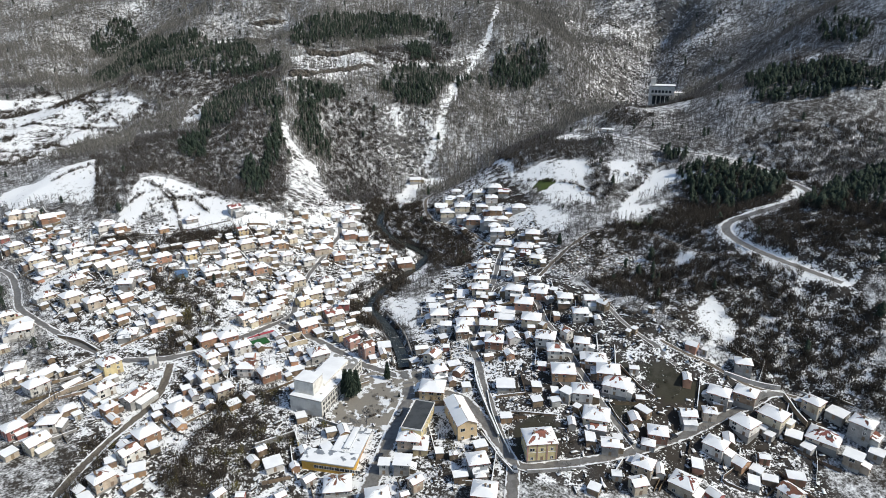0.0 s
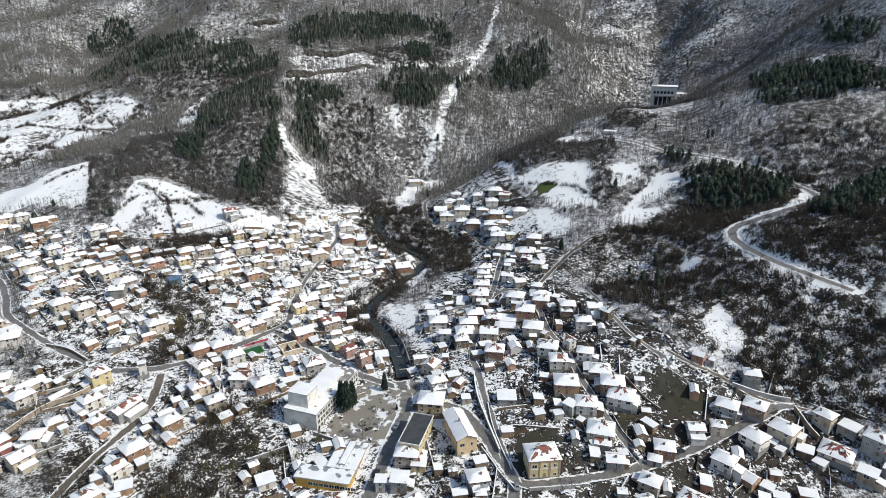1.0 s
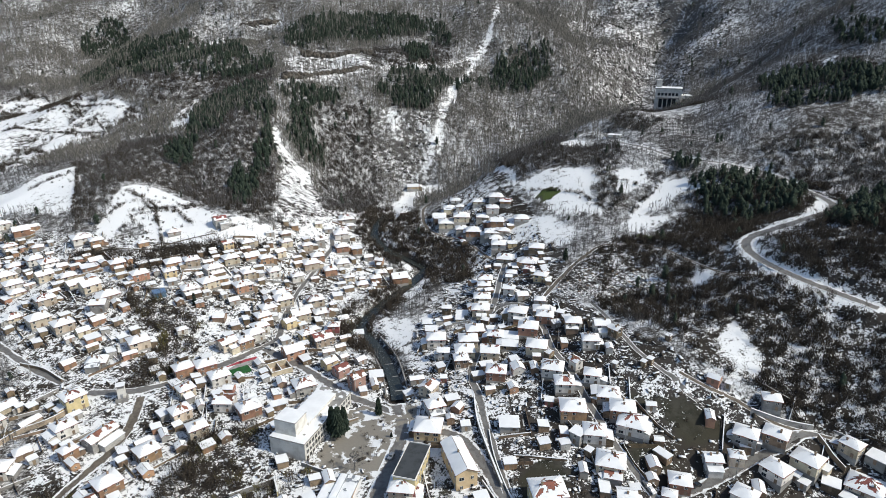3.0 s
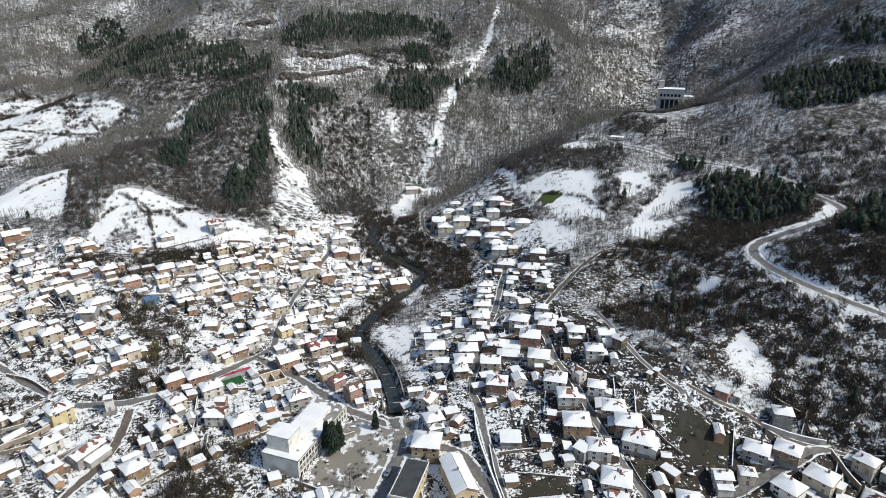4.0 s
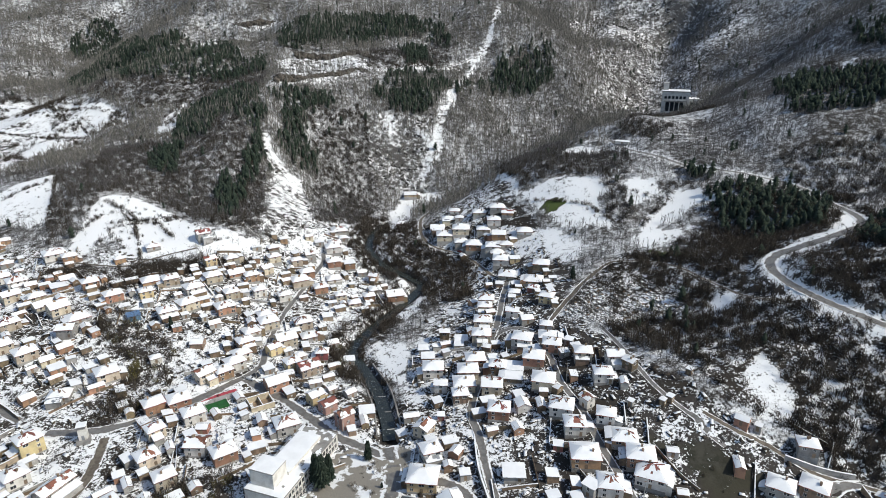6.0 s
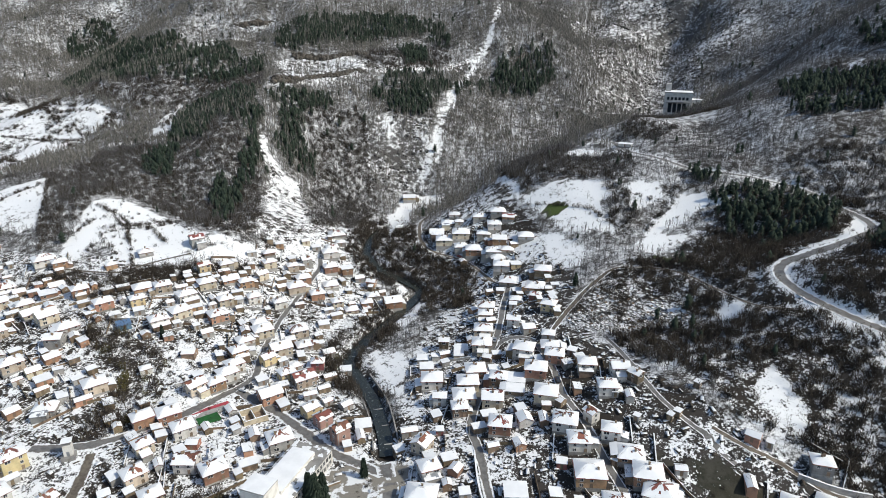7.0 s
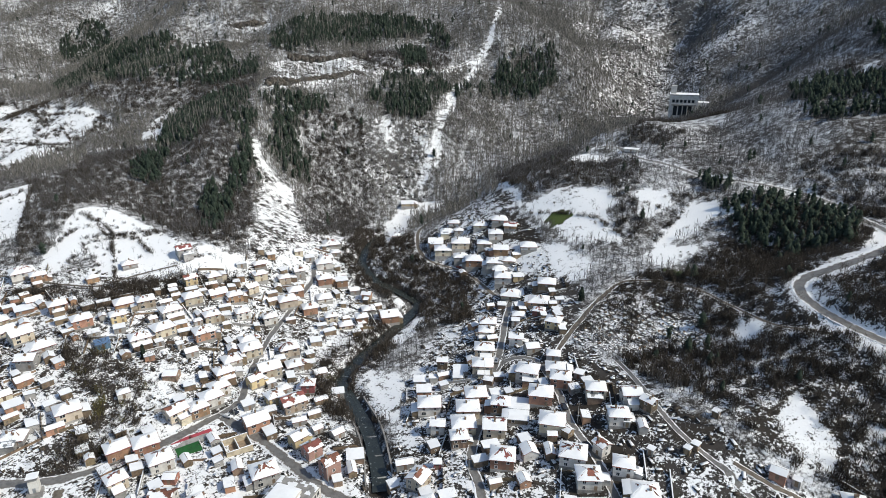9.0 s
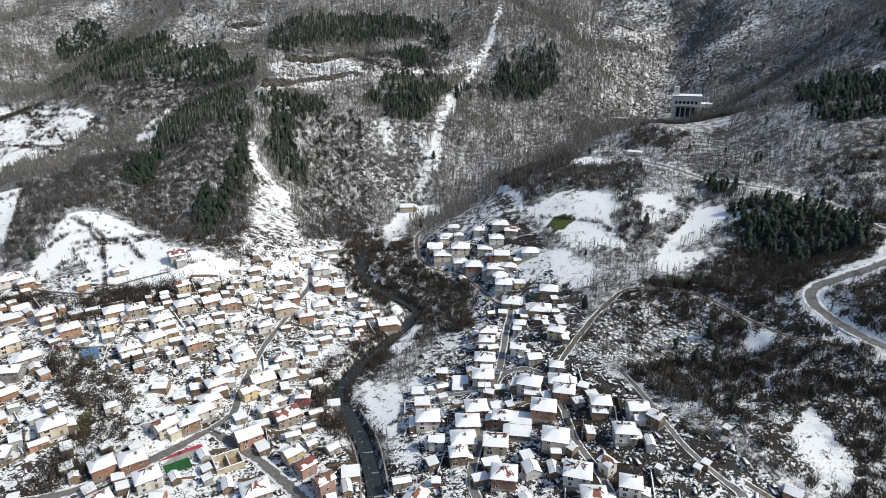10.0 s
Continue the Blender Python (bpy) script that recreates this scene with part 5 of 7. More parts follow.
house(31.7, 273.7, 0, 3.4, 3.2, 1, "wood", "gable")
house(37.1, 274.5, -46, 3.9, 3.6, 1, "brown", "gable")
house(50.7, 294.0, -4, 7.3, 6.8, 2, "cream", "hip")
house(46.8, 307.9, -27, 3.7, 3.5, 1, "grey", "flat")
house(13.3, 264.3, -6, 8.2, 7.6, 2, "brick", "hip")
house(22.8, 267.5, -77, 5.9, 5.5, 1, "white", "gable")
house(37.5, 262.2, -12, 8.7, 8.1, 2, "white", "hip", 0.35)
house(-9.9, 265.6, 3, 2.8, 2.7, 1, "red", "flat")
house(47.8, 265.1, -55, 4.5, 4.2, 2, "white", "gable", 0.35)
house(62.7, 287.9, 2, 6.8, 6.3, 2, "white", "gable")
house(67.7, 281.5, -48, 4.7, 4.3, 2, "wood", "gable")
house(55.9, 277.5, -2, 7.2, 6.6, 2, "white", "hip")
house(89.4, 274.3, -46, 2.3, 2.1, 1, "wood", "flat")
house(78.5, 261.6, -45, 2.4, 2.2, 1, "wood", "flat")
house(75.3, 260.0, -44, 2.1, 1.9, 1, "wood", "flat")
house(63.8, 261.7, -41, 2.2, 2.0, 1, "grey", "flat")
house(53.3, 256.0, -13, 6.6, 6.1, 2, "white", "hip")
house(58.5, 274.9, -8, 2.3, 2.2, 1, "grey", "flat")
house(-52.5, 508.5, 7, 6.3, 5.9, 1, "grey", "hip")


# ---- trees and bushes ----
def spike(v, f, a, b, r, sides=3):
    """A tapering stick from a to b."""
    a, b = np.array(a, float), np.array(b, float)
    d = (b - a) / np.linalg.norm(b - a)
    s = np.cross(d, (0.3, 0.9, 0.2))
    s /= np.linalg.norm(s)
    q = np.cross(d, s)
    n = len(v)
    for k in range(sides):
        g = 2 * math.pi * k / sides
        v.append(a + r * (math.cos(g) * s + math.sin(g) * q))
    v.append(b)
    f += [(n + k, n + (k + 1) % sides, n + sides) for k in range(sides)]


def blade(v, f, a, b, r, rnd):
    """A flat spray of twigs: one narrow triangle."""
    a, b = np.array(a, float), np.array(b, float)
    s = np.array([rnd.uniform(-1, 1) for _ in range(3)])
    s = np.cross(b - a, s)
    s *= r / (np.linalg.norm(s) + 1e-9)
    n = len(v)
    v += [a + (b - a) * 0.15, a + (b - a) * 0.62 + s, b, a + (b - a) * 0.58 - s]
    f += [(n, n + 1, n + 2), (n, n + 2, n + 3)]


def bare_tree(seed, limbs, twigs, wide=0.36, blade_r=0.022):
    """A leafless tree of height 1: trunk, rising limbs, sprays of twigs."""
    rnd = random.Random(seed)
    v, f = [], []
    top = np.array((rnd.uniform(-0.05, 0.05), rnd.uniform(-0.05, 0.05), 0.92))
    spike(v, f, (0, 0, -0.06), top, 0.022)
    for k in range(limbs):
        u = 0.25 + 0.6 * k / limbs
        g = 2.4 * k + rnd.uniform(-0.5, 0.5)
        a = top * u
        r = wide * (1.15 - u) * rnd.uniform(0.7, 1.1)
        b = a + np.array((r * math.cos(g), r * math.sin(g), rnd.uniform(0.06, 0.22)))
        spike(v, f, a, b, 0.009)
        for j in range(twigs):
            p = a + (b - a) * rnd.uniform(0.35, 1.0)
            g2 = g + rnd.uniform(-1.2, 1.2)
            q = p + np.array((0.11 * math.cos(g2), 0.11 * math.sin(g2), rnd.uniform(0.08, 0.18))) * rnd.uniform(0.7, 1.3)
            blade(v, f, p, q, blade_r, rnd)
    return np.array(v), np.array(f)


def bush(seed, stems=58):
    """A leafless thicket of height 1: many thin stems, some forked at the tip."""
    rnd = random.Random(seed)
    v, f = [], []
    for k in range(stems):
        g, r = rnd.uniform(0, 6.28), rnd.uniform(0.05, 0.6)
        a = np.array((rnd.uniform(-0.4, 0.4), rnd.uniform(-0.4, 0.4), -0.1))
        b = a + np.array((r * math.cos(g), r * math.sin(g), rnd.uniform(0.4, 1.1)))
        s = np.array((math.cos(g + 1.6), math.sin(g + 1.6), rnd.uniform(-0.5, 0.5))) * 0.023
        n = len(v)
        v += [a, b + s, b - s] if k % 2 else [b, a + s, a - s]
        f.append((n, n + 1, n + 2))
    return np.array(v), np.array(f)


def slim_tree(seed, thick=1.0):
    """A slender leafless tree of height 1 for the crowded slopes."""
    rnd = random.Random(seed)
    v, f = [], []
    spike(v, f, (0, 0, -0.06), (rnd.uniform(-0.05, 0.05), rnd.uniform(-0.05, 0.05), 1.0), 0.013 * thick)
    for k in range(5):
        g, u = 2.4 * k + rnd.uniform(-0.5, 0.5), 0.28 + 0.12 * k
        r = rnd.uniform(0.08, 0.22) * (1.3 - u)
        s = (0.013 * thick * math.sin(g), -0.013 * thick * math.cos(g))
        tip = (r * math.cos(g), r * math.sin(g), min(1.06, u + rnd.uniform(0.28, 0.45)))
        n = len(v)
        v += [np.array((s[0], s[1], u)), np.array((-s[0], -s[1], u + 0.08)), np.array(tip)]
        f.append((n, n + 1, n + 2))
    return np.array(v), np.array(f)


def pine_tree(seed, tiers=6, sides=4):
    """A conifer of height 1: trunk and ragged, rounded whorls."""
    rnd = random.Random(seed)
    v, f = [], []
    spike(v, f, (0, 0, -0.06), (0, 0, 0.9), 0.02)
    for k in range(tiers):
        z = 0.16 + 0.74 * k / tiers
        r = 0.27 * math.sqrt(max(0.1, 1.0 - (z / 0.98) ** 1.6)) * rnd.uniform(0.8, 1.2)
        n = len(v)
        off = np.array((rnd.uniform(-0.05, 0.05), rnd.uniform(-0.05, 0.05), 0))
        v.append(off + np.array((0, 0, min(0.97, z + 0.21))))
        for j in range(sides * 2):
            g = math.pi * j / sides + k
            q = r * (rnd.uniform(0.8, 1.25) if j % 2 == 0 else rnd.uniform(0.5, 0.75))
            v.append(off + np.array((q * math.cos(g), q * math.sin(g), z - (0.04 if j % 2 == 0 else 0.0) + rnd.uniform(-0.03, 0.03))))
        f += [(n, n + 1 + j, n + 1 + (j + 1) % (2 * sides)) for j in range(2 * sides)]
    return np.array(v), np.array(f)


def grown(name, x, y, tall, plants, mat, rs, label, category):
    """Many plants in one object: each a turned and stretched copy of one of the plants."""
    z = land(x, y)
    which = rs.integers(0, len(plants), len(x))
    cos_, faces, n = [], [], 0
    for k, (v, f) in enumerate(plants):
        m = which == k
        if not m.any():
            continue
        g = rs.uniform(0, 2 * np.pi, m.sum())
        wide = tall[m] * rs.uniform(0.85, 1.2, m.sum())
        c, s = np.cos(g)[:, None] * wide[:, None], np.sin(g)[:, None] * wide[:, None]
        p = np.stack([x[m][:, None] + c * v[:, 0] - s * v[:, 1], y[m][:, None] + s * v[:, 0] + c * v[:, 1], z[m][:, None] + tall[m][:, None] * v[:, 2]], -1)
        cos_.append(p.reshape(-1, 3))
        faces.append((f[None] + (np.arange(m.sum()) * len(v))[:, None, None] + n).reshape(-1, 3))
        n += m.sum() * len(v)
    ob = new(name, sheet(name, np.concatenate(cos_), np.concatenate(faces), mat))
    return tagged(ob, label, category, kind="stuff")


rs = np.random.default_rng(7)
FAR_TREES, PALE_TREES = [slim_tree(k) for k in range(8)], [slim_tree(80 + k, 1.6) for k in range(8)]
NEAR_TREES = [bare_tree(20 + k, 10, 5, 0.52, 0.0085) for k in range(6)]
PINES = [pine_tree(40 + k) for k in range(5)]
BUSHES = [bush(60 + k) for k in range(6)]


def scattered(x0, x1, y0, y1, per):
    n = int((x1 - x0) * (y1 - y0) * per)
    return rs.uniform(x0, x1, n), rs.uniform(y0, y1, n)


def clear(x, y, margin=1.0):
    """Away from houses, roads and the river."""
    ok = from_line(x, y, RIVER) > np.where(y > 320, 2.6, 3.6)
    for name, width, surface, line, level in BEDS:
        lo, hi = line.min(0) - 8, line.max(0) + 8
        near = ok & (x > lo[0]) & (x < hi[0]) & (y > lo[1]) & (y < hi[1])
        if near.any():
            ok[near] = from_line(x[near], y[near], [tuple(p) for p in line]) > width / 2 + (2.0 if name == "hill_road" else 1)
    for hx, hy, r in FOOT:
        ok &= np.hypot(x - hx, y - hy) > r * 0.92 + margin
    return ok


def kept(x, y, chance):
    return rs.uniform(0, 1, len(x)) < chance


# the leafless woods on the slopes
x, y = scattered(-900, 620, 200, 1500, 0.27)
far = np.hypot(x, y)
m = (np.abs(x + 0.04 * y) < 0.80 * y + 60) & kept(x, y, np.where(far > 950, 0.5, 1.0))
x, y = x[m], y[m]
k = kinds_at(x, y)
open_ = k["village"] | k["corridor"] | k["meadow"] | (k["chute"] & ((y < 650) | kept(x, y, 0.82))) | k["grass"] | k["scree"] | k["brush"] | (k["pine"] & kept(x, y, 0.6)) | k["terrace"]
m = ~open_ & kept(x, y, np.where(k["rock"], 0.45, np.where(k["wood"], 0.92, 0.88)) * np.maximum(k["wood"], 0.5 + 0.6 * step01(-0.35, 0.25, fbm(x, y, 60, 91)))) & clear(x, y, 3)
x, y = x[m], y[m]
tall = rs.uniform(4.5, 9.5, len(x)) * np.where(np.hypot(x, y) > 950, 1.3, 1.0)
k = kinds_at(x, y)
# shade regions take the darker bark as painted shade; dense woods share it
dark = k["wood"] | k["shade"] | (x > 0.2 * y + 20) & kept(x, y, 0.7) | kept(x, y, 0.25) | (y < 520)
grown("leafless_woods", x[dark], y[dark], 0.8 * tall[dark], FAR_TREES, BARK, rs, "dark grey-brown leafless deciduous woods, partly darkened as painted shade", "woods")
grown("pale_leafless_woods", x[~dark], y[~dark], 1.2 * tall[~dark], PALE_TREES, PALE_BARK, rs, "pale grey leafless deciduous woods on snowy slopes", "woods")

# pine stands
x, y = scattered(-900, 620, 200, 1500, 0.125)
k = kinds_at(x, y)
m = ((k["pine"] & kept(x, y, 0.30 + 0.7 * step01(-0.32, 0.1, fbm(x, y, 28, 65, 3)))) | (~(k["village"] | k["meadow"] | k["chute"] | k["terrace"]) & kept(x, y, 0.006))) & clear(x, y, 3) & (np.abs(x) < 0.85 * y + 80)
x, y = x[m], y[m]
grown("pine_stands", x, y, rs.uniform(4.0, 9.5, len(x)), PINES, NEEDLES, rs, "dark green pine stands among the bare woods", "woods")

# scrub on the banks and the near hillside
x, y = scattered(-430, 340, 165, 720, 0.21)
k = kinds_at(x, y)
m = k["brush"] & ~k["meadow"] & ~(k["graves"] & kept(x, y, 0.85)) & kept(x, y, 0.35 + 0.65 * step01(-0.3, 0.15, fbm(x, y, 30, 17))) & clear(x, y, 1)
x, y = x[m], y[m]
grown("scrub", x, y, rs.uniform(1.6, 4.2, len(x)), BUSHES, TWIGS, rs, "dark brown leafless scrub on patchy snow", "scrub")
x, y = scattered(-430, 340, 165, 720, 0.050)
k = kinds_at(x, y)
m = k["brush"] & ~k["meadow"] & ~(k["graves"] & kept(x, y, 0.6)) & clear(x, y, 1)
x, y = x[m], y[m]
grown("thicket_trees", x, y, rs.uniform(4.0, 8.0, len(x)), NEAR_TREES, TWIGS, rs, "dark leafless trees among the hillside scrub", "scrub")

# gardens: fruit trees and bushes between the houses, and lone ones on the meadows
x, y = scattered(-300, 260, 165, 560, 0.09)
k = kinds_at(x, y)
m = k["village"] & ~k["brush"] & kept(x, y, 0.12 + 0.88 * step01(0.0, 0.25, fbm(x, y, 32, 29))) & clear(x, y, 0.2)
x, y = x[m], y[m]
grown("garden_bushes", x, y, rs.uniform(0.5, 1.9, len(x)), BUSHES, TWIGS, rs, "leafless brown bushes in the snowy gardens", "bushes")
x, y = scattered(-300, 260, 165, 560, 0.010)
k = kinds_at(x, y)
m = ((k["village"] & ~k["brush"]) | k["meadow"] & kept(x, y, 0.5)) & clear(x, y, 0.8)
x, y = x[m], y[m]
grown("garden_trees", x, y, rs.uniform(3.0, 6.0, len(x)), NEAR_TREES, BARK, rs, "small leafless fruit trees in snowy gardens", "trees")
x, y = scattered(-560, -150, 380, 900, 0.20)
k = kinds_at(x, y)
m = k["terrace"] & ((np.abs(fbm(x, y, 55, 33, 2)) < 0.09) | ((fbm(x, y, 26, 35, 3) > 0.15) & kept(x, y, 0.5)) | kept(x, y, 0.02))
x, y = x[m], y[m]
grown("hedgerows", x, y, rs.uniform(1.5, 4.5, len(x)), NEAR_TREES + BUSHES, TWIGS, rs, "bare hedgerows between snowy terraced fields", "hedges")
x, y = scattered(-560, 420, 300, 900, 0.085)
k = kinds_at(x, y)
m = k["wood"] & ~k["meadow"] & ~k["terrace"] & ~k["village"] & clear(x, y, 1)
x, y = x[m], y[m]
grown("thicket", x, y, rs.uniform(1.5, 4.5, len(x)), BUSHES, TWIGS, rs, "dense brown leafless thicket on the lower slopes", "thicket")
x, y = scattered(-500, 330, 330, 800, 0.02)
k = kinds_at(x, y)
m = k["meadow"] & ((fbm(x, y, 30, 95, 3) > 0.22) | kept(x, y, 0.06)) & clear(x, y, 1)
x, y = x[m], y[m]
grown("meadow_bushes", x, y, rs.uniform(0.6, 2.2, len(x)), BUSHES, TWIGS, rs, "scattered bare bushes on the snowy meadows", "bushes")
hx, hy = [], []
for points, wide in HEDGE_LINES:
    line = smooth_line(points, 0.8)
    for px, py in line:
        if rs.uniform(0, 1) < 0.75:
            hx.append(px + rs.normal(0, wide))
            hy.append(py + rs.normal(0, wide))
x, y = np.array(hx), np.array(hy)
m = clear(x, y, 0.5)
x, y = x[m], y[m]
grown("field_hedges", x, y, rs.uniform(0.8, 3.2, len(x)), BUSHES + BUSHES + NEAR_TREES, TWIGS, rs, "thin bare hedges along field tracks and ditches", "hedges")

x, y = scattered(-430, 340, 165, 720, 0.03)
k = kinds_at(x, y)
m = k["brush"] & (x < -60) & (y < 340) & clear(x, y, 0.5)
x, y = x[m], y[m]
grown("budding_thicket", x, y, rs.uniform(2.0, 4.5, len(x)), NEAR_TREES + BUSHES, SPRING, rs, "olive budding thicket on a village bank", "bushes")


# boulders and broken rock on the cliffs and in the gorge
def boulder(seed):
    rnd = random.Random(seed)
    bm = bmesh.new()
    bmesh.ops.create_icosphere(bm, subdivisions=1, radius=0.5)
    for v in bm.verts:
        v.co = Vector((v.co.x * 1.3, v.co.y, v.co.z * 0.9)) * rnd.uniform(0.6, 1.25)
    bm.verts.index_update()
    out = np.array([tuple(v.co) for v in bm.verts]), np.array([[v.index for v in f.verts] for f in bm.faces])
    bm.free()
    return out


CLIFF = wood_material("dark_wet_rock", (0.06, 0.058, 0.058), (0.17, 0.165, 0.16))
x, y = scattered(-300, 600, 380, 1500, 0.05)
k = kinds_at(x, y)
m = ((k["rock"] & kept(x, y, 0.7)) | (k["chute"] & kept(x, y, 0.25))) & clear(x, y, 2) & (np.abs(fbm(x, y, 40, 63)) < 0.35)
x, y = x[m], y[m]
grown("broken_rock", x, y, rs.uniform(0.9, 3.8, len(x)), [boulder(500 + i) for i in range(6)], CLIFF, rs, "dark wet broken rock showing through snow", "rocks")


# brown rock cuts above the mountain tracks
CUT = wood_material("brown_cut_rock", (0.055, 0.05, 0.045), (0.19, 0.165, 0.135))
hx, hy = [], []
for points in ROCK_CUTS:
    for px, py in smooth_line(points, 0.7):
        for _ in range(2):
            hx.append(px + rs.normal(0, 0.9))
            hy.append(py + rs.normal(0, 1.6))
x, y = np.array(hx), np.array(hy)
grown("rock_cut", x, y, rs.uniform(2.4, 6.0, len(x)) * (0.4 + 0.9 * step01(-0.3, 0.4, fbm(x, y, 24, 83, 2))), [boulder(520 + i) for i in range(6)], CUT, rs, "broken brown rock face cut above a mountain track", "rocks")


# ---- the larger buildings ----
def storey_windows(top, side, length, out, z0, rows, cols, rise, pair, edge=0.8, mid=0.0):
    """Rows of windows on one side of a building; side 0 is -y, 1 is +x, 2 is +y, 3 is -x."""
    a = pose(0, 0, 0, 0, 0, side * 90)
    for r in range(rows):
        for c in range(cols):
            px = mid - length / 2 + edge + (c + 0.5) / cols * (length - 2 * edge)
            w = part("window", pair[0], None, None, top, "", a @ pose(px, -out, z0 + r * rise))
            part("pane", pair[1], None, None, w)


def slab(top, name, x0, y0, x1, y1, z0, z1, mat, label=""):
    v, f = box(x0, y0, z0, x1, y1, z1)
    return part(name, v, f, mat, top, label)


def flat_snow(top, x0, y0, x1, y1, z, seed, bare=0.0):
    v, f = snow_cap([(Vector((x0, y0, z)), Vector((x1, y0, z)), Vector((x0, y1, z)), Vector((x1, y1, z)))], bare, seed, 0.15)
    part("snow_layer", v, f, SNOW, top, "patchy white snow layer").data.shade_smooth()


def thing(name, label, category, x, y, z, turn, group=""):
    ob = new(name)
    ob.matrix_world = pose(x, y, z, 0, 0, turn)
    return tagged(ob, label, category, group)


TALL = window_mesh(1.5, 1.9)
school = thing("school", "large cream school block with a windowless white stage tower", "school", -62.7, 232.2, 4.0, -17)
FOOT.append((-62.6, 225.4, 9)), FOOT.append((-61.3, 236.0, 9)), FOOT.append((-56.5, 243.3, 7))
FOOT.append((-53.0, 252.0, 8)), FOOT.append((238, 797, 30)), FOOT.append((170, 768, 34))
slab(school, "wall", -7.6, -15, 7.6, 22, -3, 9.0, WALLS["white"], "stained cream plaster walls")
slab(school, "plinth", -7.66, -15.06, 7.66, 22.06, -3.1, 1.0, CONCRETE)
slab(school, "parapet", -7.8, -15.2, 7.8, 22.2, 9.0, 9.35, CONCRETE)
flat_snow(school, -7.7, -15.1, 7.7, 22.1, 9.36, 5, 0.04)
slab(school, "stage_tower", -6.6, -12.5, 2.6, -4.6, 9.36, 15.4, WALLS["white"], "plain white stage tower")
slab(school, "tower_parapet", -6.75, -12.65, 2.75, -4.45, 15.4, 15.65, CONCRETE)
flat_snow(school, -6.7, -12.6, 2.7, -4.5, 15.66, 6)
slab(school, "hall_roof", -5.8, -4.6, 3.4, 17.0, 9.36, 10.7, WALLS["white"])
flat_snow(school, -5.9, -4.5, 3.5, 17.1, 10.71, 7)
storey_windows(school, 1, 37, 7.6, 1.4, 3, 17, 2.55, TALL, 0.8, 3.5)
for k in range(5):
    v, f = box(-0.5, -0.1, 0, 0.5, 0.1, 1.9)
    part("door", v, f, WALLS["brown"], school, "", pose(-6 + 2.6 * k, -15.02, -0.6))

works = thing("works_building", "long ochre building with a dark felt roof", "building", -19.0, 209.5, 5.9, -12.5)
FOOT.append((-19.0, 205.1, 5)), FOOT.append((-19.0, 215.4, 5))
slab(works, "wall", -4, -9.5, 4, 9.5, -3, 6.4, WALLS["yellow"])
slab(works, "roof", -4.2, -9.7, 4.2, 9.7, 6.4, 6.6, FELT, "dark wet felt roof")
for x0, y0, x1, y1 in ((-4.3, -9.8, -4.05, 9.8), (4.05, -9.8, 4.3, 9.8), (-4.05, -9.8, 4.05, -9.55), (-4.05, 9.55, 4.05, 9.8)):
    slab(works, "parapet", x0, y0, x1, y1, 6.4, 6.95, TRIM)
storey_windows(works, 1, 19, 4.0, 1.2, 2, 6, 2.9, WINDOW)
storey_windows(works, 3, 19, 4.0, 1.2, 2, 6, 2.9, WINDOW)

hall = house(-2.1, 210.6, 109, 18.3, 7.8, 2, "yellow", "gable", 0.0, 7.4, 6.6, "assembly_hall")
tagged(hall, "ochre plastered long hall with a snow-covered gable roof", "hall")
house(5.8, 196.3, 19, 4.8, 3.8, 1, "brown", "flat")
villa = house(28.0, 195.5, 8.6, 11.3, 9.4, 2, "yellow", "hip", 0.3, 7.9, 6.5, "villa")
tagged(villa, "old ochre and rose villa with a half-bare hip roof", "villa")
for px in (-5.5, -1.9, 1.9, 5.5):
    slab(villa, "pilaster", px - 0.28, -4.84, px + 0.28, -4.7, 0.5, 7.8, WALLS["pink"], "rose-red pilaster")
slab(villa, "cornice", -5.85, -4.95, 5.85, 4.95, 7.55, 7.8, TRIM)
slab(villa, "string_course", -5.72, -4.8, 5.72, 4.8, 4.0, 4.2, TRIM)

depot = thing("depot", "low orange-yellow depot with a snowy metal roof", "depot", -46.7, 194.1, 1.2, -9)
FOOT.append((-55.4, 189.6, 5)), FOOT.append((-46.6, 188.4, 5)), FOOT.append((-40.9, 198.7, 8))
ORANGE = worn("orange_paint", (0.62, 0.33, 0.06), (0.45, 0.25, 0.07), 0.5, 0.85, 4, 0.05)
slab(depot, "front_wall", -14.0, -7.6, 6.4, -1.0, -2, 4.4, ORANGE)
slab(depot, "wing_wall", -4.6, -1.0, 6.4, 15.0, -2, 4.4, WALLS["brick"])
slab(depot, "front_roof", -14.5, -8.1, 6.9, -0.6, 4.4, 4.75, SHEET)
slab(depot, "wing_roof", -5.0, -0.6, 6.9, 15.4, 4.42, 4.77, SHEET)
slab(depot, "roof_monitor", -0.6, 1.0, 2.0, 14.5, 4.78, 5.5, SHEET, "raised ventilation ridge")
flat_snow(depot, -14.4, -8.0, 6.8, -0.7, 4.78, 8, 0.12)
flat_snow(depot, -4.9, -0.5, 6.8, 15.3, 4.8, 9, 0.05)
flat_snow(depot, -0.6, 1.0, 2.0, 14.5, 5.51, 10)
storey_windows(depot, 0, 20, 7.6, 1.6, 1, 9, 2, WIDE_WINDOW)

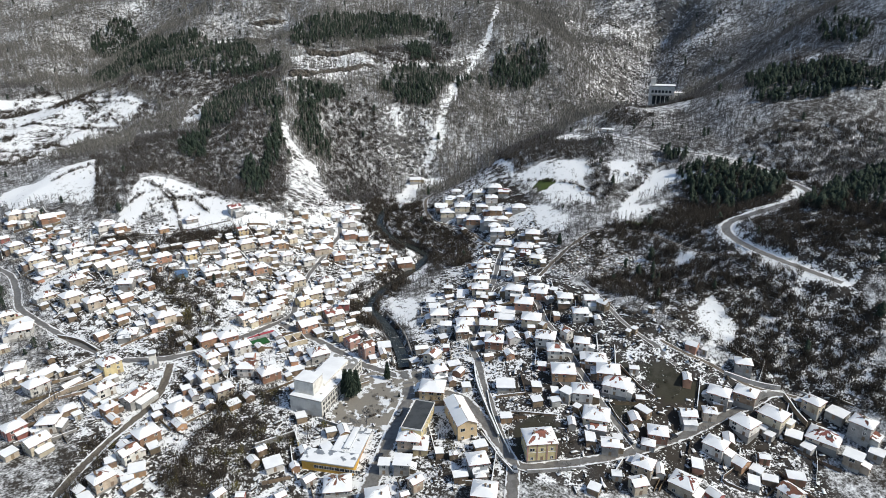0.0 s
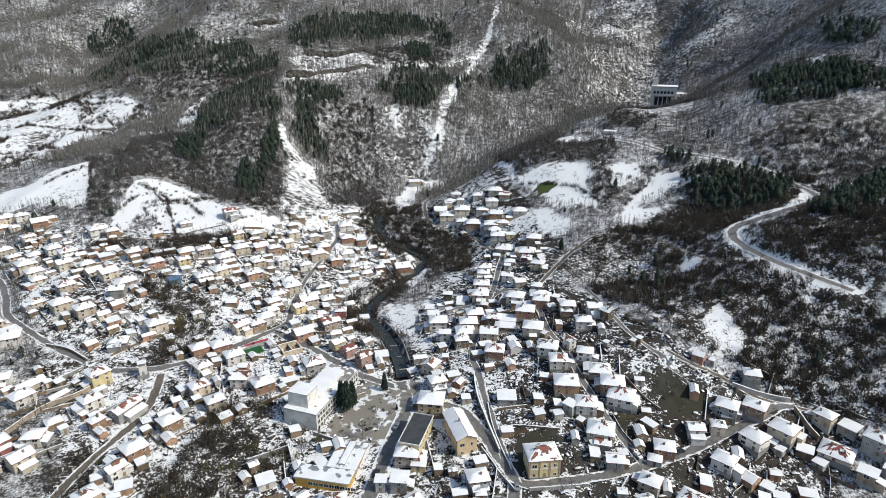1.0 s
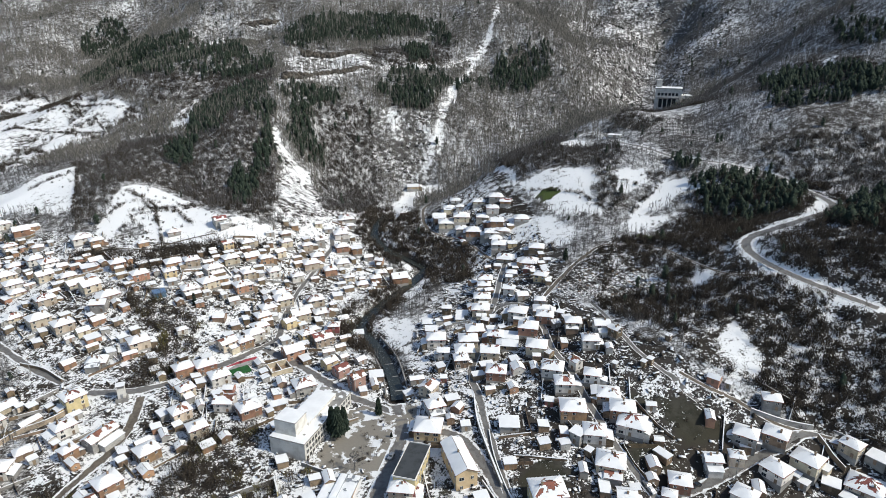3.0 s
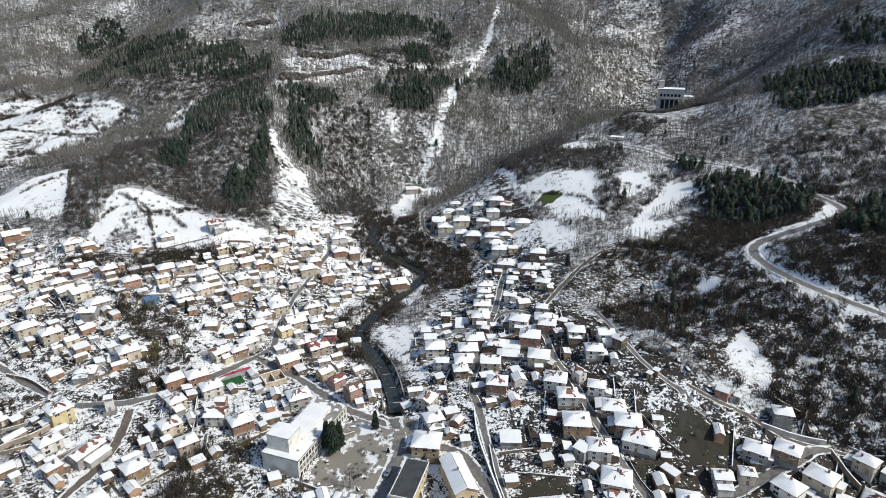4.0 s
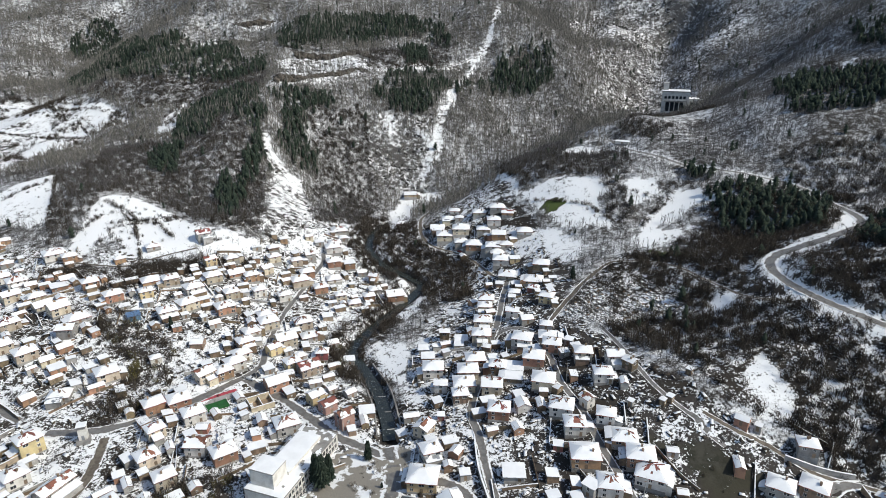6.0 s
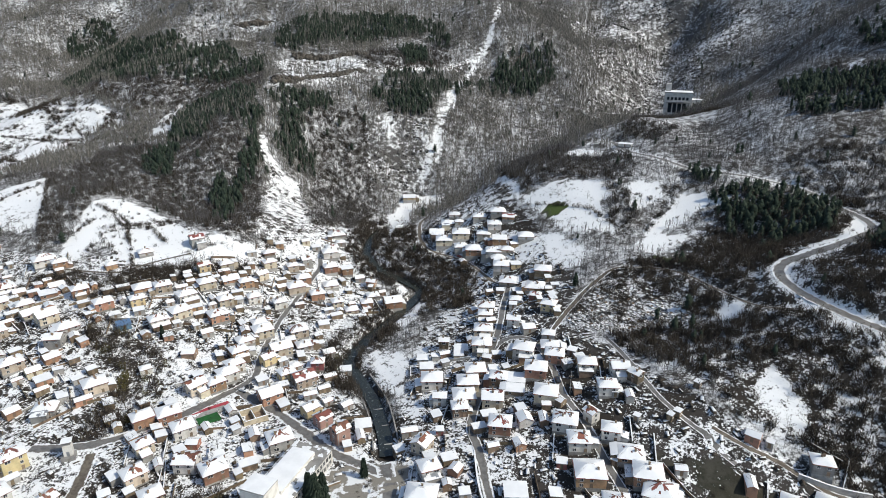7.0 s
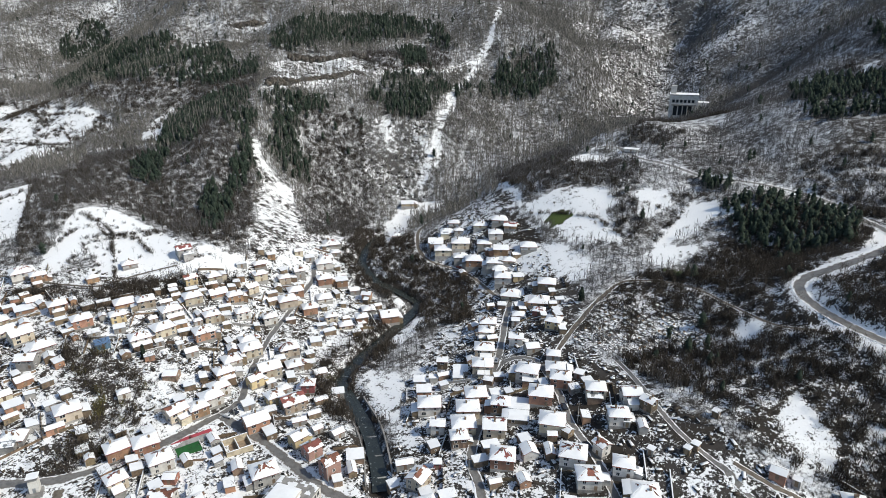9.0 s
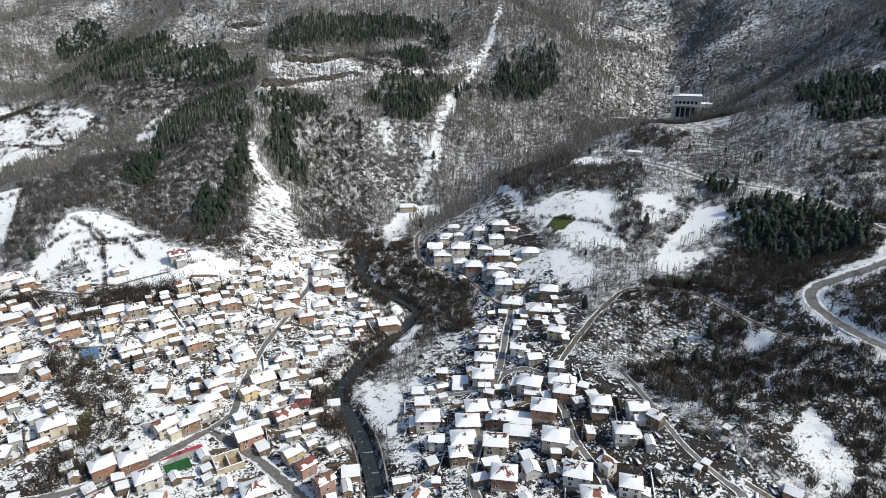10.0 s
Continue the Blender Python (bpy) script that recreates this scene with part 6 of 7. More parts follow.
power = thing("power_station", "tall white power station with tall dark glazing", "power station", 238.0, 797.0, 66.5, -17)
power.matrix_world = power.matrix_world @ Matrix.Diagonal((1.4, 1.2, 1.2, 1))
slab(power, "wall", -10.5, -9, 10.5, 9, -12, 19, WALLS["white"], "white concrete walls")
slab(power, "roof", -11, -9.6, 11, 9.6, 19, 19.8, CONCRETE)
flat_snow(power, -10.9, -9.5, 10.9, 9.5, 19.82, 12)
slab(power, "annex", 10.5, -6, 19, 7, -12, 13, WALLS["white"])
flat_snow(power, 10.5, -6, 19, 7, 13.02, 13)
slab(power, "stair_tower", -10.2, -3, -6.0, 6, 19.8, 27, WALLS["white"])
for k in range(6):
    slab(power, "upper_window", -8.6 + k * 2.9, -9.08, -6.7 + k * 2.9, -8.9, 12.6, 15.2, GLASS, "dark upper window")
for k in range(4):
    slab(power, "tall_window", -7.2 + k * 3.6, -9.08, -4.4 + k * 3.6, -8.9, 1.0, 9.6, GLASS, "tall dark glazing")
    slab(power, "pier", -8.0 + k * 3.6, -9.5, -7.4 + k * 3.6, -9.0, -3, 11, WALLS["white"])
slab(power, "canopy", -9, -11, 9, -9, 10.2, 11, CONCRETE)
for k in range(3):
    slab(power, "side_window", 12 + k * 2.2, -6.08, 13.4 + k * 2.2, -5.9, 7, 9.5, GLASS)


# ---- paving, walls, the sports court, the weir ----
def paved(name, ring, mat, lift=0.2, cell=1.5):
    rx, ry = [p[0] for p in ring], [p[1] for p in ring]
    ax, ay = np.arange(min(rx), max(rx) + cell, cell), np.arange(min(ry), max(ry) + cell, cell)
    px, py = np.meshgrid(ax, ay)
    co = np.stack([px, py, land(px, py) + lift], -1).reshape(-1, 3)
    i = (np.arange(len(ay) - 1)[:, None] * len(ax) + np.arange(len(ax) - 1)).ravel()
    q = np.stack([i, i + 1, i + len(ax) + 1, i + len(ax)], -1)
    mid = co[q].mean(1)
    q = q[inside(mid[:, 0], mid[:, 1], ring)]
    return tagged(new(name, sheet(name, co, q, mat)), kind="structure")


PAVING, pt, ps = nodes_of("slushy_paving")
pn = noise_node(pt, 0.16, 5, 0.6)
pc = mix_node(pt, noise_node(pt, 2.5, 4), (0.32, 0.29, 0.24), (0.15, 0.14, 0.125))
pt.links.new(mix_node(pt, range_node(pt, pn, 0.53, 0.58), pc, (0.78, 0.79, 0.80)), ps.inputs["Base Color"])
ps.inputs["Roughness"].default_value = 0.7
paved("square", [(-57.8, 212.5), (-53.3, 229.3), (-49.0, 245.0), (-43.6, 250.0), (-35.6, 249.4), (-26.6, 253.0), (-20.1, 248.4), (-21.0, 232.7), (-27.8, 216.7), (-30.2, 207.6), (-39.1, 208.9), (-50.8, 208.7)], PAVING)


def low_wall(points, height, thick, mat, name, label, cap=True):
    """A wall that follows the ground, with snow along its top."""
    line = smooth_line(points, 2.5) if len(points) > 2 else np.linspace(points[0], points[1], max(3, int(math.dist(points[0], points[1]) / 2)))
    d = np.gradient(line, axis=0)
    d /= np.linalg.norm(d, axis=1, keepdims=True) + 1e-9
    s = np.stack([d[:, 1], -d[:, 0]], -1) * thick / 2
    z = land(line[:, 0], line[:, 1])
    for k, (grow, lo, hi, m) in enumerate(((1.0, -0.8, height, mat), (1.25, height + 0.005, height + 0.14, SNOW))):
        if k and not cap:
            break
        v, f = [], []
        for i in range(len(line)):
            a, b = line[i] + s[i] * grow, line[i] - s[i] * grow
            v += [(a[0], a[1], z[i] + lo), (b[0], b[1], z[i] + lo), (b[0], b[1], z[i] + hi), (a[0], a[1], z[i] + hi)]
            if i:
                n = 4 * i
                f += [tuple(n - 4 + q for q in quad) for quad in ((0, 4, 5, 1), (1, 5, 6, 2), (2, 6, 7, 3), (3, 7, 4, 0))]
        f += [(0, 1, 2, 3), tuple(len(v) - 4 + q for q in (3, 2, 1, 0))]
        if k == 0:
            top = tagged(new(name, mesh_of(name, v, f, m)), label, name.replace("_", " "))
        else:
            part("snow_ridge", v, f, m, top)
    return top


for hx, hy, r in ((-40.3, 228.7, 11), (-36.5, 243.2, 8), (-30.3, 219.8, 6), (-26.5, 242.6, 7), (-49.0, 218.6, 7), (28.1, 207.5, 7), (23.3, 205.4, 5)):
    FOOT.append((hx, hy, r))

low_wall([(3.5, 251.0), (4.9, 235.0), (8.2, 220.6), (13.1, 202.2)], 2.0, 0.5, CONCRETE, "retaining_wall", "long grey retaining wall beside the street")
low_wall([(112.1, 238.2), (121.7, 236.0), (135.3, 234.6)], 2.2, 0.5, CONCRETE, "retaining_wall", "grey concrete retaining wall under the hillside lane")
low_wall([(-35.2, 259.9), (-40.4, 283.3), (-48.7, 304.8)], 1.0, 0.6, CONCRETE, "river_wall", "grey concrete river embankment wall", False)
low_wall([(-24.7, 259.1), (-29.3, 278.1), (-35.9, 299.3), (-46.3, 321.5)], 1.0, 0.6, CONCRETE, "river_wall", "grey concrete river embankment wall", False)
for k, (wx, wy) in enumerate(((-31.2, 265.8), (-34.3, 278.7), (-38.9, 291.4))):
    low_wall([(wx - 2.8, wy - 0.4), (wx + 2.8, wy + 0.4)], 0.9, 0.6, CONCRETE, "weir", "low concrete weir across the river", False)

low_wall([(-163.4, 241.1), (-169.3, 230.6), (-177.0, 222.6), (-182.0, 205.6)], 2.2, 0.4, WALLS["beige"], "compound_wall", "long beige compound wall with snow on top")
low_wall([(-178.1, 252.1), (-183.9, 243.5), (-188.1, 236.9)], 1.8, 0.4, WALLS["grey"], "compound_wall", "long grey compound wall beside a snowy field")
low_wall([(-207.2, 269.6), (-194.1, 266.5), (-180.8, 258.9)], 1.8, 0.4, WALLS["brown"], "compound_wall", "brown masonry wall along the street")
low_wall([(9.3, 230.5), (10.9, 217.0), (13.9, 204.5), (17.1, 194.2)], 0.9, 0.3, CONCRETE, "street_wall", "low grey wall beside the street")
low_wall([(17.8, 183.7), (13.3, 191.0), (6.3, 204.3)], 1.2, 0.3, CONCRETE, "street_wall", "low grey wall beside the street")
low_wall([(22.8, 184.2), (33.5, 185.5), (44.0, 187.2)], 1.4, 0.3, WALLS["grey"], "compound_wall", "grey wall round a snowy plot")
low_wall([(40.1, 234.0), (45.8, 221.9), (48.1, 202.4), (49.4, 195.9)], 1.4, 0.12, WALLS["wood"], "garden_fence", "dark board fence between gardens")
low_wall([(59.5, 223.9), (62.1, 215.1), (67.2, 205.1)], 1.3, 0.12, WALLS["wood"], "garden_fence", "dark board fence between gardens")
low_wall([(68.5, 243.2), (74.7, 232.3), (79.8, 227.0)], 1.2, 0.12, WALLS["wood"], "garden_fence", "dark board fence between gardens")
low_wall([(134.2, 229.3), (137.2, 222.6), (139.3, 217.7)], 2.4, 0.3, WALLS["brown"], "compound_wall", "tall dark yard wall")
low_wall([(145.1, 218.1), (141.3, 216.1), (136.6, 202.2), (132.4, 193.9)], 1.2, 0.12, WALLS["wood"], "garden_fence", "dark board fence between gardens")
low_wall([(102.8, 197.2), (96.6, 191.4), (103.4, 187.7)], 1.2, 0.12, WALLS["wood"], "garden_fence", "dark board fence between gardens")
low_wall([(-82.4, 197.3), (-76.1, 201.2), (-68.8, 205.6)], 2.2, 0.4, CONCRETE, "compound_wall", "grey concrete channel wall below the school")
low_wall([(-69.0, 206.2), (-65.9, 199.6)], 2.2, 0.4, WALLS["yellow"], "compound_wall", "short yellowish wall end beside the channel")
low_wall([(-61.1, 213.9), (-55.4, 211.8), (-49.0, 209.3)], 1.6, 0.3, CONCRETE, "compound_wall", "grey school yard wall")

kiosk = thing("transformer_tower", "white rendered transformer tower under snow at the road fork", "transformer tower", -147.5, 248.4, float(land(np.array([-147.5]), np.array([248.4]))[0]), 25)
FOOT.append((-147.5, 248.4, 4))
slab(kiosk, "wall", -1.5, -1.5, 1.5, 1.5, -1, 5.6, WALLS["white"])
slab(kiosk, "cap", -1.3, -1.3, 1.3, 1.3, 5.6, 6.8, WALLS["grey"])
slab(kiosk, "roof", -1.9, -1.9, 1.9, 1.9, 6.8, 7.0, CONCRETE)
flat_snow(kiosk, -1.9, -1.9, 1.9, 1.9, 7.01, 21)
slab(kiosk, "base", -2.6, -2.8, 2.2, 1.7, -1, 1.1, CONCRETE)
slab(kiosk, "door", -0.5, -1.56, 0.5, -1.48, 1.1, 3.0, SHEET)

ruin = thing("ruin", "roofless grey masonry ruin with snow on its floor", "ruin", -87.9, 277.6, float(land(np.array([-87.9]), np.array([277.6]))[0]), 35)
FOOT.append((-87.9, 277.6, 6))
for x0, y0, x1, y1, top_z in ((-5, -4, 5, -3.6, 2.3), (-5, 3.6, 5, 4, 3.0), (-5, -3.6, -4.6, 3.6, 2.7), (4.6, -3.6, 5, 3.6, 2.0), (-0.2, -3.6, 0.2, 3.6, 2.2)):
    slab(ruin, "wall", x0, y0, x1, y1, -1, top_z, WALLS["beige"])
    flat_snow(ruin, x0, y0, x1, y1, top_z + 0.01, int(10 * top_z))
slab(ruin, "floor", -4.6, -3.6, 4.6, 3.6, -1, 0.2, WALLS["brown"])

GREEN_MAT, RED_MAT = worn("green_sports_surface", (0.015, 0.11, 0.03), (0.015, 0.08, 0.025), 0.5, 0.8, 4, 0.0), worn("red_sports_surface", (0.42, 0.07, 0.06), (0.30, 0.06, 0.05), 0.5, 0.8, 4, 0.0)
court = thing("sports_court", "small green sports court beside a red running strip", "sports court", -105.6, 274.3, float(land(np.array([-105.6]), np.array([274.3]))[0]) + 0.3, 38)
FOOT.append((-105.6, 274.3, 6)), FOOT.append((-107.7, 281.4, 4)), FOOT.append((-102.0, 286.1, 3))
slab(court, "playing_surface", -4.5, -2.6, 4.5, 2.6, -1.5, 0.3, GREEN_MAT, "green artificial turf")
slab(court, "running_strip", -6.0, 6.0, 10.6, 8.0, -1.5, 0.3, RED_MAT, "red running strip")
slab(court, "strip_corner", 8.8, 3.4, 10.6, 6.0, -1.5, 0.3, RED_MAT, "red running strip")
slab(court, "yard", -6.0, 2.6, 8.8, 6.0, -1.5, 0.2, CONCRETE, "grey wet concrete yard")
for px in (-4.6, 4.6):
    slab(court, "fence_rail", px - 0.05, -2.6, px + 0.05, 2.6, 1.1, 1.2, TRIM)
    for py in (-2.6, 0, 2.6):
        slab(court, "post", px - 0.06, py - 0.06, px + 0.06, py + 0.06, 0, 1.2, TRIM)

# the dam at the mouth of the gorge
dam = thing("dam", "grey concrete dam with a gatehouse under snow", "dam", 170.0, 771.0, 62.5, -12)
dam.matrix_world = dam.matrix_world @ Matrix.Diagonal((1.5, 1.2, 0.9, 1))
slab(dam, "wall", -22, -2, 20, 2, -16, 6, CONCRETE)
slab(dam, "walkway", -22.5, -2.6, 20.5, 2.6, 6, 6.5, CONCRETE)
slab(dam, "gatehouse", -22, -3.5, -14, 3.5, 6.5, 11, CONCRETE)
for k in range(7):
    slab(dam, "buttress", -12 + 5 * k, -4.5, -10.8 + 5 * k, -2, -10, 4, CONCRETE)
flat_snow(dam, -22.4, -2.5, 20.4, 2.5, 6.52, 15)


# ---- the graveyard on the hillside ----
def grave_meshes(seed):
    """A stone kerb with a headstone at its upper end, and the snow lying inside the kerb."""
    rnd = random.Random(seed)
    w, d, h = rnd.uniform(0.55, 0.95), rnd.uniform(1.0, 1.3), rnd.uniform(0.7, 1.3)
    solids = [box(-w, -d, -0.5, w, -d + 0.18, 0.32), box(-w, d - 0.18, -0.5, w, d, 0.32), box(-w, -d + 0.18, -0.5, -w + 0.18, d - 0.18, 0.32), box(w - 0.18, -d + 0.18, -0.5, w, d - 0.18, 0.32)]
    kerb = mesh_of("kerb", *joined(*solids), rnd.choice((CONCRETE, WALLS["grey"])))
    hw = w * rnd.uniform(0.45, 0.8)
    v = [(a, b, c) for b in (d - 0.1, d + 0.12) for a, c in ((-hw, -0.4), (hw, -0.4), (hw, h * 0.85), (hw * 0.5, h), (-hw * 0.5, h), (-hw, h * 0.85))]
    f = [tuple(range(6)), tuple(range(11, 5, -1))] + [(q, q + 6, (q + 1) % 6 + 6, (q + 1) % 6) for q in range(6)]
    head = mesh_of("headstone", v, f, rnd.choice((FELT, CONCRETE, WALLS["grey"], WALLS["brown"])))
    snow = mesh_of("snow_layer", *box(-w + 0.18, -d + 0.18, -0.4, w - 0.18, d - 0.18, 0.24), SNOW)
    return kerb, head, snow


GRAVES = [grave_meshes(700 + k) for k in range(6)]
ring = [r for kind, r in REGIONS if kind == "graves"][0]
rnd = random.Random(41)
cx, cy = sum(p[0] for p in ring) / len(ring), sum(p[1] for p in ring) / len(ring)
ca, sa = math.cos(radians(24)), math.sin(radians(24))
for i in range(-20, 21):
    for j in range(-20, 21):
        if rnd.random() < 0.25:
            continue
        u, w = i * 2.7 + rnd.uniform(-0.3, 0.3), j * 3.7 + rnd.uniform(-0.35, 0.35)
        x, y = cx + u * ca - w * sa, cy + u * sa + w * ca
        if not inside(np.array([x]), np.array([y]), ring)[0] or not clear(np.array([x]), np.array([y]), 0.5)[0]:
            continue
        kerb, head, snow = rnd.choice(GRAVES)
        grave = thing("grave", "stone-kerbed grave with a headstone on a snowy hillside", "grave", x, y, float(land(np.array([x]), np.array([y]))[0]), 24 + rnd.uniform(-5, 5), "graves in the graveyard")
        part("kerb", kerb, None, None, grave)
        part("headstone", head, None, None, grave)
        if rnd.random() < 0.75:
            part("snow_layer", snow, None, None, grave)


# ---- garden walls and fences round the houses ----
BOARDS = WALLS["wood"]
plots = [p for p in FOOT if p[2] > 4.2 and p[1] < 470 and not kinds_at(np.array([p[0]]), np.array([p[1]]))["meadow"][0]]
for hx, hy, r in plots:
    rnd = random.Random(int(hx * 13 + hy * 7))
    g0 = math.atan2(-hx, hy - 40) + rnd.uniform(-0.25, 0.35)
    for k in rnd.sample(range(4), rnd.choice((2, 2, 3))):
        g = g0 + k * math.pi / 2
        ux, uy = math.cos(g), math.sin(g)
        out, along = r + rnd.uniform(0.8, 4.0), r + rnd.uniform(0.5, 4.0)
        a = (hx + ux * out - uy * along, hy + uy * out + ux * along)
        b = (hx + ux * out + uy * along * 0.8, hy + uy * out - ux * along * 0.8)
        tx = np.linspace(a[0], b[0], 12)
        ty = np.linspace(a[1], b[1], 12)
        ok = clear(tx, ty, -0.6)
        n = 0
        while n < 12 and ok[n]:
            n += 1
        if n < 5:
            continue
        b = (float(tx[n - 1]), float(ty[n - 1]))
        if rnd.random() < 0.5:
            low_wall([a, b], rnd.uniform(0.8, 1.5), 0.3, rnd.choice((CONCRETE, WALLS["brown"], WALLS["grey"])), "garden_wall", "low masonry garden wall with snow on top")
        else:
            low_wall([a, b], rnd.uniform(1.0, 1.6), 0.1, BOARDS, "garden_fence", "dark weathered board fence round a garden", False)

# outhouses and wood stores behind the houses
rnd = random.Random(99)
made = 0
for k in range(1500):
    hx, hy, r = rnd.choice(plots)
    g, out = rnd.uniform(0, 6.28), r + rnd.uniform(2.2, 8)
    x, y = hx + out * math.cos(g), hy + out * math.sin(g)
    if not clear(np.array([x]), np.array([y]), 2.0)[0] or not kinds_at(np.array([x]), np.array([y]))["village"][0]:
        continue
    house(x, y, math.degrees(math.atan2(-x, y)) + rnd.choice((12, 20, 100, -70)), rnd.uniform(3.0, 6.5), rnd.uniform(2.6, 4.2), 1, rnd.choice(("wood", "wood", "grey", "brown", "brick")), rnd.choice(("flat", "flat", "gable")))
    made += 1
    if made == 230:
        break


# ---- wood piles, boards, hutches and frames lying about the yards ----
n = 2600
x, y = rs.uniform(-300, 240, 3 * n), rs.uniform(170, 520, 3 * n)
k = kinds_at(x, y)
m = k["village"] & ~k["brush"] & ~k["soil"] & clear(x, y, -0.4)
x, y = x[m][:n], y[m][:n]
n = len(x)
g = np.radians(np.degrees(np.arctan2(-x, y)) + rs.choice([10, 100, 30, -60], n) + rs.normal(0, 8, n))
lx, ly, lz = rs.uniform(0.3, 1.7, n), rs.uniform(0.2, 0.7, n), rs.uniform(0.2, 0.9, n)
corner = np.array([(-1, -1, 0), (1, -1, 0), (1, 1, 0), (-1, 1, 0), (-1, -1, 1), (1, -1, 1), (1, 1, 1), (-1, 1, 1)], float)
bx, by = corner[None, :, 0] * lx[:, None], corner[None, :, 1] * ly[:, None]
px, py = x[:, None] + np.cos(g)[:, None] * bx - np.sin(g)[:, None] * by, y[:, None] + np.sin(g)[:, None] * bx + np.cos(g)[:, None] * by
pz = land(x, y)[:, None] - 0.3 + corner[None, :, 2] * (lz[:, None] + 0.3) * rs.uniform(0.8, 1.2, (n, 8))
quads = np.array([(0, 1, 5, 4), (1, 2, 6, 5), (2, 3, 7, 6), (3, 0, 4, 7), (4, 5, 6, 7)])
heap = sheet("yard_clutter", np.stack([px, py, pz], -1).reshape(-1, 3), (quads[None] + 8 * np.arange(n)[:, None, None]).reshape(-1, 4), TWIGS, SNOW)
slot = np.zeros((n, 5), np.int32)
slot[:, 4] = rs.uniform(0, 1, n) < 0.75
heap.polygons.foreach_set("material_index", slot.ravel())
tagged(new("yard_clutter", heap), "snow-capped wood piles, boards and hutches about yards", "yard clutter", kind="stuff")


# ---- single trees that stand out ----
def conifer(x, y, tall, seed):
    top = thing("spruce", "dark green spruce standing by the snowy square", "tree", x, y, float(land(np.array([x]), np.array([y]))[0]), 0, "single conifers")
    v, f = [], []
    spike(v, f, (0, 0, -0.3), (0, 0, tall * 0.96), 0.22, 6)
    part("trunk", [tuple(q) for q in v], f, WALLS["brown"], top)
    cv, cf = pine_tree(seed, 15, 10)
    rnd = random.Random(seed)
    v, f = [tuple(q * tall * np.array((0.62, 0.62, 1))) for q in cv[4:]], [tuple(int(i) - 4 for i in q) for q in cf[3:]]
    for k in range(500):
        z = rnd.uniform(0.1, 0.95)
        g, r = rnd.uniform(0, 6.28), 0.30 * math.sqrt(1.02 - z) * tall * rnd.uniform(0.6, 1.15) * 0.62
        a = np.array((r * 0.6 * math.cos(g), r * 0.6 * math.sin(g), z * tall + 0.3))
        b = np.array((r * math.cos(g), r * math.sin(g), z * tall - rnd.uniform(0, 0.6)))
        bv, bf = [], []
        blade(bv, bf, a, b, 0.28, rnd)
        n = len(v)
        v += [tuple(q) for q in bv]
        f += [tuple(i + n for i in q) for q in bf]
    part("crown", v, f, NEEDLES, top)


for k, (tx, ty, th) in enumerate(((-52.7, 230.9, 14), (-50.0, 228.6, 15.5), (-48.1, 231.7, 13), (-36.0, 243.1, 9), (-61.3, 253.3, 6.5), (58.8, 376.4, 9), (-28.9, 228.5, 2.2), (-148.6, 327.3, 7))):
    conifer(tx, ty, th, 200 + k)


def lone_tree(x, y, tall, seed, mat, label):
    top = thing("tree", label, "tree", x, y, float(land(np.array([x]), np.array([y]))[0]), 0, "single leafless trees")
    v, f = [], []
    spike(v, f, (0, 0, -0.3), (0.1, 0.05, tall * 0.9), 0.16, 5)
    part("trunk", [tuple(q) for q in v], f, BARK, top)
    cv, cf = bare_tree(seed, 16, 7, 0.5, 0.012)
    part("crown", [tuple(q * tall) for q in cv], [tuple(int(i) for i in q) for q in cf], mat, top)


lone_tree(-40.5, 211.7, 8, 301, BARK, "large leafless tree on the school square")
lone_tree(-73.2, 199.2, 6, 302, SPRING, "yellow budding willow beside the depot")
lone_tree(-3.9, 192.6, 6, 303, SPRING, "olive-green budding tree in a snowy garden")
lone_tree(-56.7, 207.4, 6, 304, SPRING, "brown budding tree below the school wall")


# ---- parked cars ----
def car(x, y, turn, paint, word):
    z = float(land(np.array([x]), np.array([y]))[0]) + 0.24
    top = thing("car", f"parked {word} car on a wet village street", "car", x, y, z, turn, "parked cars")
    prof = [(-2.0, 0.35), (-2.05, 0.75), (-1.9, 0.95), (-1.25, 1.0), (-0.6, 1.45), (0.75, 1.45), (1.45, 1.0), (2.0, 0.9), (2.05, 0.35)]
    v = [(a, s * (0.82 if b < 1.1 else 0.66), b) for s in (-1, 1) for a, b in prof]
    n = len(prof)
    f = [tuple(range(n)), tuple(range(2 * n - 1, n - 1, -1))] + [(i, i + n, (i + 1) % n + n, (i + 1) % n) for i in range(n)]
    part("body", v, f, paint, top)
    for a0, b0, a1, b1 in ((-1.2, 1.02, -0.64, 1.42), (1.4, 1.02, 0.8, 1.42)):
        q = [(a0 * 1.01, -0.66, b0), (a0 * 1.01, 0.66, b0), (a1 * 1.02, 0.6, b1 + 0.02), (a1 * 1.02, -0.6, b1 + 0.02)]
        part("windscreen", q, [(0, 1, 2, 3)], GLASS, top)
    for px in (-1.3, 1.3):
        for py in (-0.8, 0.8):
            v = [(px + 0.32 * math.cos(k * math.pi / 5), py + e, 0.32 + 0.32 * math.sin(k * math.pi / 5)) for e in (-0.1, 0.1) for k in range(10)]
            f = [tuple(range(9, -1, -1)), tuple(range(10, 20))] + [(k, (k + 1) % 10, (k + 1) % 10 + 10, k + 10) for k in range(10)]
            part("wheel", v, f, FELT, top, "black rubber wheel")


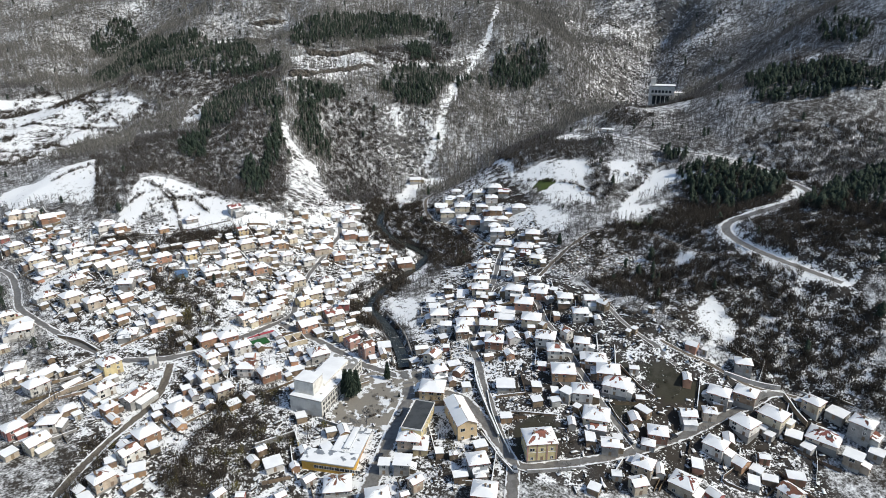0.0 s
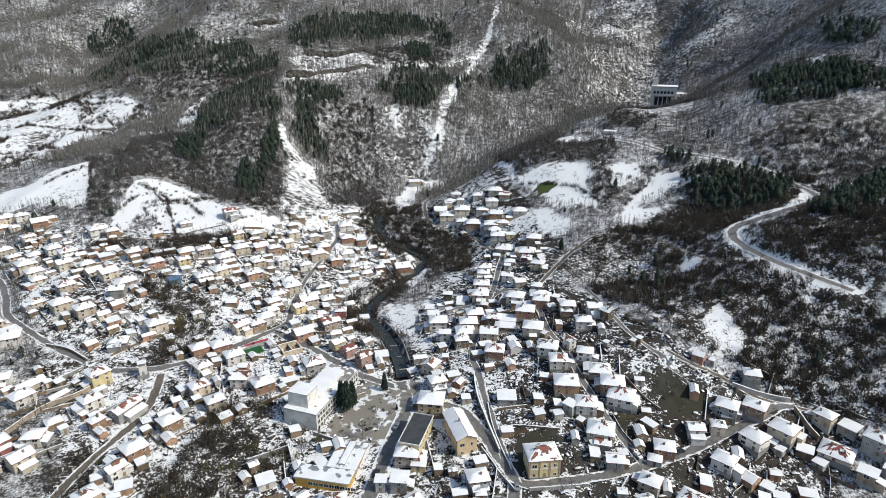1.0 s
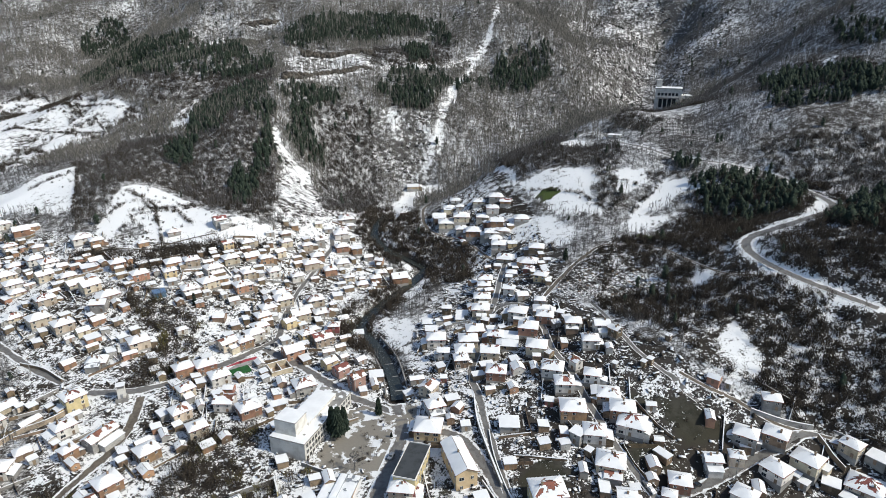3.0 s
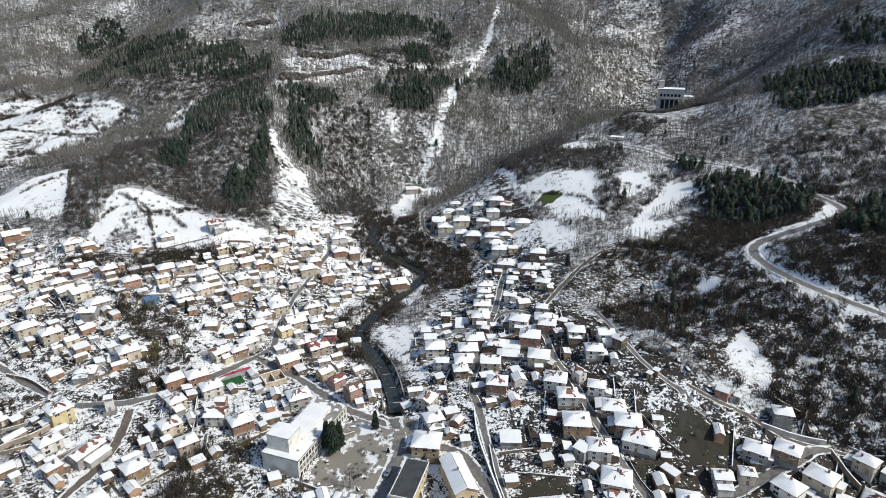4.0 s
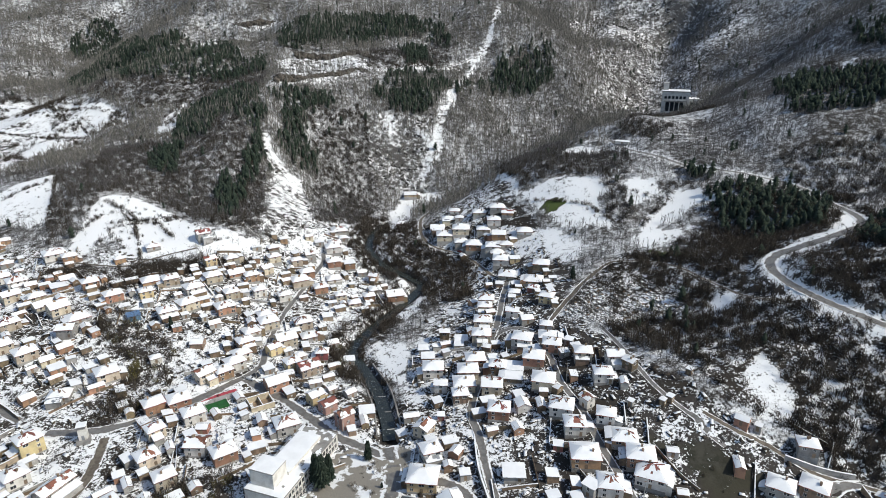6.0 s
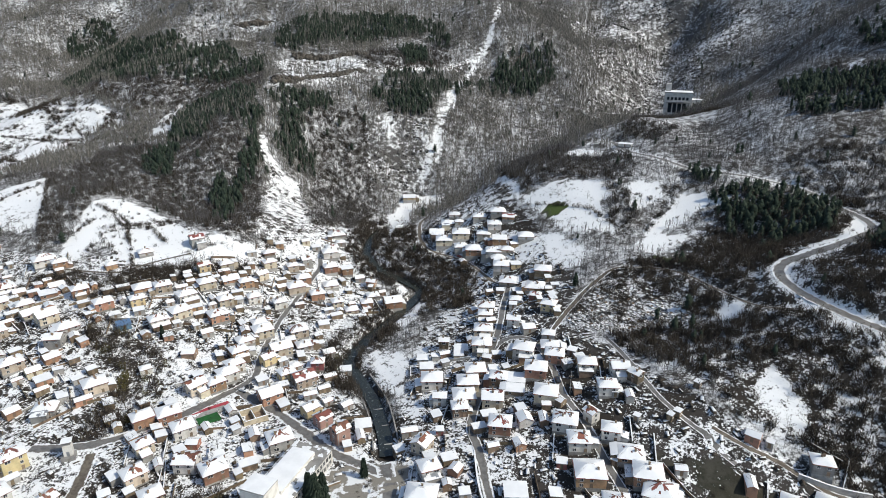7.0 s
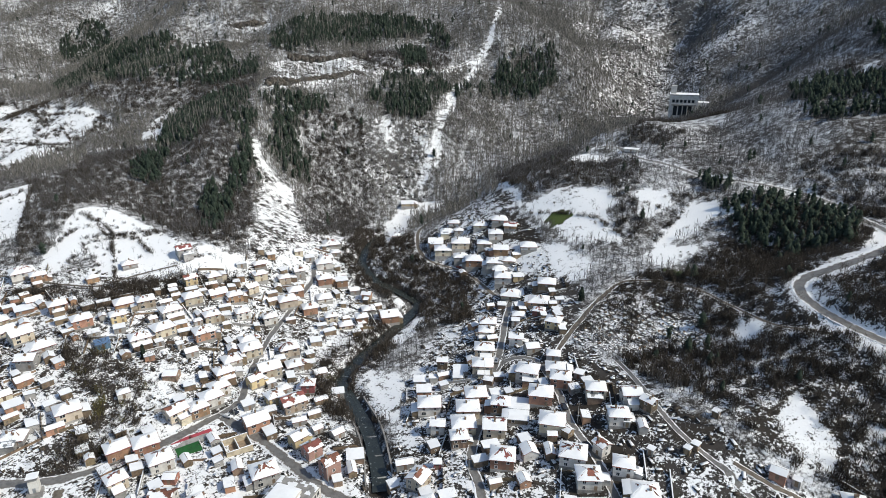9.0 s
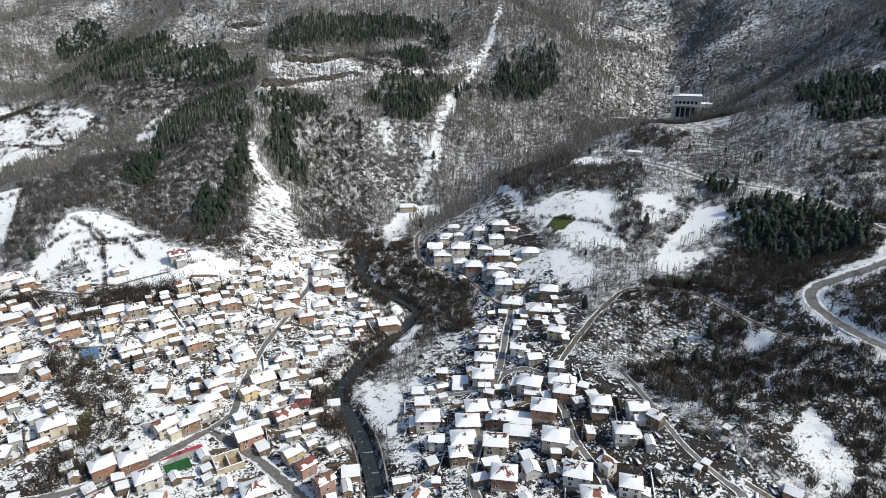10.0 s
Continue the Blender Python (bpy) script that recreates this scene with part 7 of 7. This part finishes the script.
SILVER = worn("silver_car_paint", (0.45, 0.46, 0.48), (0.36, 0.37, 0.39), 0.3, 0.3, 2, 0.1, 0.6)
WHITE_CAR = worn("white_car_paint", (0.75, 0.75, 0.75), (0.68, 0.68, 0.68), 0.3, 0.3, 2, 0.05)
DARK_CAR = worn("dark_car_paint", (0.03, 0.035, 0.045), (0.02, 0.02, 0.025), 0.3, 0.25, 2, 0.1)
RED_CAR = worn("red_car_paint", (0.35, 0.03, 0.03), (0.28, 0.03, 0.03), 0.3, 0.3, 2, 0.1)
car(6.2, 297.0, -100, WHITE_CAR, "white")
car(38.2, 289.2, 98, DARK_CAR, "dark")
car(43.5, 268.1, 111, DARK_CAR, "dark")
car(64.5, 206.1, 113, SILVER, "silver")
car(65.3, 203.9, 115, WHITE_CAR, "white")
car(-98.5, 295.9, 160, WHITE_CAR, "white")
car(-96.9, 298.9, 160, DARK_CAR, "dark")
car(-27.7, 217.8, 75, SILVER, "silver")
car(-32.7, 193.8, 78, DARK_CAR, "dark")
car(-5.7, 456.4, 135, RED_CAR, "red")
car(13.6, 330.5, -102, SILVER, "silver")
car(82.6, 208.7, 25, DARK_CAR, "dark")
car(-79.6, 287.6, 145, RED_CAR, "red")
car(18.5, 185.2, 94, SILVER, "silver")
car(-99.7, 326.8, 95, WHITE_CAR, "white")


# ---- power poles ----
def pole(x, y, turn):
    z = float(land(np.array([x]), np.array([y]))[0])
    top = thing("power_pole", "grey concrete power pole beside a lane", "power pole", x, y, z, turn, "power poles")
    v, f = [], []
    spike(v, f, (0, 0, -0.5), (0, 0, 12), 0.2, 6)
    part("shaft", [tuple(q) for q in v], f, CONCRETE, top)
    slab(top, "crossarm", -0.9, -0.07, 0.9, 0.07, 8.2, 8.35, WALLS["wood"])
    for px in (-0.8, 0.0, 0.8):
        slab(top, "insulator", px - 0.06, -0.06, px + 0.06, 0.06, 8.35, 8.6, TRIM)


for name, width, surface, line, level in BEDS[1:9]:
    for k in range(6, len(line) - 4, 13):
        a, b = line[k], line[k + 1]
        d = (b - a) / np.linalg.norm(b - a)
        q = a + np.array((d[1], -d[0])) * (width / 2 + 0.9)
        if q[1] < 330:
            pole(float(q[0]), float(q[1]), math.degrees(math.atan2(d[1], d[0])) + 90)
